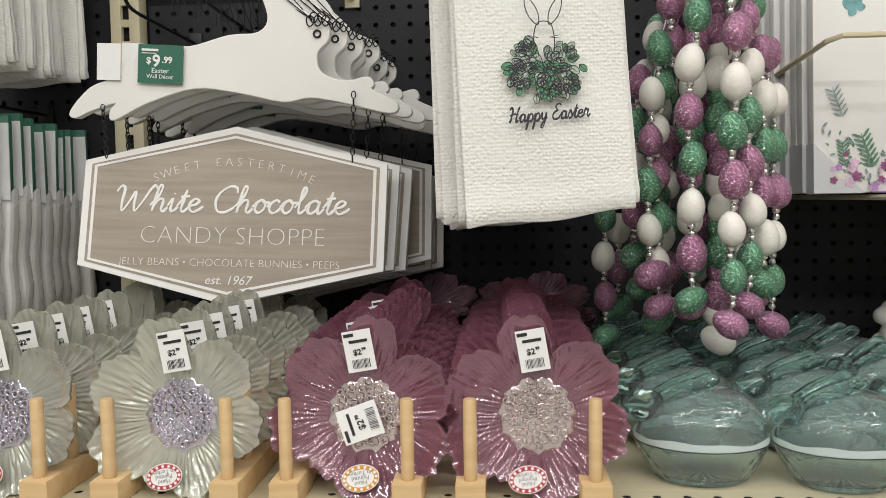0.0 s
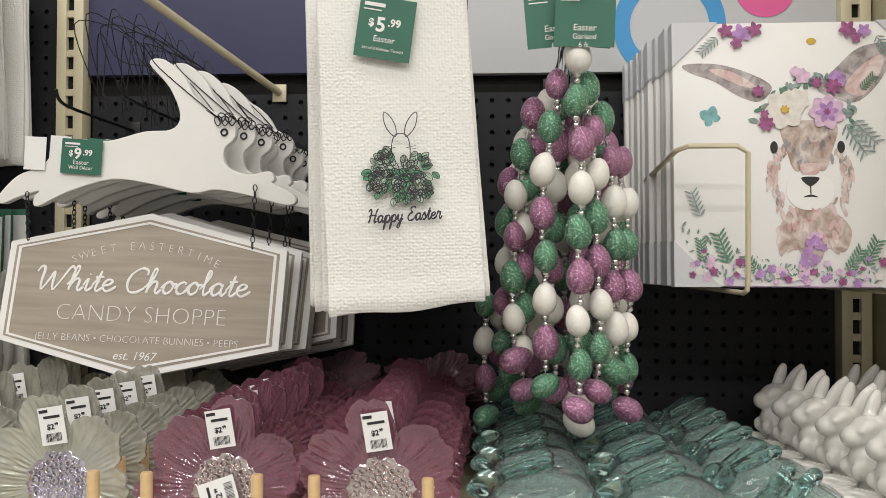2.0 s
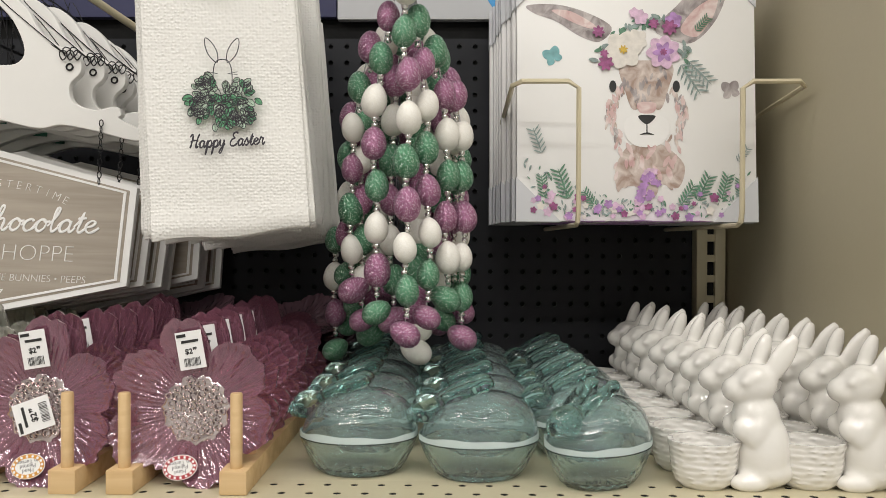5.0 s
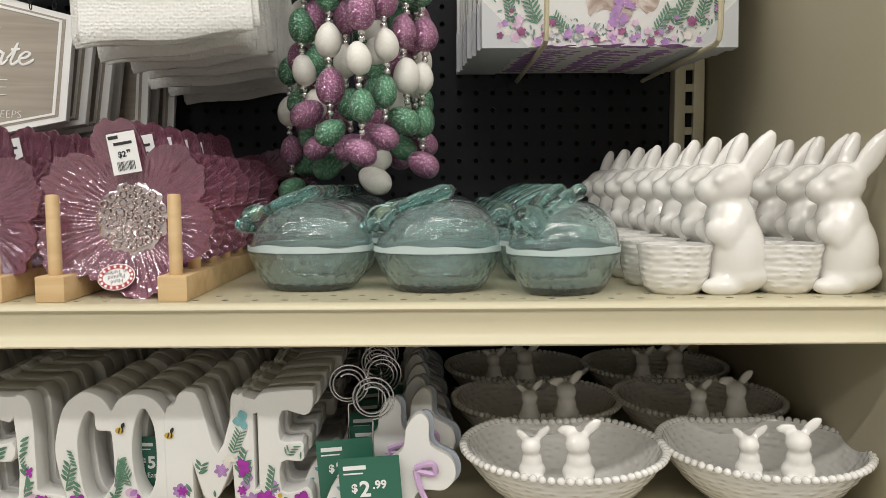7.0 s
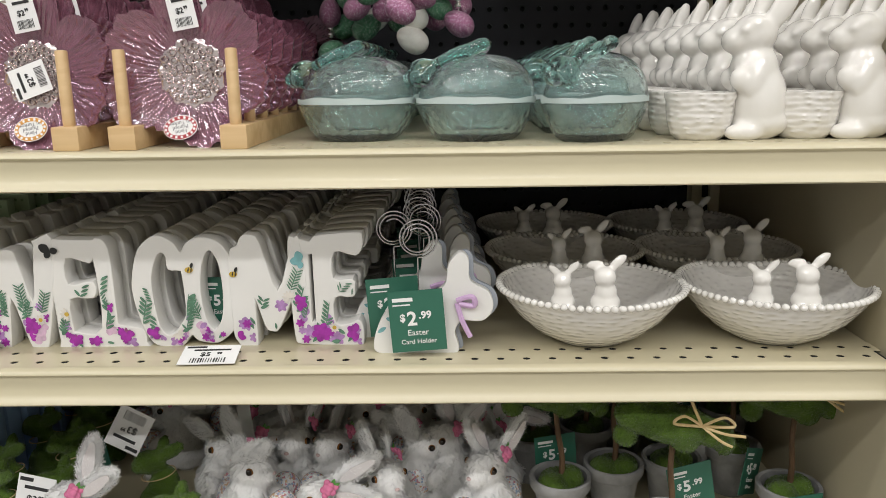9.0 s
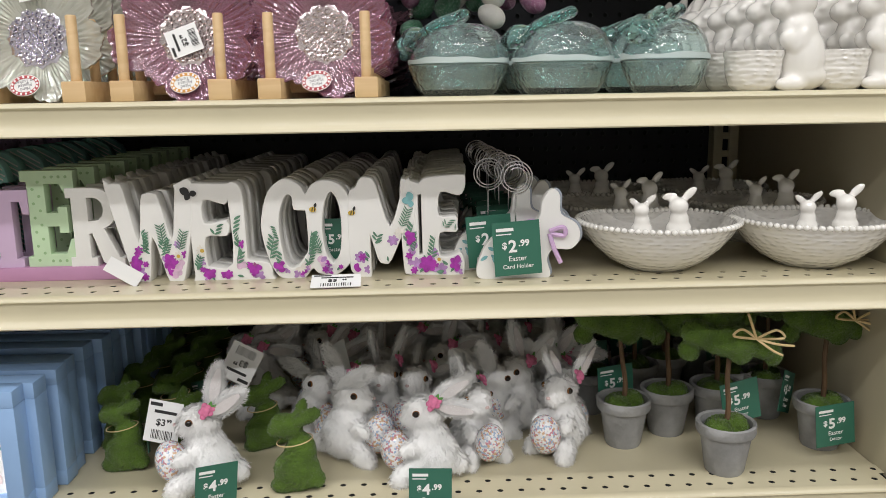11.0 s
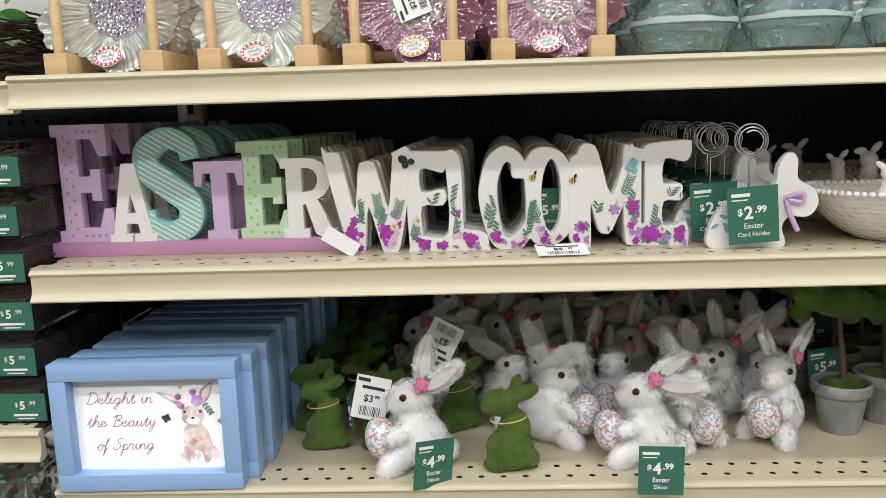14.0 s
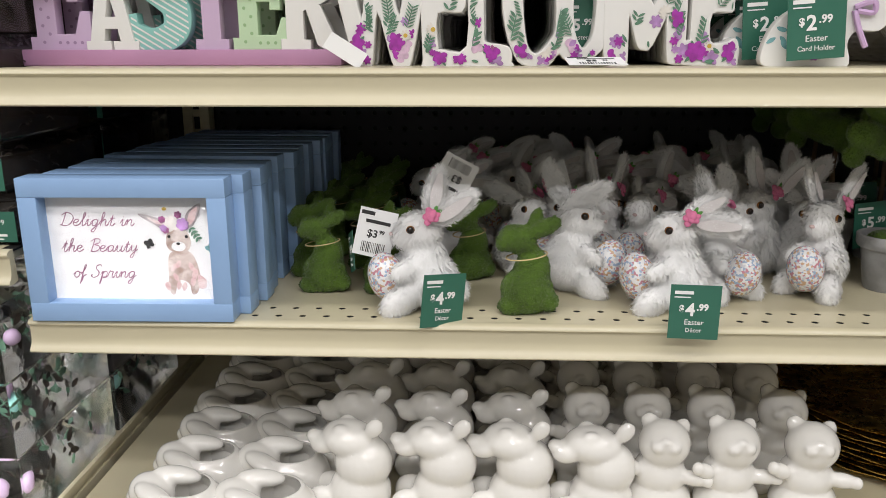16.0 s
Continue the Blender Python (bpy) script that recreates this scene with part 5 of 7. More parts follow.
# ---- upper shelf: ceramic rabbits with baskets ----
rb = bmesh.new()
for c, r, turn in (((0.031, 0, 0.034), (0.026, 0.026, 0.040), 0), ((0.033, 0.002, 0.016), (0.029, 0.027, 0.018), 0), ((0.014, -0.015, 0.007), (0.020, 0.010, 0.009), 0), ((0.014, 0.015, 0.007), (0.020, 0.010, 0.009), 0),
                   ((0.025, 0, 0.064), (0.0225, 0.0215, 0.026), 0), ((0.010, -0.013, 0.055), (0.013, 0.0085, 0.011), 30), ((0.010, 0.013, 0.055), (0.013, 0.0085, 0.011), 30), ((0.020, -0.018, 0.054), (0.010, 0.007, 0.016), 20),
                   ((0.023, 0, 0.096), (0.0215, 0.0195, 0.0195), -8), ((0.006, 0, 0.091), (0.0135, 0.014, 0.0125), 0), ((0.050, 0, 0.016), (0.011, 0.010, 0.010), 0), ((0.020, -0.010, 0.104), (0.012, 0.010, 0.009), 0),
                   ((0.033, 0.009, 0.121), (0.0088, 0.0062, 0.024), 18), ((0.0385, 0.009, 0.1375), (0.0055, 0.0048, 0.0065), 0), ((0.045, -0.008, 0.120), (0.0108, 0.006, 0.027), 32), ((0.0562, -0.008, 0.1375), (0.0062, 0.005, 0.007), 0), ((0.010, -0.014, 0.100), (0.006, 0.005, 0.004), 0)):
    ellipsoid(rb, c, r, (0, turn, 0))
RABBIT = blob(rb, 0.0024, 5)
BASKET = mesh_of(shell([(0.021, 0.0), (0.027, 0.006), (0.031, 0.020), (0.032, 0.036), (0.0335, 0.040), (0.0335, 0.044)], 0.004, 1.0, 0.86, 40), "basket", 60)


def rabbit_planter(m):
    ob = thing("rabbit_planter", "white glazed ceramic rabbit leaning over a woven basket", "planter", "ceramic rabbit planters", m)
    part("rabbit", RABBIT, M["ceramic"], ob)
    part("basket", BASKET, M["basketw"], ob, "white basket with a woven relief", pose(-0.024, 0, 0))


random.seed(60)
for x, n in ((1.086, 8), (1.186, 8)):
    for k in range(n):
        rabbit_planter(pose(x + random.uniform(-0.003, 0.003) - 0.004 * k, 0.055 + 0.058 * k, SHELF_1, 0, 0, random.uniform(-7, 7)))


# ---- middle shelf: cut wooden words ----
def letter(ch, w, h, s):
    """Loops of a slab letter, w wide and h high with stems s thick, standing on z = 0."""
    if ch == "E":
        return [[(0, 0), (w, 0), (w, h * 0.28), (w - s * 0.45, h * 0.28), (w - s * 0.8, s * 0.75), (s * 1.35, s * 0.75), (s * 1.35, h * 0.43), (w * 0.66, h * 0.43), (w * 0.66, h * 0.36), (w * 0.82, h * 0.36),
                 (w * 0.82, h * 0.62), (w * 0.66, h * 0.62), (w * 0.66, h * 0.56), (s * 1.35, h * 0.56), (s * 1.35, h - s * 0.75), (w - s * 0.9, h - s * 0.75), (w - s * 0.5, h * 0.74), (w - s * 0.05, h * 0.74), (w - s * 0.05, h), (0, h),
                 (0, h - s * 0.6), (s * 0.35, h - s * 0.6), (s * 0.35, s * 0.6), (0, s * 0.6)]]
    if ch == "T":
        c = w / 2
        return [[(c - s * 0.95, 0), (c + s * 0.95, 0), (c + s * 0.95, s * 0.55), (c + s * 0.5, s * 0.55), (c + s * 0.5, h - s * 0.7), (w - s * 0.5, h - s * 0.7), (w - s * 0.35, h * 0.70), (w, h * 0.70), (w, h), (0, h), (0, h * 0.70), (s * 0.35, h * 0.70),
                 (s * 0.5, h - s * 0.7), (c - s * 0.5, h - s * 0.7), (c - s * 0.5, s * 0.55), (c - s * 0.95, s * 0.55)]]
    if ch == "A":
        c = w / 2
        return [[(0, 0), (s * 1.7, 0), (s * 1.7, s * 0.55), (s * 1.2, s * 0.55), (s * 1.35, h * 0.24), (w - s * 1.35, h * 0.24), (w - s * 1.2, s * 0.55), (w - s * 1.7, s * 0.55), (w - s * 1.7, 0), (w, 0), (w, s * 0.55), (w - s * 0.3, s * 0.55),
                 (c + s * 0.5, h), (c - s * 0.5, h), (s * 0.3, s * 0.55), (0, s * 0.55)], [(c - s * 0.42, h * 0.36), (c, h * 0.66), (c + s * 0.42, h * 0.36)]]
    if ch == "R":
        bowl = [(s * 0.35 + 0, h)] + [(w * 0.50 + w * 0.42 * math.sin(a), h * 0.735 + h * 0.265 * math.cos(a)) for a in np.linspace(0, math.pi, 10)]
        return [[(0, 0), (s * 1.75, 0), (s * 1.75, s * 0.55), (s * 1.35, s * 0.55), (s * 1.35, h * 0.42), (s * 1.6, h * 0.44), (w - s * 1.4, s * 0.3), (w - s * 0.9, 0), (w, 0), (w, s * 0.5), (w - s * 0.3, s * 0.55), (w * 0.66, h * 0.48)] + bowl[:0:-1] + [(0, h), (0, h - s * 0.6), (s * 0.35, h - s * 0.6), (s * 0.35, s * 0.6), (0, s * 0.6)],
                [(s * 1.35, h * 0.57)] + [(w * 0.5 + w * 0.42 * 0.45 * math.sin(a), h * 0.735 - h * 0.155 * math.cos(a)) for a in np.linspace(0, math.pi, 8)] + [(s * 1.35, h * 0.89)]]
    if ch == "S":
        mid = smooth_loop([(w * 0.86, h * 0.74), (w * 0.80, h * 0.86), (w * 0.52, h * 0.93), (w * 0.22, h * 0.83), (w * 0.20, h * 0.66), (w * 0.50, h * 0.50), (w * 0.80, h * 0.34), (w * 0.78, h * 0.15), (w * 0.48, h * 0.07), (w * 0.18, h * 0.14), (w * 0.12, h * 0.27)], 5, False)
        left, right = [], []
        for i, p in enumerate(mid):
            a, b = np.array(mid[max(i - 1, 0)]), np.array(mid[min(i + 1, len(mid) - 1)])
            d = (b - a) / np.linalg.norm(b - a)
            t = 0.62 - 0.10 * math.cos(2 * math.pi * i / (len(mid) - 1))
            left.append((p[0] - d[1] * s * t, p[1] + d[0] * s * t))
            right.append((p[0] + d[1] * s * t, p[1] - d[0] * s * t))
        return [left + right[::-1]]


def easter_word():
    ob = thing("easter_word", "pastel wooden cut letters spelling EASTER on a mauve plank", "sign", "easter word signs")
    part("plank", boxm(-0.011, 0.336, -0.018, 0.018, 0, 0.0165, 0.0012), M["mauve"], ob)
    spots = (("E", 0.000, 0.066, 0.139, 0.021, "lav", 0.004), ("A", 0.064, 0.055, 0.092, 0.015, "white", -0.003), ("S", 0.098, 0.078, 0.130, 0.021, "aqua", 0.0), ("T", 0.170, 0.057, 0.092, 0.018, "lav", -0.002), ("E", 0.221, 0.061, 0.114, 0.019, "mint", 0.0), ("R", 0.273, 0.062, 0.093, 0.017, "white", -0.004))
    for ch, x, w, h, s, mat, y in spots:
        let = part("letter", cutout(letter(ch, w, h, s), 0.016, 0.0008), M[mat], ob, f"{mat if mat != 'lav' else 'lavender'} painted letter", pose(x, -0.011 + y, 0.0163))
        if ch == "E":
            dots = [circle(s * 0.85 + (0.0035 if j % 2 else -0.0035), 0.008 + 0.0085 * j, 0.0018, 10) for j in range(int((h - 0.01) / 0.0085))]
            dots += [circle(s * 1.5 + 0.008 * i, z, 0.0018, 10) for i in range(int((w - s * 1.5) / 0.008)) for z in (s * 0.36, h - s * 0.36)]
            flat_print(let, "painted_dots", dots, "lavdot" if mat == "lav" else "mintdot", 0.0003, 0.0002)
        if ch == "S":
            bars = []
            for j in range(26):
                z = -0.02 + j * 0.0064
                bars.append([(0.006, z + 0.012), (0.076, z - 0.03), (0.076, z - 0.0278), (0.006, z + 0.0142)])
            # stripes follow the letter: keep the short pieces that lie on its band
            mid = letter("S", w, h, s)[0]
            keep = []
            for b in bars:
                for q in range(24):
                    t0, t1 = q / 24, (q + 1) / 24
                    quad = [tuple(np.array(b[0]) * (1 - t0) + np.array(b[1]) * t0), tuple(np.array(b[0]) * (1 - t1) + np.array(b[1]) * t1), tuple(np.array(b[3]) * (1 - t1) + np.array(b[2]) * t1), tuple(np.array(b[3]) * (1 - t0) + np.array(b[2]) * t0)]
                    if all(inside(p, mid) for p in quad):
                        keep.append(quad)
            bm = bmesh.new()
            for quad in keep:
                bm.faces.new([bm.verts.new((x_, -0.0005, z_)) for x_, z_ in quad])
            part("painted_stripes", bm, M["white"], let, "pale diagonal stripes")
    return ob


def inside(p, poly):
    x, y, c = p[0], p[1], False
    for (x0, y0), (x1, y1) in zip(poly, poly[1:] + poly[:1]):
        if (y0 > y) != (y1 > y) and x < (x1 - x0) * (y - y0) / (y1 - y0) + x0:
            c = not c
    return c


ew = easter_word()
ew.matrix_basis = pose(-0.009, 0.100, SHELF_2)
random.seed(70)
for k in range(1, 10):
    copy_thing(ew, pose(-0.008 + random.uniform(-0.004, 0.006) + 0.002 * k, 0.100 + 0.046 * k, SHELF_2, 0, 0, random.uniform(-1, 1)))


WELCOME = dict(
    W="4,172 10,179 24,179 33,168 55,67 66,150 74,161 88,161 95,150 116,72 128,165 136,180 156,181 152,112 133,10 124,1 110,1 103,10 80,88 70,9 64,2 50,2 42,10",
    EL="0,170 6,178 88,176 98,179 110,174 117,150 119,60 122,36 150,31 162,24 163,6 155,0 30,0 25,8 20,108 4,150|46,150 84,142 93,148 95,30 52,24 46,30 46,82 84,84 86,108 46,104",
    CO="0,87 2,120 14,160 36,180 52,181 70,170 81,154 92,170 108,178 128,177 145,168 158,148 164,120 166,60 158,30 140,12 125,6 100,10 88,20 70,0 45,-2 25,8 10,40|29,85 30,120 40,150 50,158 58,150 60,130 76,128 82,120 84,60 78,42 62,22 48,18 36,35|107,93 111,132 119,154 127,161 135,154 143,132 146,93 143,52 135,32 127,25 119,32 111,52",
    M="2,30 8,8 16,0 34,0 38,8 38,84 54,34 63,26 76,32 106,98 122,100 114,172 104,168 76,88 50,170 36,182 24,180 16,165 2,146",
    E="8,172 18,176 40,170 46,175 58,180 116,184 123,178 122,162 112,150 78,156 75,110 106,108 108,95 106,82 76,80 76,36 100,34 114,40 120,28 120,6 112,0 46,2 36,3 18,4 12,16 8,96|36,152 46,154 47,38 37,36",
)


def welcome_loops(key, x0):
    """Outline and holes of a run of joined letters, softened at the corners; one unit is 0.64 mm."""
    out = []
    for loop in WELCOME[key].split("|"):
        pts = [tuple(float(v) for v in q.split(",")) for q in loop.split()]
        pts = [((x0 + x) * 0.00064, max(z, 0) * 0.00064) for x, z in pts]
        out.append(smooth_loop(pts, 3) if len(pts) > 4 else pts)
    return out


def welcome_word(front):
    ob = thing("welcome_word", "thick white wooden word WELCOME printed with purple flowers", "sign", "welcome word signs")
    spots = [(key, welcome_loops(key, x0)) for key, x0 in (("W", 0), ("EL", 129), ("CO", 280), ("M", 437), ("E", 527))]
    for k, (key, los) in enumerate(spots):
        part("letter", cutout(los, 0.025, 0.0014), M["white"], ob, at=pose(0, 0.0003 * (k % 3), 0))
    if not front:
        return ob
    loops = {k: [] for k in ("palepink", "lilac", "leafp", "sagep", "magenta", "mulberry", "creamp", "yellowp", "ink", "tealp")}
    outlines = [los[0] for key, los in spots]
    holes = [lo for key, los in spots for lo in los[1:]]
    ok = lambda lo: all(any(inside(p, o) for o in outlines) for p in lo) and not any(inside(p, q) for p in lo for q in holes)

    def put(key, many):
        loops[key] += [lo for lo in many if ok(lo)]

    random.seed(17)
    for k in range(150):
        x, z = random.uniform(0.01, 0.41), random.uniform(0.004, 0.05) * random.uniform(0.3, 1)
        r = random.random()
        if r < 0.30:
            put("magenta", printed_flower(x, z, random.uniform(0.003, 0.0065), 6, random.random(), 0.55))
        elif r < 0.48:
            put("lilac", printed_flower(x, z, random.uniform(0.004, 0.009), 6, random.random(), 0.6))
        elif r < 0.56:
            put("palepink", printed_flower(x, z, random.uniform(0.008, 0.012), 5, random.random()))
        elif r < 0.62:
            put("creamp", printed_flower(x, z, 0.006, 9, random.random(), 0.4))
            put("yellowp", [circle(x, z, 0.0022, 10)])
        elif r < 0.85:
            put("leafp", [petal_loop(x, z, random.uniform(0.006, 0.011), random.uniform(0, 6.28), 0.35)])
        else:
            put("leafp", sprig(x, z + 0.012, random.uniform(0.018, 0.030), random.uniform(1.2, 1.9), 6, 0.3))
    for x, z, r in ((0.028, 0.022, 0.012), (0.070, 0.024, 0.011), (0.112, 0.050, 0.010), (0.115, 0.009, 0.009), (0.168, 0.015, 0.010), (0.195, 0.012, 0.010), (0.212, 0.034, 0.011), (0.262, 0.026, 0.010), (0.285, 0.010, 0.009), (0.308, 0.036, 0.013), (0.336, 0.030, 0.009), (0.350, 0.046, 0.010), (0.385, 0.045, 0.012), (0.372, 0.014, 0.012), (0.407, 0.014, 0.011)):
        outer, inner = random.choice((("magenta", "mulberry"), ("magenta", "lilac"), ("lilac", "magenta")))
        put(outer, printed_flower(x, z, r * 0.9, 6, random.random(), 0.72))
        put(inner, printed_flower(x + 0.0006, z + 0.001, r * 0.5, 5, random.random(), 0.6))
        put("leafp", [petal_loop(x, z - r * 0.3, r * 1.25, random.uniform(0.6, 2.5), 0.26), petal_loop(x, z, r * 1.2, random.uniform(3.6, 5.6), 0.26)])
    for x, z in ((0.108, 0.036), (0.222, 0.014), (0.318, 0.014), (0.340, 0.052)):
        put("creamp", printed_flower(x, z, 0.0075, 11, 0.2, 0.34))
        put("yellowp", [circle(x, z, 0.0024, 10)])
    for x, z, a in ((0.040, 0.036, 1.5), (0.064, 0.045, 1.7), (0.082, 0.038, 1.3), (0.148, 0.042, 1.8), (0.248, 0.030, 2.0), (0.258, 0.040, 1.9), (0.342, 0.060, 1.2), (0.402, 0.052, 0.6), (0.392, 0.058, 0.9)):
        put("leafp", sprig(x, z, 0.023, a, 7, 0.18))
    put("ink", butterfly(0.098, 0.103, 0.012))
    put("tealp", butterfly(0.354, 0.090, 0.011, 0.9))
    for x, z in ((0.239, 0.082), (0.284, 0.077)):
        put("yellowp", [circle(x, z, 0.0042, 12, 0.0030)])
        put("ink", [petal_loop(x + 0.002, z + 0.002, 0.006, 1.2, 0.5), petal_loop(x - 0.001, z - 0.003, 0.006, 1.4, 0.2), petal_loop(x + 0.002, z - 0.003, 0.006, 1.4, 0.2)])
    for k, (key, los) in enumerate(loops.items()):
        if los:
            flat_print(ob, "printed_bloom" if key not in ("leafp", "sagep") else "printed_foliage", los, key, 0.0003, 0.0003 + 0.00015 * k)
    return ob


wf = welcome_word(True)
wf.matrix_basis = pose(0.316, 0.066, SHELF_2)
wb = welcome_word(False)
wb.matrix_basis = pose(0.318, 0.099, SHELF_2)
random.seed(71)
for k in range(1, 12):
    copy_thing(wb, pose(0.318 + random.uniform(-0.003, 0.004) + 0.0015 * k, 0.099 + 0.036 * k, SHELF_2, 0, 0, random.uniform(-0.6, 0.6)))
part_tag = thing("shelf_label", "white bar code price label lying on the shelf edge", "label", at=pose(0.583, 0.024, SHELF_2 + 0.006, -80, 0, 3))
barcode_label(part_tag, "$5.99", 0.056, 0.036, pose(0, 0, 0, 0, 0, 0))
price_tag(wb, ("$5.99", "Easter"), 0.045, 0.055, pose(0.258, -0.003, 0.066))
lt = thing("loose_label", "white paper label hanging from the wooden word", "label", at=pose(0.335, 0.050, SHELF_2 + 0.012, -18, 32, 0))
part("paper", boxm(-0.022, 0.020, 0, 0.0006, -0.005, 0.013), M["sticker"], lt)


# ---- middle shelf: card holders ----
def card_holder(tagged_front):
    ob = thing("card_holder", "white wooden rabbit card holder with a coiled wire clip and ribbon", "card holder", "rabbit card holders")
    body = smooth_loop([(0.0, 0.010), (0.008, 0.0), (0.045, 0.001), (0.082, 0.0), (0.080, 0.022), (0.088, 0.034), (0.108, 0.034), (0.118, 0.046), (0.114, 0.062), (0.096, 0.074), (0.094, 0.096), (0.086, 0.102), (0.076, 0.090), (0.072, 0.070), (0.054, 0.058), (0.030, 0.054), (0.010, 0.038)], 5)
    part("rabbit_body", cutout([body], 0.012, 0.001), M["white"], ob)
    part("backing_rabbit", cutout([[(x * 1.02 + 0.003, z) for x, z in body]], 0.006, 0.0006), M["pegblue"], ob, "slate backed second layer", pose(0, 0.0125, 0.0))
    bm = bmesh.new()
    tube(bm, [(0.045, 0.006, 0.05), (0.045, 0.006, 0.095)] + [(0.045 + (0.020 - 0.0035 * t) * math.sin(2 * math.pi * t) + 0.0, 0.006 - 0.003 * t, 0.117 - (0.020 - 0.0035 * t) * math.cos(2 * math.pi * t)) for t in np.linspace(0, 2.6, 56)], 0.0009, 6)
    part("wire_coil", bm, M["steel"], ob, "thin silver wire coil")
    bm = bmesh.new()
    for pts in (((0.083, -0.002, 0.055), (0.098, -0.006, 0.06), (0.100, -0.004, 0.05), (0.085, -0.002, 0.052)), ((0.083, -0.002, 0.052), (0.088, -0.004, 0.035), (0.096, -0.004, 0.018))):
        tube(bm, smooth_loop(pts, 5, False), 0.0028, 6)
    part("ribbon", bm, M["ribbon"], ob, "lilac satin ribbon bow")
    random.seed(3)
    for key, n in (("tealp", 14), ("palepink", 6), ("magenta", 4)):
        los = [lo for k in range(n) for lo in ([petal_loop(random.uniform(0.008, 0.07), random.uniform(0.006, 0.034), 0.01, random.uniform(0, 6.28), 0.4)] if key == "tealp" else printed_flower(random.uniform(0.01, 0.07), random.uniform(0.006, 0.03), 0.005)) if all(inside(p, body) for p in lo)]
        if los:
            flat_print(ob, "printed_wreath", los, key, 0.0003, 0.0004)
    if tagged_front:
        price_tag(ob, ("$2.99", "Easter", "Card Holder"), 0.054, 0.062, pose(0.042, -0.014, 0.069, 0, -4, 0))
    return ob


ch = card_holder(True)
ch.matrix_basis = pose(0.745, 0.040, SHELF_2)
random.seed(72)
for k in range(1, 10):
    copy_thing(ch, pose(0.745 + random.uniform(-0.006, 0.006) - 0.002 * k - (0.02 if k == 1 else 0), 0.042 + 0.046 * k, SHELF_2, 0, 0, random.uniform(-10, 10)))


# ---- middle shelf: bowls with rabbits on the rim ----
bp_ = [(0.040, 0.0), (0.044, 0.003), (0.060, 0.012), (0.078, 0.028), (0.091, 0.045), (0.098, 0.058)]
BOWL = mesh_of(shell(bp_, 0.0045, 1.0, 1.0, 64), "bowl_body", 60)
bb = bmesh.new()
for k in range(76):
    a = 2 * math.pi * k / 76
    ellipsoid(bb, (0.0975 * math.cos(a), 0.0975 * math.sin(a), 0.0585), (0.0045, 0.0038, 0.0036), (0, 0, math.degrees(a) + 25), 8, 6)
BEADS = mesh_of(bb, "beaded_rim", 80)


def sitting_bunny(s, ear):
    bm = bmesh.new()
    ellipsoid(bm, (0, 0, 0.010), (0.014, 0.011, 0.011))
    ellipsoid(bm, (0, -0.001, 0.020), (0.0105, 0.009, 0.012))
    ellipsoid(bm, (-0.001, -0.002, 0.034), (0.0105, 0.010, 0.0095))
    ellipsoid(bm, (-0.006, -0.008, 0.005), (0.006, 0.007, 0.004))
    ellipsoid(bm, (0.007, -0.008, 0.005), (0.006, 0.007, 0.004))
    ellipsoid(bm, (-0.010, 0.002, 0.044), (0.0085, 0.003, 0.0045), (0, 35 if ear < 0 else -10, 0))
    ellipsoid(bm, (0.010, 0.002, 0.047), (0.0105, 0.003, 0.0048), (0, -45, 0))
    for v in bm.verts:
        v.co *= s
    return blob(bm, 0.0017, 4)


BUNNY_A, BUNNY_B = sitting_bunny(0.90, -1), sitting_bunny(1.08, 1)


def rabbit_bowl(m):
    ob = thing("rabbit_bowl", "white ceramic bowl with woven outside, beaded rim and two rabbits", "bowl", "ceramic rabbit bowls", m)
    part("bowl_body", BOWL, M["basketw"], ob)
    part("beaded_rim", BEADS, M["ceramic"], ob)
    part("small_rabbit", BUNNY_A, M["ceramic"], ob, at=pose(-0.026, -0.073, 0.050))
    part("large_rabbit", BUNNY_B, M["ceramic"], ob, at=pose(0.015, -0.075, 0.049))


random.seed(73)
for x in (0.968, 1.158):
    for k in range(3):
        rabbit_bowl(pose(x - 0.006 * k, 0.090 + 0.168 * k, SHELF_2 + 0.0 * k, 0, 0, (-10, 8, -8)[k] if x < 1 else (-10, 2, -6)[k]) @ Matrix.Scale(0.98, 4))


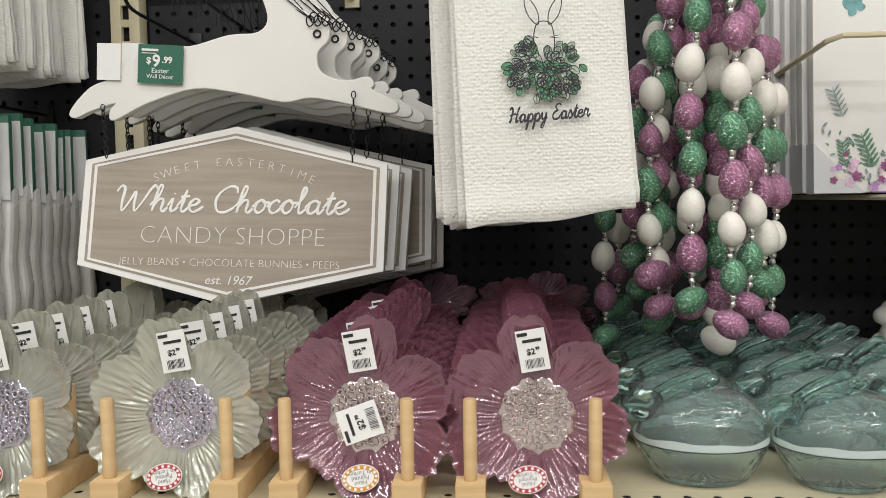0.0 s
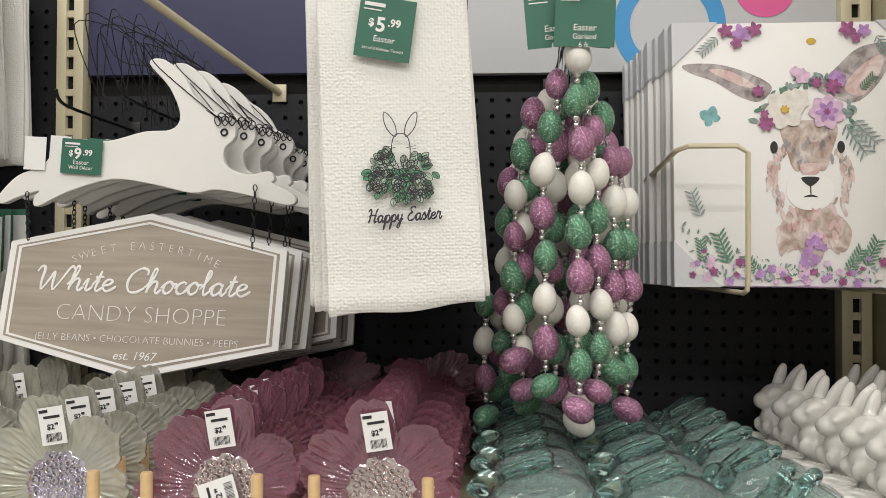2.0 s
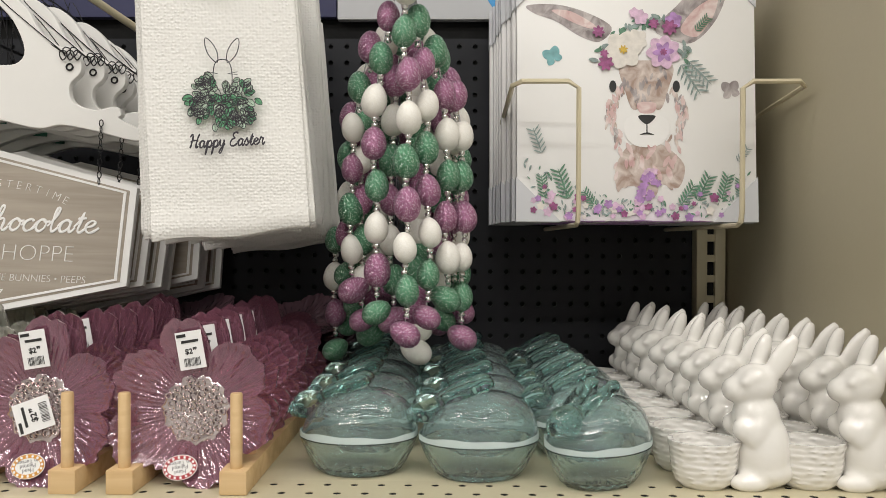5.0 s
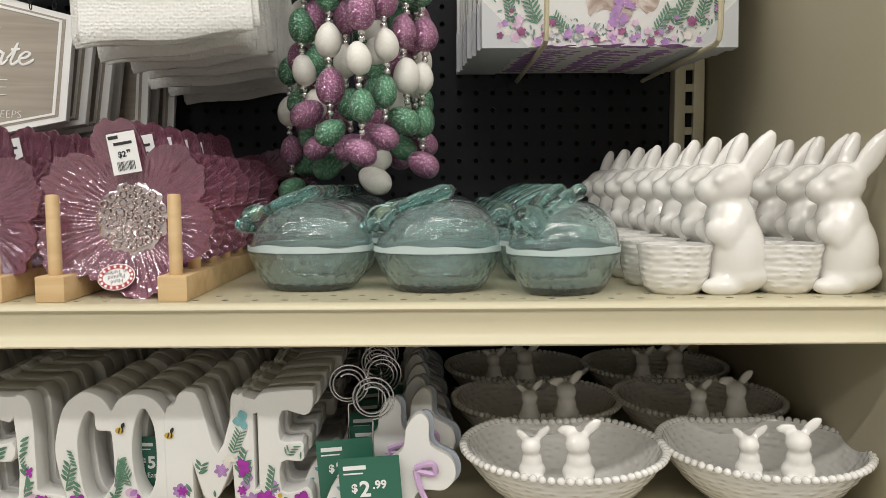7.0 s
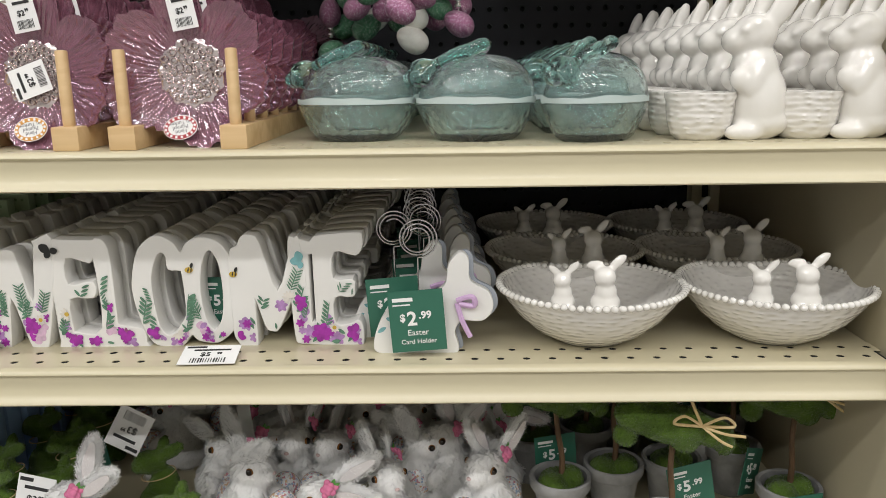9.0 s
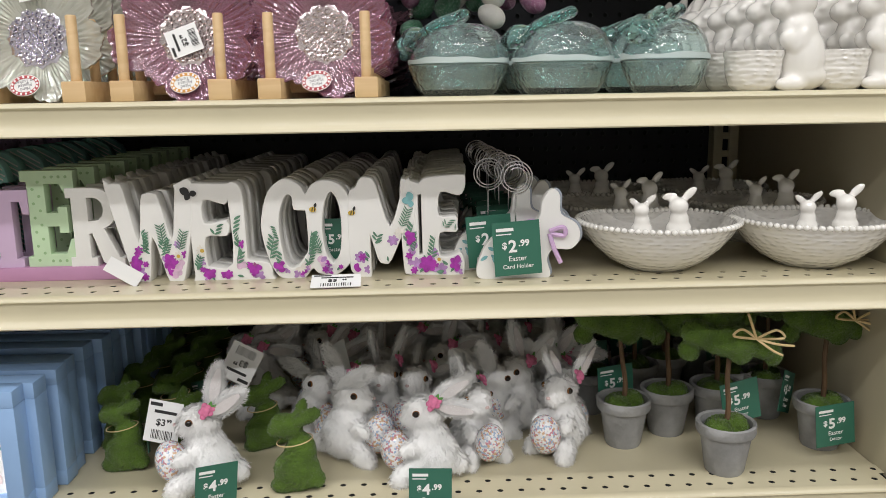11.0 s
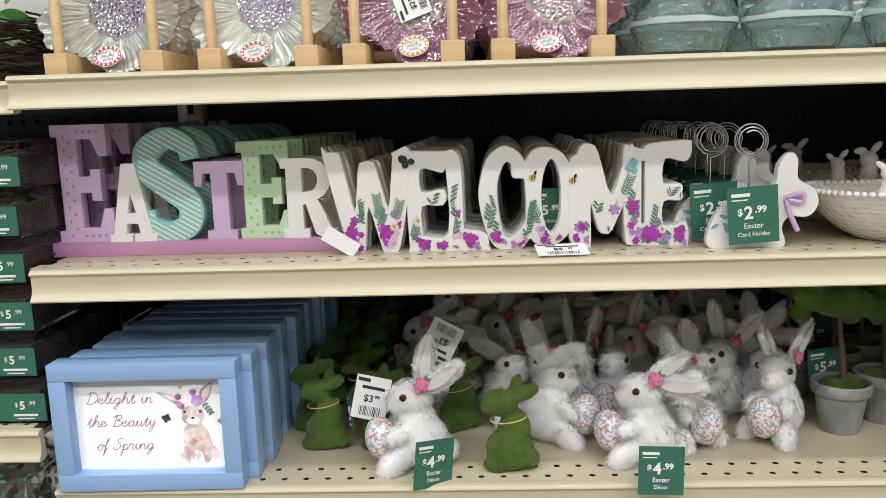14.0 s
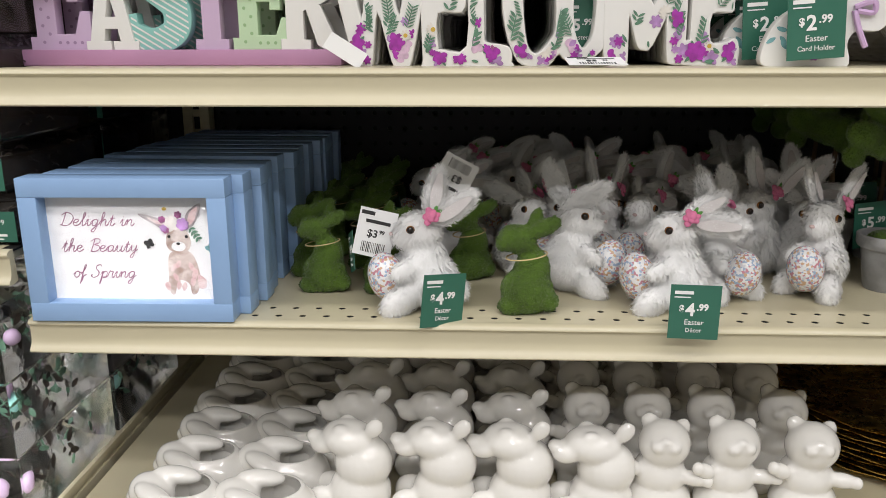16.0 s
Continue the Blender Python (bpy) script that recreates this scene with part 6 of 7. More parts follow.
# ---- lower shelf: fur, moss and their makers ----
def tufts(me, count, length, width, seed, droop=0.3):
    """Short tapered hairs standing on a skin, as one mesh."""
    rng = np.random.default_rng(seed)
    me.calc_loop_triangles()
    tri = np.array([t.vertices[:] for t in me.loop_triangles])
    co = np.array([v.co[:] for v in me.vertices])
    a, b, c = co[tri[:, 0]], co[tri[:, 1]], co[tri[:, 2]]
    nrm = np.cross(b - a, c - a)
    area = np.linalg.norm(nrm, axis=1)
    nrm = nrm / np.maximum(area, 1e-12)[:, None]
    pick = rng.choice(len(tri), count, p=area / area.sum())
    u, v = rng.random(count), rng.random(count)
    flip = u + v > 1
    u[flip], v[flip] = 1 - u[flip], 1 - v[flip]
    root = a[pick] + (b - a)[pick] * u[:, None] + (c - a)[pick] * v[:, None]
    up = nrm[pick]
    lie = rng.normal(0, 0.8, (count, 3)) + np.array([0, 0, -droop])
    lie -= up * (lie * up).sum(1)[:, None]
    lie /= np.linalg.norm(lie, axis=1)[:, None]
    way = lie + up * rng.uniform(0.15, 0.75, count)[:, None]
    way /= np.linalg.norm(way, axis=1)[:, None]
    side = np.cross(way, up)
    side /= np.linalg.norm(side, axis=1)[:, None]
    ln = length * rng.uniform(0.55, 1.25, count)[:, None]
    mid = root + way * ln * 0.55
    tip = root + way * ln + np.array([0, 0, -droop * 0.4]) * ln
    w = width * rng.uniform(0.6, 1.2, count)[:, None]
    base = root - nrm[pick] * length * 0.15
    verts = np.stack([base - side * w, base + side * w, mid + side * w * 0.7, tip, mid - side * w * 0.7], 1).reshape(-1, 3)
    k = np.arange(count) * 5
    faces = [tuple(f) for f in np.stack([k, k + 1, k + 2, k + 3, k + 4], 1)]
    out = bpy.data.meshes.new("tufts")
    out.from_pydata(verts.tolist(), [], faces)
    out.update()
    out.shade_smooth()
    return out


def moss_body(shape, seed, count=9000):
    bm = bmesh.new()
    for c, r, turn in shape:
        ellipsoid(bm, c, r, turn)
    skin = blob(bm, 0.003, 3)
    return skin, tufts(skin, count, 0.0026, 0.0007, seed, 0.05)


MOSS_RABBIT = moss_body((((0, 0, 0.022), (0.026, 0.020, 0.024), (0, 0, 0)), ((0.004, 0.002, 0.040), (0.018, 0.016, 0.026), (0, 8, 0)), ((-0.010, 0, 0.074), (0.019, 0.014, 0.014), (0, 12, 0)), ((-0.022, 0, 0.070), (0.010, 0.010, 0.009), (0, 0, 0)),
                         ((0.006, 0.005, 0.089), (0.007, 0.006, 0.017), (0, 15, 0)), ((0.016, -0.006, 0.088), (0.019, 0.006, 0.008), (0, -28, 0)), ((-0.014, -0.010, 0.008), (0.014, 0.008, 0.009), (0, 0, 0)), ((0.022, 0.0, 0.012), (0.010, 0.010, 0.010), (0, 0, 0))), 1)


def moss_rabbit(m, tag=False):
    ob = thing("moss_rabbit", "green flocked moss rabbit with a string round its neck", "figurine", "moss rabbits", m)
    part("moss_skin", MOSS_RABBIT[0], M["moss"], ob)
    tagged(part("moss", MOSS_RABBIT[1], M["moss"], ob), kind="stuff")
    bm = bmesh.new()
    tube(bm, [(-0.001 + 0.020 * math.cos(a), 0.018 * math.sin(a), 0.058 + 0.003 * math.cos(a)) for a in np.linspace(0, 2 * math.pi, 21)[:-1]], 0.0007, 5, True)
    part("string", bm, M["raffia"], ob)
    if tag:
        price_tag(ob, ("$3.99", "Easter", "D\u00e9cor"), 0.04, 0.045, pose(0.03, 0.008, 0.07, 0, -20, -60))
    return ob


moss_rabbit(pose(0.294, 0.111, SHELF_3, 0, 0, -14), True)
moss_rabbit(pose(0.524, 0.044, SHELF_3, 0, 0, -8) @ Matrix.Scale(1.08, 4))
random.seed(80)
for k in range(9):
    moss_rabbit(pose(0.272 + 0.055 * (k % 2) + random.uniform(-0.006, 0.006), 0.175 + 0.045 * k, SHELF_3, 0, 0, random.uniform(-40, 20)), k in (1, 3))
moss_rabbit(pose(0.364, 0.116, SHELF_3, 0, 0, 20))
moss_rabbit(pose(0.462, 0.165, SHELF_3, 0, 0, 12))


def plush_body():
    bm = bmesh.new()
    for c, r, turn in (((0, 0, 0.030), (0.030, 0.026, 0.030), (0, 0, 0)), ((-0.004, 0, 0.050), (0.022, 0.020, 0.026), (0, 0, 0)), ((-0.010, 0, 0.082), (0.024, 0.019, 0.019), (0, 12, 0)), ((-0.026, 0, 0.076), (0.012, 0.012, 0.011), (0, 0, 0)),
                       ((-0.030, -0.020, 0.014), (0.024, 0.012, 0.014), (0, -28, 24)), ((-0.026, 0.020, 0.014), (0.024, 0.012, 0.014), (0, -28, -24)), ((-0.022, -0.018, 0.046), (0.020, 0.009, 0.010), (0, -18, 20)), ((-0.022, 0.016, 0.046), (0.020, 0.009, 0.010), (0, -18, -20)), ((0.030, 0, 0.018), (0.012, 0.012, 0.012), (0, 0, 0))):
        ellipsoid(bm, c, r, turn)
    skin = blob(bm, 0.0035, 3)
    return skin, tufts(skin, 16000, 0.0064, 0.00026, 3, 0.5)


PLUSH = plush_body()


def plush_ear():
    bm = bmesh.new()
    ellipsoid(bm, (0, 0, 0.024), (0.0115, 0.0042, 0.030), (0, 0, 0), 16, 12)
    skin = blob(bm, 0.0018, 2)
    return skin, tufts(skin, 3600, 0.0052, 0.00026, 5, -0.6)


EAR = plush_ear()
ROSE = bmesh.new()
for k in range(9):
    a = k * 2.4
    r = 0.0012 + 0.0006 * k
    ellipsoid(ROSE, (r * math.cos(a), -0.0015 * (9 - k) / 3, r * math.sin(a)), (0.0034, 0.0016, 0.0030), (0, -math.degrees(a), 0), 8, 6)
bmesh.ops.scale(ROSE, vec=(1.2, 1.2, 1.2), verts=ROSE.verts)
ROSE = mesh_of(ROSE, "fabric_rose", 80)


def plush_rabbit(m, ears=((14, 8), (52, -6)), tag=None, label=None):
    ob = thing("plush_rabbit", "fluffy white plush rabbit hugging a speckled egg, pink rose at ear", "plush toy", "white plush rabbits", m)
    part("plush_skin", PLUSH[0], M["fur"], ob)
    tagged(part("fur", PLUSH[1], M["fur"], ob), kind="stuff")
    for k, (lean, yaw) in enumerate(ears):
        ear = part("ear", EAR[0], M["fur"], ob, at=pose(0.002 + 0.004 * k, 0.010 - 0.020 * k, 0.093, -10 + 20 * k, lean, yaw))
        tagged(part("ear_fur", EAR[1], M["fur"], ear), kind="stuff")
        part("ear_lining", cutout([smooth_loop([(0, 0.004), (0.006, 0.02), (0.0035, 0.042), (0, 0.047), (-0.0035, 0.042), (-0.006, 0.02)], 4)], 0.0008), M["furear"], ear, "pale grey ear lining", pose(0, -0.0062, 0))
    for s in (-1, 1):
        e = part("eye", ellipsoid(bmesh.new(), (-0.019, s * 0.0195, 0.087), (0.0036, 0.0026, 0.0036), (0, 0, 0), 14, 10), M["eyeblack"], ob, "glossy dark eye")
        part("eye_ring", ellipsoid(bmesh.new(), (-0.019, s * 0.0180, 0.087), (0.0044, 0.0022, 0.0042), (0, 0, 0), 14, 10), M["eyebrown"], e)
    part("nose", ellipsoid(bmesh.new(), (-0.0385, 0, 0.079), (0.002, 0.003, 0.002), (0, 0, 0), 10, 8), M["blush"], ob)
    part("egg", ellipsoid(bmesh.new(), (-0.044, 0.0, 0.034), (0.019, 0.019, 0.026), (0, -14, 0), 28, 18), M["sequin"], ob, "white egg speckled with tiny flowers and glitter")
    part("fabric_rose", ROSE, M["rose"], ob, "pink fabric rose", pose(0.001, -0.018, 0.100, -30, 0, 0))
    bm = merged([(cutout([petal_loop(0, 0, 0.010, a, 0.4)], 0.0006), Matrix()) for a in (0.5, 1.2)])
    part("rose_leaf", bm, M["fleaf"], ob, at=pose(0.004, -0.018, 0.102))
    if tag:
        price_tag(ob, ("$4.99", "Easter", "D\u00e9cor"), 0.047, 0.053, tag)
    if label:
        barcode_label(ob, "$3.99", 0.040, 0.050, label)
    return ob


plush_rabbit(pose(0.419, 0.056, SHELF_3, 0, 0, 6) @ Matrix.Scale(1.05, 4), tag=pose(0.014, -0.050, 0.050, 0, 6, 26), label=pose(-0.055, 0.02, 0.075, -8, 12, -8))
plush_rabbit(pose(0.690, 0.063, SHELF_3, 0, 0, -2) @ Matrix.Scale(1.04, 4), ((64, 8), (88, -12)), tag=pose(-0.002, -0.078, 0.049, -2, 1, 0))
plush_rabbit(pose(0.576, 0.127, SHELF_3, 0, 0, 165) @ Matrix.Scale(1.06, 4), ((-58, 8), (30, -6)))
plush_rabbit(pose(0.740, 0.120, SHELF_3, 0, 0, 120), ((10, 8), (60, -6)))
plush_rabbit(pose(0.866, 0.132, SHELF_3, 0, 0, 48) @ Matrix.Scale(1.05, 4), ((-30, 8), (30, -6)))
for x, y, turn in ((0.820, 0.203, 20), (0.626, 0.205, 80), (0.870, 0.245, -20)):
    plush_rabbit(pose(x, y, SHELF_3, 0, 0, turn) @ Matrix.Scale(1.05, 4), ((-10, 8), (35, -6)))
random.seed(81)
for j in range(5):
    for k in range(6):
        x, y = 0.433 + 0.083 * k + random.uniform(-0.02, 0.02) + (0.03 if j % 2 else 0), 0.20 + 0.075 * j + random.uniform(-0.012, 0.012)
        if x > 0.89 or (j == 0 and k == 0):
            continue
        plush_rabbit(pose(x, y, SHELF_3 + 0.004 * j, random.uniform(-8, 8), random.uniform(-8, 8), random.choice((0, 30, 80, 120, 170, -20)) + random.uniform(-20, 20)), ((random.uniform(30, 95), 8), (random.uniform(60, 115), -6)), label=pose(-0.03, -0.02, 0.12, 0, 35, 0) if (j, k) == (0, 1) else None)
loose = thing("hang_label", "white bar code label sticking up among the plush rabbits", "label", at=pose(0.443, 0.138, SHELF_3 + 0.128, -10, 28, 0))
barcode_label(loose, "$3.99", 0.042, 0.050, pose(0, 0, 0, 0, 180, 0))


# ---- lower shelf: moss topiaries in cement pots ----
POT = lathe(bmesh.new(), [(0.0003, 0.0), (0.0225, 0.0), (0.0240, 0.003), (0.0310, 0.050), (0.0345, 0.0505), (0.0362, 0.0540), (0.0364, 0.0640), (0.0345, 0.0655), (0.0312, 0.0640), (0.0305, 0.052), (0.0003, 0.052)], 40, lambda a, i: 1 + 0.008 * math.sin(3 * a + i))
bmesh.ops.recalc_face_normals(POT, faces=POT.faces)
POT = mesh_of(POT, "pot", 50)
MOUND = moss_body((((-0.012, -0.006, 0.056), (0.017, 0.018, 0.015), (0, 0, 0)), ((0.013, 0.004, 0.056), (0.016, 0.020, 0.016), (0, 0, 0)), ((0.0, 0.012, 0.055), (0.022, 0.014, 0.012), (0, 0, 0))), 7, 5000)
CROWN = moss_body((((0, 0, 0), (0.046, 0.020, 0.021), (0, 8, 0)), ((-0.040, 0, 0.010), (0.024, 0.016, 0.017), (0, 20, 0)), ((-0.050, 0.004, -0.014), (0.014, 0.009, 0.012), (0, 40, 0)), ((0.042, 0, -0.010), (0.020, 0.015, 0.015), (0, 0, 0)), ((0.054, 0, -0.022), (0.010, 0.010, 0.013), (0, 20, 0)), ((-0.022, 0.006, 0.032), (0.026, 0.007, 0.009), (0, 30, 0)), ((0.010, -0.008, -0.016), (0.014, 0.009, 0.012), (0, 0, 0))), 9, 11000)


def topiary(m, height=0.155, bow=False, tag=None, lean=0):
    ob = thing("topiary", "green moss rabbit topiary on a twig stem in a grey pot", "topiary", "moss topiaries", m)
    part("pot", POT, M["concrete"], ob, "grey weathered cement pot")
    md = part("moss_mound", MOUND[0], M["moss"], ob)
    tagged(part("moss", MOUND[1], M["moss"], md), kind="stuff")
    bm = bmesh.new()
    tube(bm, smooth_loop([(0, 0, 0.055), (0.002, 0.001, 0.085), (-0.002 + lean * 0.3, -0.001, 0.12), (lean, 0, height)], 5, False), 0.0034, 8, False, lambda t: 1.1 - 0.25 * t)
    part("stem", bm, M["bark"], ob, "brown twig stem")
    cr = part("moss_crown", CROWN[0], M["moss"], ob, "rabbit shaped moss crown", pose(lean, 0, height + 0.014))
    tagged(part("moss", CROWN[1], M["moss"], cr), kind="stuff")
    if bow:
        bm = bmesh.new()
        for pts in (((0, 0, 0), (0.02, -0.006, 0.012), (0.03, -0.006, 0.002), (0, 0, 0)), ((0, 0, 0), (-0.02, -0.006, 0.014), (-0.03, -0.006, 0.006), (0, 0, 0)), ((0, 0, 0), (0.016, -0.008, -0.012), (0.028, -0.01, -0.018)), ((0, 0, 0), (-0.01, -0.008, 0.02), (-0.016, -0.01, 0.034)), ((0, 0, 0), (0.02, -0.01, -0.004), (0.04, -0.012, -0.006))):
            tube(bm, smooth_loop(pts, 5, False), 0.0016, 6)
        part("raffia_bow", bm, M["raffia"], ob, "straw raffia bow", pose(lean + 0.022, -0.022, height + 0.022))
    if tag is not None:
        price_tag(ob, ("$5.99", "Easter", "D\u00e9cor"), 0.052, 0.056, tag)
    return ob


random.seed(82)
topiary(pose(0.948, 0.144, SHELF_3, 0, 0, 10), tag=pose(0.005, 0.042, 0.095, 0, -4, 0), lean=-0.008)
topiary(pose(1.017, 0.177, SHELF_3, 0, 0, -15))
topiary(pose(1.054, 0.058, SHELF_3, 0, 0, 0), bow=True, tag=pose(0.03, 0.042, 0.10, 0, -10, 8))
topiary(pose(1.091, 0.190, SHELF_3, 0, 0, 25))
topiary(pose(1.133, 0.252, SHELF_3, 0, 0, 60))
topiary(pose(1.207, 0.121, SHELF_3, 0, 0, 5), bow=True, tag=pose(-0.012, -0.045, 0.075, 0, -6, 0))
topiary(pose(1.176, 0.226, SHELF_3, 0, 0, 40), tag=pose(-0.03, -0.05, 0.085, 0, 22, 8))
for x, y in ((0.925, 0.26), (1.00, 0.285), (1.055, 0.32), (0.945, 0.37), (1.125, 0.37), (1.205, 0.34), (1.03, 0.42), (1.18, 0.46), (0.955, 0.48), (1.09, 0.49)):
    topiary(pose(x, y, SHELF_3, 0, 0, random.uniform(-40, 40)), random.uniform(0.15, 0.165), tag=pose(0.0, -0.045, 0.085, 0, random.uniform(-15, 15), 0) if random.random() < 0.4 else None)


# ---- lower shelf: blue picture frames ----
def picture_frame(front):
    w, h, d, b = 0.211, 0.150, 0.030, 0.0195
    ob = thing("picture_frame", "pale blue painted wooden box frame standing on the shelf", "picture frame", "blue picture frames")
    part("frame_bar", boxm(0, w, 0, d, 0, b, 0.0008), M["blueframe"], ob)
    part("frame_bar", boxm(0, w, 0, d, h - b, h, 0.0008), M["blueframe"], ob)
    part("frame_bar", boxm(0, b, 0.0002, d, b, h - b, 0.0006), M["blueframe"], ob)
    part("frame_bar", boxm(w - b, w, 0.0002, d, b, h - b, 0.0006), M["blueframe"], ob)
    pic = part("picture", boxm(b - 0.001, w - b + 0.001, 0.018, 0.022, b - 0.001, h - b + 0.001), M["card"], ob, "white printed card with a rabbit and a greeting")
    if front:
        y = 0.0176
        bits = [(handwriting(t, wd, 0.0068, 0.00055, 0.3), pose(x, y, z)) for t, wd, x, z in (("Delight in", 0.077, 0.070, 0.098), ("the Beauty", 0.079, 0.070, 0.0705), ("of Spring", 0.066, 0.072, 0.0425))]
        part("lettering", merged(bits), M["plum"], pic, "plum script lettering")
        P = lambda name, loops, mat, k: part(name, merged([(cutout([lo], 0.0002), pose(0, -0.000012 * i, 0)) for i, lo in enumerate(loops)]), M[mat], pic, at=pose(0.154, y - 0.0003 * k, 0.024))
        P("rabbit_body", [smooth_loop([(-0.009, 0.046), (0.010, 0.047), (0.017, 0.036), (0.020, 0.018), (0.016, 0.003), (0.010, 0.001), (0.008, 0.012), (0.0, 0.016), (-0.005, 0.012), (-0.008, 0.001), (-0.013, 0.003), (-0.013, 0.028)], 5)], "taupe", 0)
        P("haunch", [smooth_loop([(0.018, 0.022), (0.026, 0.016), (0.025, 0.008), (0.018, 0.008)], 4), smooth_loop([(-0.013, 0.014), (-0.018, 0.012), (-0.016, 0.005), (-0.012, 0.006)], 4)], "blush", 0.4)
        P("chest_wash", [petal_loop(0.003 + 0.011 * math.cos(2.4 * k), 0.026 + 0.012 * math.sin(2.4 * k), 0.010, -1.57 + 0.5 * math.sin(5 * k), 0.5) for k in range(9)], "blush", 0.6)
        P("rabbit_face", [smooth_loop([(-0.009, 0.069), (0, 0.072), (0.009, 0.069), (0.013, 0.058), (0.010, 0.049), (0, 0.046), (-0.010, 0.049), (-0.013, 0.058)], 5)], "taupe", 1)
        P("rabbit_ear", [smooth_loop([(-0.008, 0.074), (-0.018, 0.082), (-0.039, 0.087), (-0.034, 0.082), (-0.024, 0.076), (-0.014, 0.070)], 5), smooth_loop([(0.008, 0.074), (0.011, 0.088), (0.025, 0.098), (0.023, 0.086), (0.016, 0.074)], 5)], "greywash", 1.5)
        P("ear_lining", [smooth_loop([(-0.012, 0.075), (-0.020, 0.080), (-0.030, 0.083), (-0.022, 0.077)], 5), smooth_loop([(0.011, 0.077), (0.014, 0.088), (0.022, 0.094), (0.020, 0.084), (0.015, 0.076)], 5)], "blush", 1.8)
        P("muzzle", [circle(0, 0.0525, 0.0075, 16, 0.0052)], "card", 2)
        P("eye", [circle(-0.009, 0.063, 0.0017, 10), circle(0.009, 0.063, 0.0017, 10), circle(0, 0.0555, 0.0022, 10, 0.0014)], "ink", 3)
        P("flower", printed_flower(-0.006, 0.077, 0.009, 6), "creamp", 3)
        P("flower", printed_flower(-0.015, 0.081, 0.004, 6) + printed_flower(0.002, 0.086, 0.004, 6) + printed_flower(-0.012, 0.070, 0.004, 6), "mulberry", 3.5)
        P("flower", printed_flower(0.006, 0.076, 0.007, 6) + printed_flower(-0.014, 0.072, 0.004), "lilac", 4)
        P("leaf", sprig(0.014, 0.072, 0.016, -1.0, 4), "leafp", 2)
        P("butterfly", butterfly(-0.030, 0.054, 0.007), "ink", 1)
        P("butterfly", butterfly(0.034, 0.050, 0.007, 0.7), "tealp", 1)
        P("bee", [circle(-0.012, 0.092, 0.0025, 10, 0.0018)], "yellowp", 1)
        part("glass_pane", boxm(b - 0.0005, w - b + 0.0005, 0.0150, 0.0160, b - 0.0005, h - b + 0.0005), M["clear"], ob, "clear front pane").visible_shadow = False
    return ob


pf = picture_frame(True)
pf.matrix_basis = pose(0.009, -0.006, SHELF_3 + 0.0005, 0, 0, 1)
pb = picture_frame(False)
pb.matrix_basis = pose(0.020, 0.028, SHELF_3 + 0.0005, 0, 0, -1)
y = 0.032
random.seed(83)
for k in range(10):
    y += random.choice((0.036, 0.038, 0.055))
    if y > 0.50:
        break
    copy_thing(pb, pose(0.022 + 0.003 * k + random.uniform(-0.008, 0.006), y, SHELF_3 + 0.0005, 0, 0, random.uniform(-2, 2)))


# ---- base deck: glazed ceramics ----
LOP = bmesh.new()
for c, r, turn in (((-0.042, 0, 0.042), (0.027, 0.024, 0.021), (0, 20, 0)), ((-0.062, 0, 0.034), (0.013, 0.013, 0.011), (0, 0, 0)), ((-0.022, -0.022, 0.050), (0.031, 0.0135, 0.0095), (0, 16, -14)), ((-0.020, 0.019, 0.056), (0.028, 0.013, 0.0095), (0, 10, 16)), ((-0.034, -0.014, 0.008), (0.016, 0.010, 0.008), (0, 0, 0)), ((0.048, 0, 0.022), (0.010, 0.010, 0.010), (0, 0, 0))):
    ellipsoid(LOP, c, r, turn)
LOP = blob(LOP, 0.0026, 4)
LOP_BODY = mesh_of(shell([(0.030, 0.0), (0.040, 0.007), (0.0455, 0.020), (0.0455, 0.034), (0.041, 0.046), (0.0345, 0.053), (0.0325, 0.056), (0.0315, 0.0575)], 0.0035, 1.06, 0.90, 48), "planter_body", 60)
bm = bmesh.new()
for c, r, turn in (((0.006, 0, 0.034), (0.036, 0.034, 0.038), (0, 0, 0)), ((0.011, 0, 0.072), (0.033, 0.030, 0.032), (0, 0, 0)), ((-0.004, 0, 0.099), (0.033, 0.026, 0.021), (0, 8, 0)), ((-0.032, 0, 0.093), (0.019, 0.018, 0.013), (0, -14, 0)), ((-0.047, 0, 0.099), (0.008, 0.010, 0.007), (0, 0, 0)), ((-0.010, -0.013, 0.114), (0.010, 0.007, 0.007), (0, 0, 0)), ((-0.010, 0.013, 0.114), (0.010, 0.007, 0.007), (0, 0, 0)),
                   ((0.027, -0.011, 0.119), (0.010, 0.0065, 0.013), (0, 36, 0)), ((-0.034, -0.015, 0.026), (0.019, 0.013, 0.019), (0, 20, 0)), ((-0.034, 0.017, 0.026), (0.019, 0.013, 0.019), (0, 20, 0))):
    ellipsoid(bm, c, r, turn)
SEATED = blob(bm, 0.0026, 4)
bm = bmesh.new()
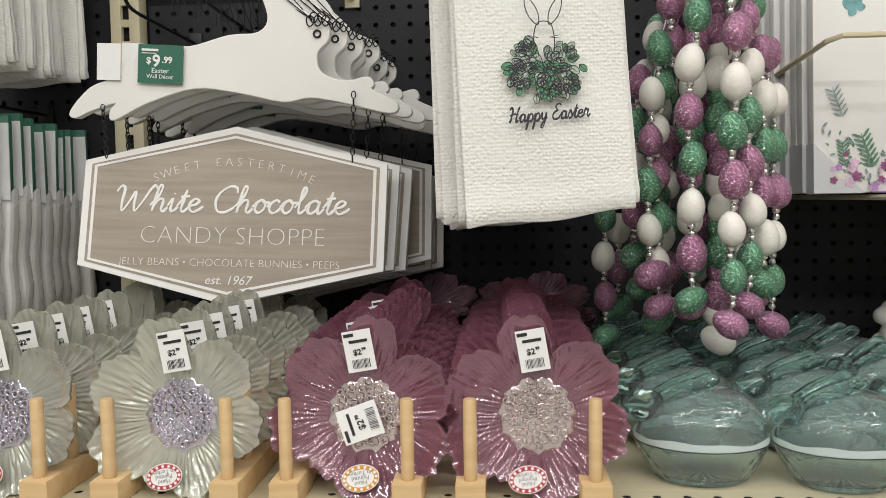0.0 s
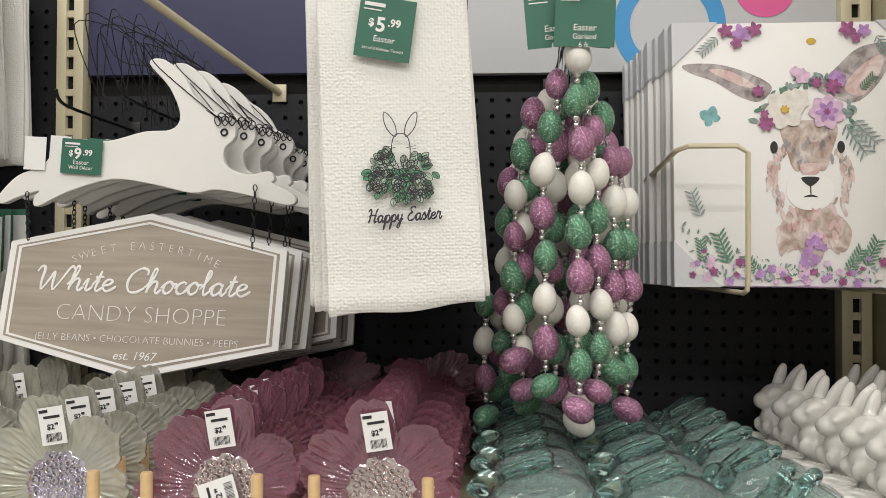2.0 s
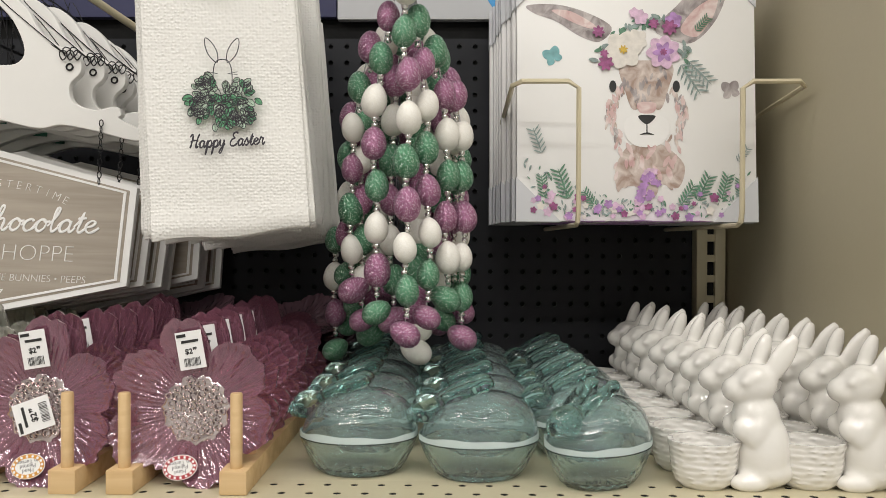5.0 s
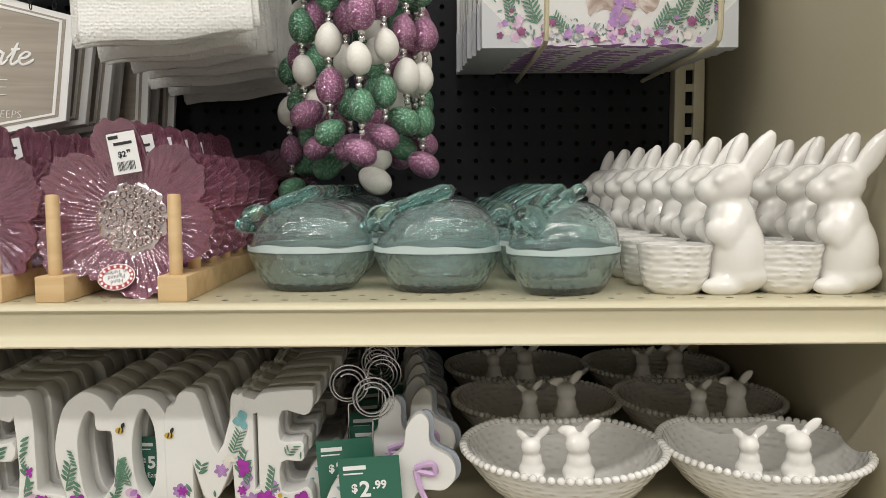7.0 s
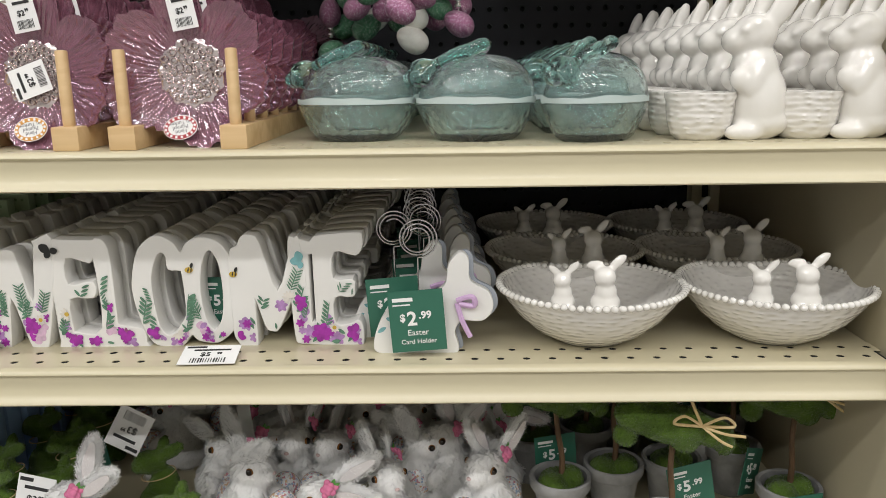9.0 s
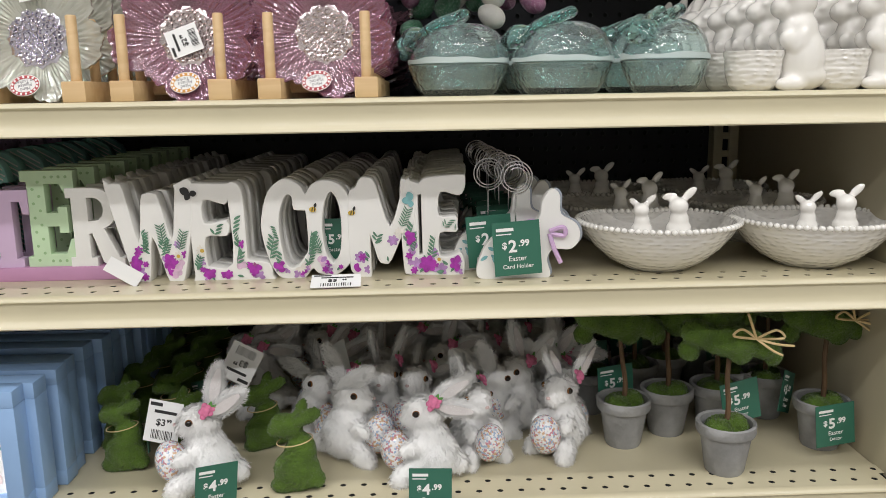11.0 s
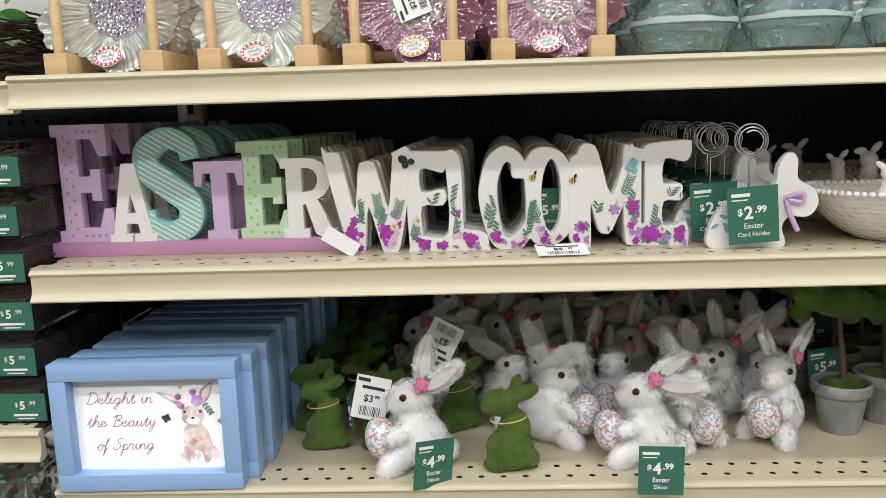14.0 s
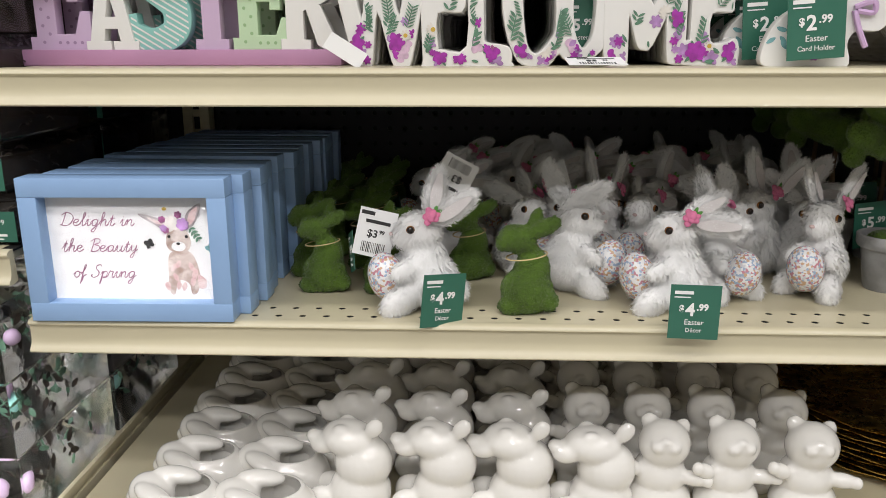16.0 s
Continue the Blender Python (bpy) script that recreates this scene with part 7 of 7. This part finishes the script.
for c, r, turn in (((0, 0, 0.030), (0.037, 0.031, 0.034), (0, 0, 0)), ((0, 0, 0.062), (0.030, 0.026, 0.028), (0, 0, 0)), ((0.003, -0.002, 0.099), (0.029, 0.027, 0.027), (0, -10, 0)), ((-0.006, -0.024, 0.105), (0.009, 0.008, 0.0075), (0, 0, 0)), ((0.009, -0.024, 0.105), (0.009, 0.008, 0.0075), (0, 0, 0)), ((0.001, -0.027, 0.112), (0.0065, 0.005, 0.005), (0, 0, 0)),
                   ((0.023, 0.010, 0.112), (0.009, 0.008, 0.012), (0, 20, 0)), ((-0.012, 0.012, 0.118), (0.010, 0.007, 0.010), (0, -20, 0)), ((-0.032, -0.014, 0.074), (0.012, 0.009, 0.009), (0, 25, 0)), ((-0.041, -0.018, 0.079), (0.007, 0.007, 0.008), (0, 0, 0)), ((0.035, -0.013, 0.064), (0.017, 0.009, 0.009), (0, 8, 0)), ((0.050, -0.015, 0.062), (0.0065, 0.007, 0.008), (0, 0, 0)), ((-0.020, -0.020, 0.012), (0.014, 0.017, 0.013), (0, 0, 0)), ((0.020, -0.020, 0.012), (0.014, 0.017, 0.013), (0, 0, 0))):
    ellipsoid(bm, c, r, turn)
CUB = blob(bm, 0.0026, 3)


def ceramic_thing(name, me, label, group, m):
    return tagged(part(name, me, M["ceramic"], None, at=m @ Matrix.Scale(1.01, 4)), label, "figurine", group)


random.seed(90)
for c, x in enumerate((0.150, 0.247)):
    for k in range(7):
        ob = thing("lop_planter", "white glazed rabbit planter with drooping ears", "planter", "lop eared planters", pose(x + random.uniform(-0.004, 0.004), 0.006 + 0.076 * k, DECK, 0, 0, -8 + random.uniform(-6, 6)))
        part("rabbit_head", LOP, M["ceramic"], ob, "rabbit head with long lop ears")
        part("planter_body", LOP_BODY, M["ceramic"], ob)
for c, x in enumerate((0.334, 0.427, 0.519)):
    for k in range(6):
        ceramic_thing("seated_figurine", SEATED, "white glazed ceramic animal sitting with its snout raised", "seated ceramic animals", pose(x + random.uniform(-0.004, 0.004), 0.040 + 0.084 * k, DECK, 0, 0, random.uniform(-8, 8)))
ceramic_thing("seated_figurine", SEATED, "white glazed ceramic animal sitting with its snout raised", "seated ceramic animals", pose(0.606, 0.036, DECK, 0, 0, 4))
for c, x in enumerate((0.602, 0.677, 0.755, 0.836)):
    for k in range(6):
        if c or k:
            ceramic_thing("standing_figurine", CUB, "white glazed ceramic cub holding out both paws", "standing ceramic cubs", pose(x + random.uniform(-0.004, 0.004), 0.046 + 0.084 * k, DECK, 0, 0, random.uniform(-10, 10)))

CHARGER = lathe(bmesh.new(), [(0.0003, 0.0), (0.095, 0.0), (0.108, 0.003), (0.118, 0.010), (0.155, 0.014), (0.163, 0.0145), (0.164, 0.0165), (0.155, 0.0165), (0.117, 0.0125), (0.106, 0.0055), (0.0003, 0.003)], 72, lambda a, i: 1 + 0.012 * math.cos(16 * a) if 4 <= i <= 7 else 1)
bmesh.ops.recalc_face_normals(CHARGER, faces=CHARGER.faces)
CHARGER = mesh_of(CHARGER, "charger_plate", 50)
for k in range(9):
    tagged(part("charger_plate", CHARGER, M["gold"], None, at=pose(1.052 + 0.002 * (k % 3), 0.26 - 0.002 * (k % 2), DECK + 0.007 * k, 0, 0, 11 * k)), "embossed gold charger plate in a flat stack", "plate", "gold charger plates")


# ---- the neighbouring bay ----
shelf(-0.60, -0.004, 0.529, -0.012, "cream steel shelf of the neighbouring bay")
shelf(-0.60, -0.006, SHELF_1 - 0.004, 0.02, "cream upper shelf of the neighbouring bay")
structure("base_tray", boxm(-0.60, -0.012, -0.06, BACK - 0.03, 0.17, 0.20, 0.002), "shelf", "cream base tray of the neighbouring bay")
structure("tray_edge", boxm(-0.075, -0.014, -0.06, BACK - 0.03, 0.2005, 0.215, 0.002), "shelf", "cream raised edge of the base tray")
random.seed(91)
STRAW = bmesh.new()
for k in range(420):
    x, y, z = random.uniform(-0.095, 0.095), random.uniform(-0.098, 0.098), random.uniform(0.004, 0.044)
    a, b = random.uniform(0, 6.28), random.uniform(-0.25, 0.25)
    ln = random.uniform(0.01, 0.03)
    p0, p1 = Vector((x, y, z)), Vector((x + ln * math.cos(a), y + ln * math.sin(a), z + ln * b))
    for p in (p0, p1):
        p.x, p.y, p.z = min(max(p.x, -0.1), 0.1), min(max(p.y, -0.1), 0.1), min(max(p.z, 0.003), 0.048)
    tube(STRAW, [p0, (p0 + p1) / 2 + Vector((0, 0, 0.002)), p1], 0.0011, 4)
box(STRAW, -0.092, 0.092, -0.092, 0.092, 0.003, 0.036)
STRAW = mesh_of(STRAW, "twig_filling", 60)
SLEEVE = boxm(-0.105, 0.105, -0.105, 0.105, 0.0, 0.052, 0.002)
SLEEVE = mesh_of(SLEEVE, "clear_box")


def nest_box(m):
    ob = thing("nest_box", "clear plastic box of dark twigs with a green price strip", "box", "boxed twig nests", m)
    bx = part("clear_box", SLEEVE, M["clear"], ob, "thin clear plastic box")
    bx.visible_shadow = False
    part("twig_filling", STRAW, M["nest"], ob, "dark brown twig filling")
    tag = part("price_strip", boxm(0.0, 0.104, -0.1068, -0.1060, 0.004, 0.036), M["green"], ob, "green printed price strip")
    bits = [(words("$", 0.0075), pose(0.070, -0.1070, 0.021)), (words("5", 0.0135, thick=0.0003), pose(0.077, -0.1070, 0.018)), (words(".99", 0.0075), pose(0.088, -0.1070, 0.0225)), (boxm(0.066, 0.094, 0, 0.0003, 0.010, 0.0125), pose(0, -0.1072, 0)), (boxm(0.070, 0.090, 0, 0.0003, 0.0065, 0.0078), pose(0, -0.1072, 0))]
    part("lettering", merged(bits), M["card"], tag)
    return ob


for col, x in enumerate((-0.110, -0.333)):
    for row, y in enumerate((0.118, 0.335)):
        for k in range(6):
            nest_box(pose(x + random.uniform(-0.006, 0.004), y + random.uniform(-0.006, 0.006), 0.5295 + 0.0535 * k, 0, 0, random.uniform(-1, 1)))


def egg_box(m, seed):
    rng = random.Random(seed)
    ob = thing("egg_pick_box", "clear plastic box of pastel eggs, flowers and leaves", "box", "boxed egg picks", m)
    bx = part("clear_box", boxm(-0.10, 0.10, -0.11, 0.11, 0, 0.085, 0.002), M["clear"], ob, "thin clear plastic box")
    bx.visible_shadow = False
    for k in range(6):
        part("egg", ellipsoid(bmesh.new(), (rng.uniform(-0.08, 0.085), rng.uniform(-0.09, -0.05), rng.uniform(0.018, 0.065)), (0.009, 0.009, 0.012), (rng.uniform(-60, 60), rng.uniform(-60, 60), 0), 14, 10), M[rng.choice(("mint", "lav", "yellowp", "palepink", "aqua"))], ob)
    for key in ("leafp", "nest"):
        bm = merged([(cutout([petal_loop(0, 0, rng.uniform(0.010, 0.02), rng.uniform(0, 6.28), 0.45)], 0.0006), pose(rng.uniform(-0.075, 0.075), rng.uniform(-0.085, 0.07), rng.uniform(0.012, 0.07), rng.uniform(-50, 50), 0, rng.uniform(-90, 90))) for k in range(60)])
        tagged(part("foliage", bm, M[key], ob), kind="stuff")
    return ob


for col, x in enumerate((-0.118, -0.33)):
    for k in range(3):
        egg_box(pose(x, 0.085, 0.2155 + 0.0865 * k), 5 + k + 10 * col)
        egg_box(pose(x, 0.315, 0.2155 + 0.0865 * k), 25 + k + 10 * col)

# a twig nest on the neighbouring upper shelf
nest = thing("twig_nest", "round brown twig nest with green sprigs", "nest", at=pose(-0.115, 0.155, SHELF_1 - 0.004))
bm = bmesh.new()
for k in range(260):
    a0, r, z, sp = random.uniform(0, 6.28), random.uniform(0.065, 0.115), random.uniform(0.006, 0.075), random.uniform(0.5, 1.2)
    tube(bm, [((r + 0.006 * math.sin(5 * t + k)) * math.cos(a0 + sp * t), (r + 0.006 * math.sin(5 * t + k)) * math.sin(a0 + sp * t), z + 0.012 * (t - 0.5) * (1 if k % 2 else -1)) for t in np.linspace(0, 1, 6)], 0.0015, 5)
tagged(part("twigs", bm, M["nest"], nest), kind="stuff")
bm = merged([(cutout([petal_loop(0, 0, 0.03, random.uniform(0, 6.28), 0.4)], 0.0006), pose(random.uniform(-0.08, 0.08), random.uniform(-0.08, 0.05), random.uniform(0.07, 0.09), random.uniform(-60, 60), 0, random.uniform(-90, 90))) for k in range(30)])
tagged(part("green_sprigs", bm, M["fleaf"], nest), kind="stuff")


# bagged linens on hooks in the neighbouring bay
def bagged_linen(m, tall, header):
    ob = thing("bagged_linen", "white folded linen in a clear bag on a hook", "linen pack", "bagged linens", m)
    bm = boxm(-0.085, 0.085, 0, 0.022, -tall, -0.058, 0.006)
    bmesh.ops.subdivide_edges(bm, edges=bm.edges[:], cuts=3, use_grid_fill=True)
    for v in bm.verts:
        v.co.y += 0.003 * math.sin(40 * v.co.x + 25 * v.co.z) + 0.002 * math.sin(90 * v.co.z)
        v.co.x += 0.0025 * math.sin(60 * v.co.z + 30 * v.co.y)
    part("linen", bm, M["plasticbag"], ob)
    if header:
        part("header_card", boxm(-0.075, 0.085, 0.004, 0.012, -0.066, 0.030, 0.001), M["green"], ob, "green header card")
        # black block on the card, the hole's shade put into its colour
        part("hang_hole", boxm(0.035, 0.07, 0.0025, 0.0135, -0.015, 0.012, 0.004), M["holeshade"], ob)
        part("white_label", boxm(0.06, 0.086, 0.0015, 0.003, -0.075, 0.02), M["sticker"], ob)
        part("price_words", merged([(words(".99", 0.018, thick=0.0003), pose(0.02, 0.0035, 0.014))]), M["card"], ob)
    return ob


random.seed(92)
for k in range(9):
    bagged_linen(pose(-0.145 + random.uniform(-0.006, 0.006), 0.30 + 0.027 * k, 1.255 + random.uniform(-0.006, 0.006), 0, random.uniform(-1.5, 1.5), random.uniform(-4, 4)), 0.25 + random.uniform(-0.01, 0.012), True)
for k in range(8):
    copy_thing(t_back, pose(-0.130 + random.uniform(-0.012, 0.01), 0.22 + 0.04 * k, 1.335 + random.uniform(-0.006, 0.006), 0, random.uniform(-2, 2), random.uniform(-2, 2)))
peg_hook(-0.135, 1.31, 0.27)
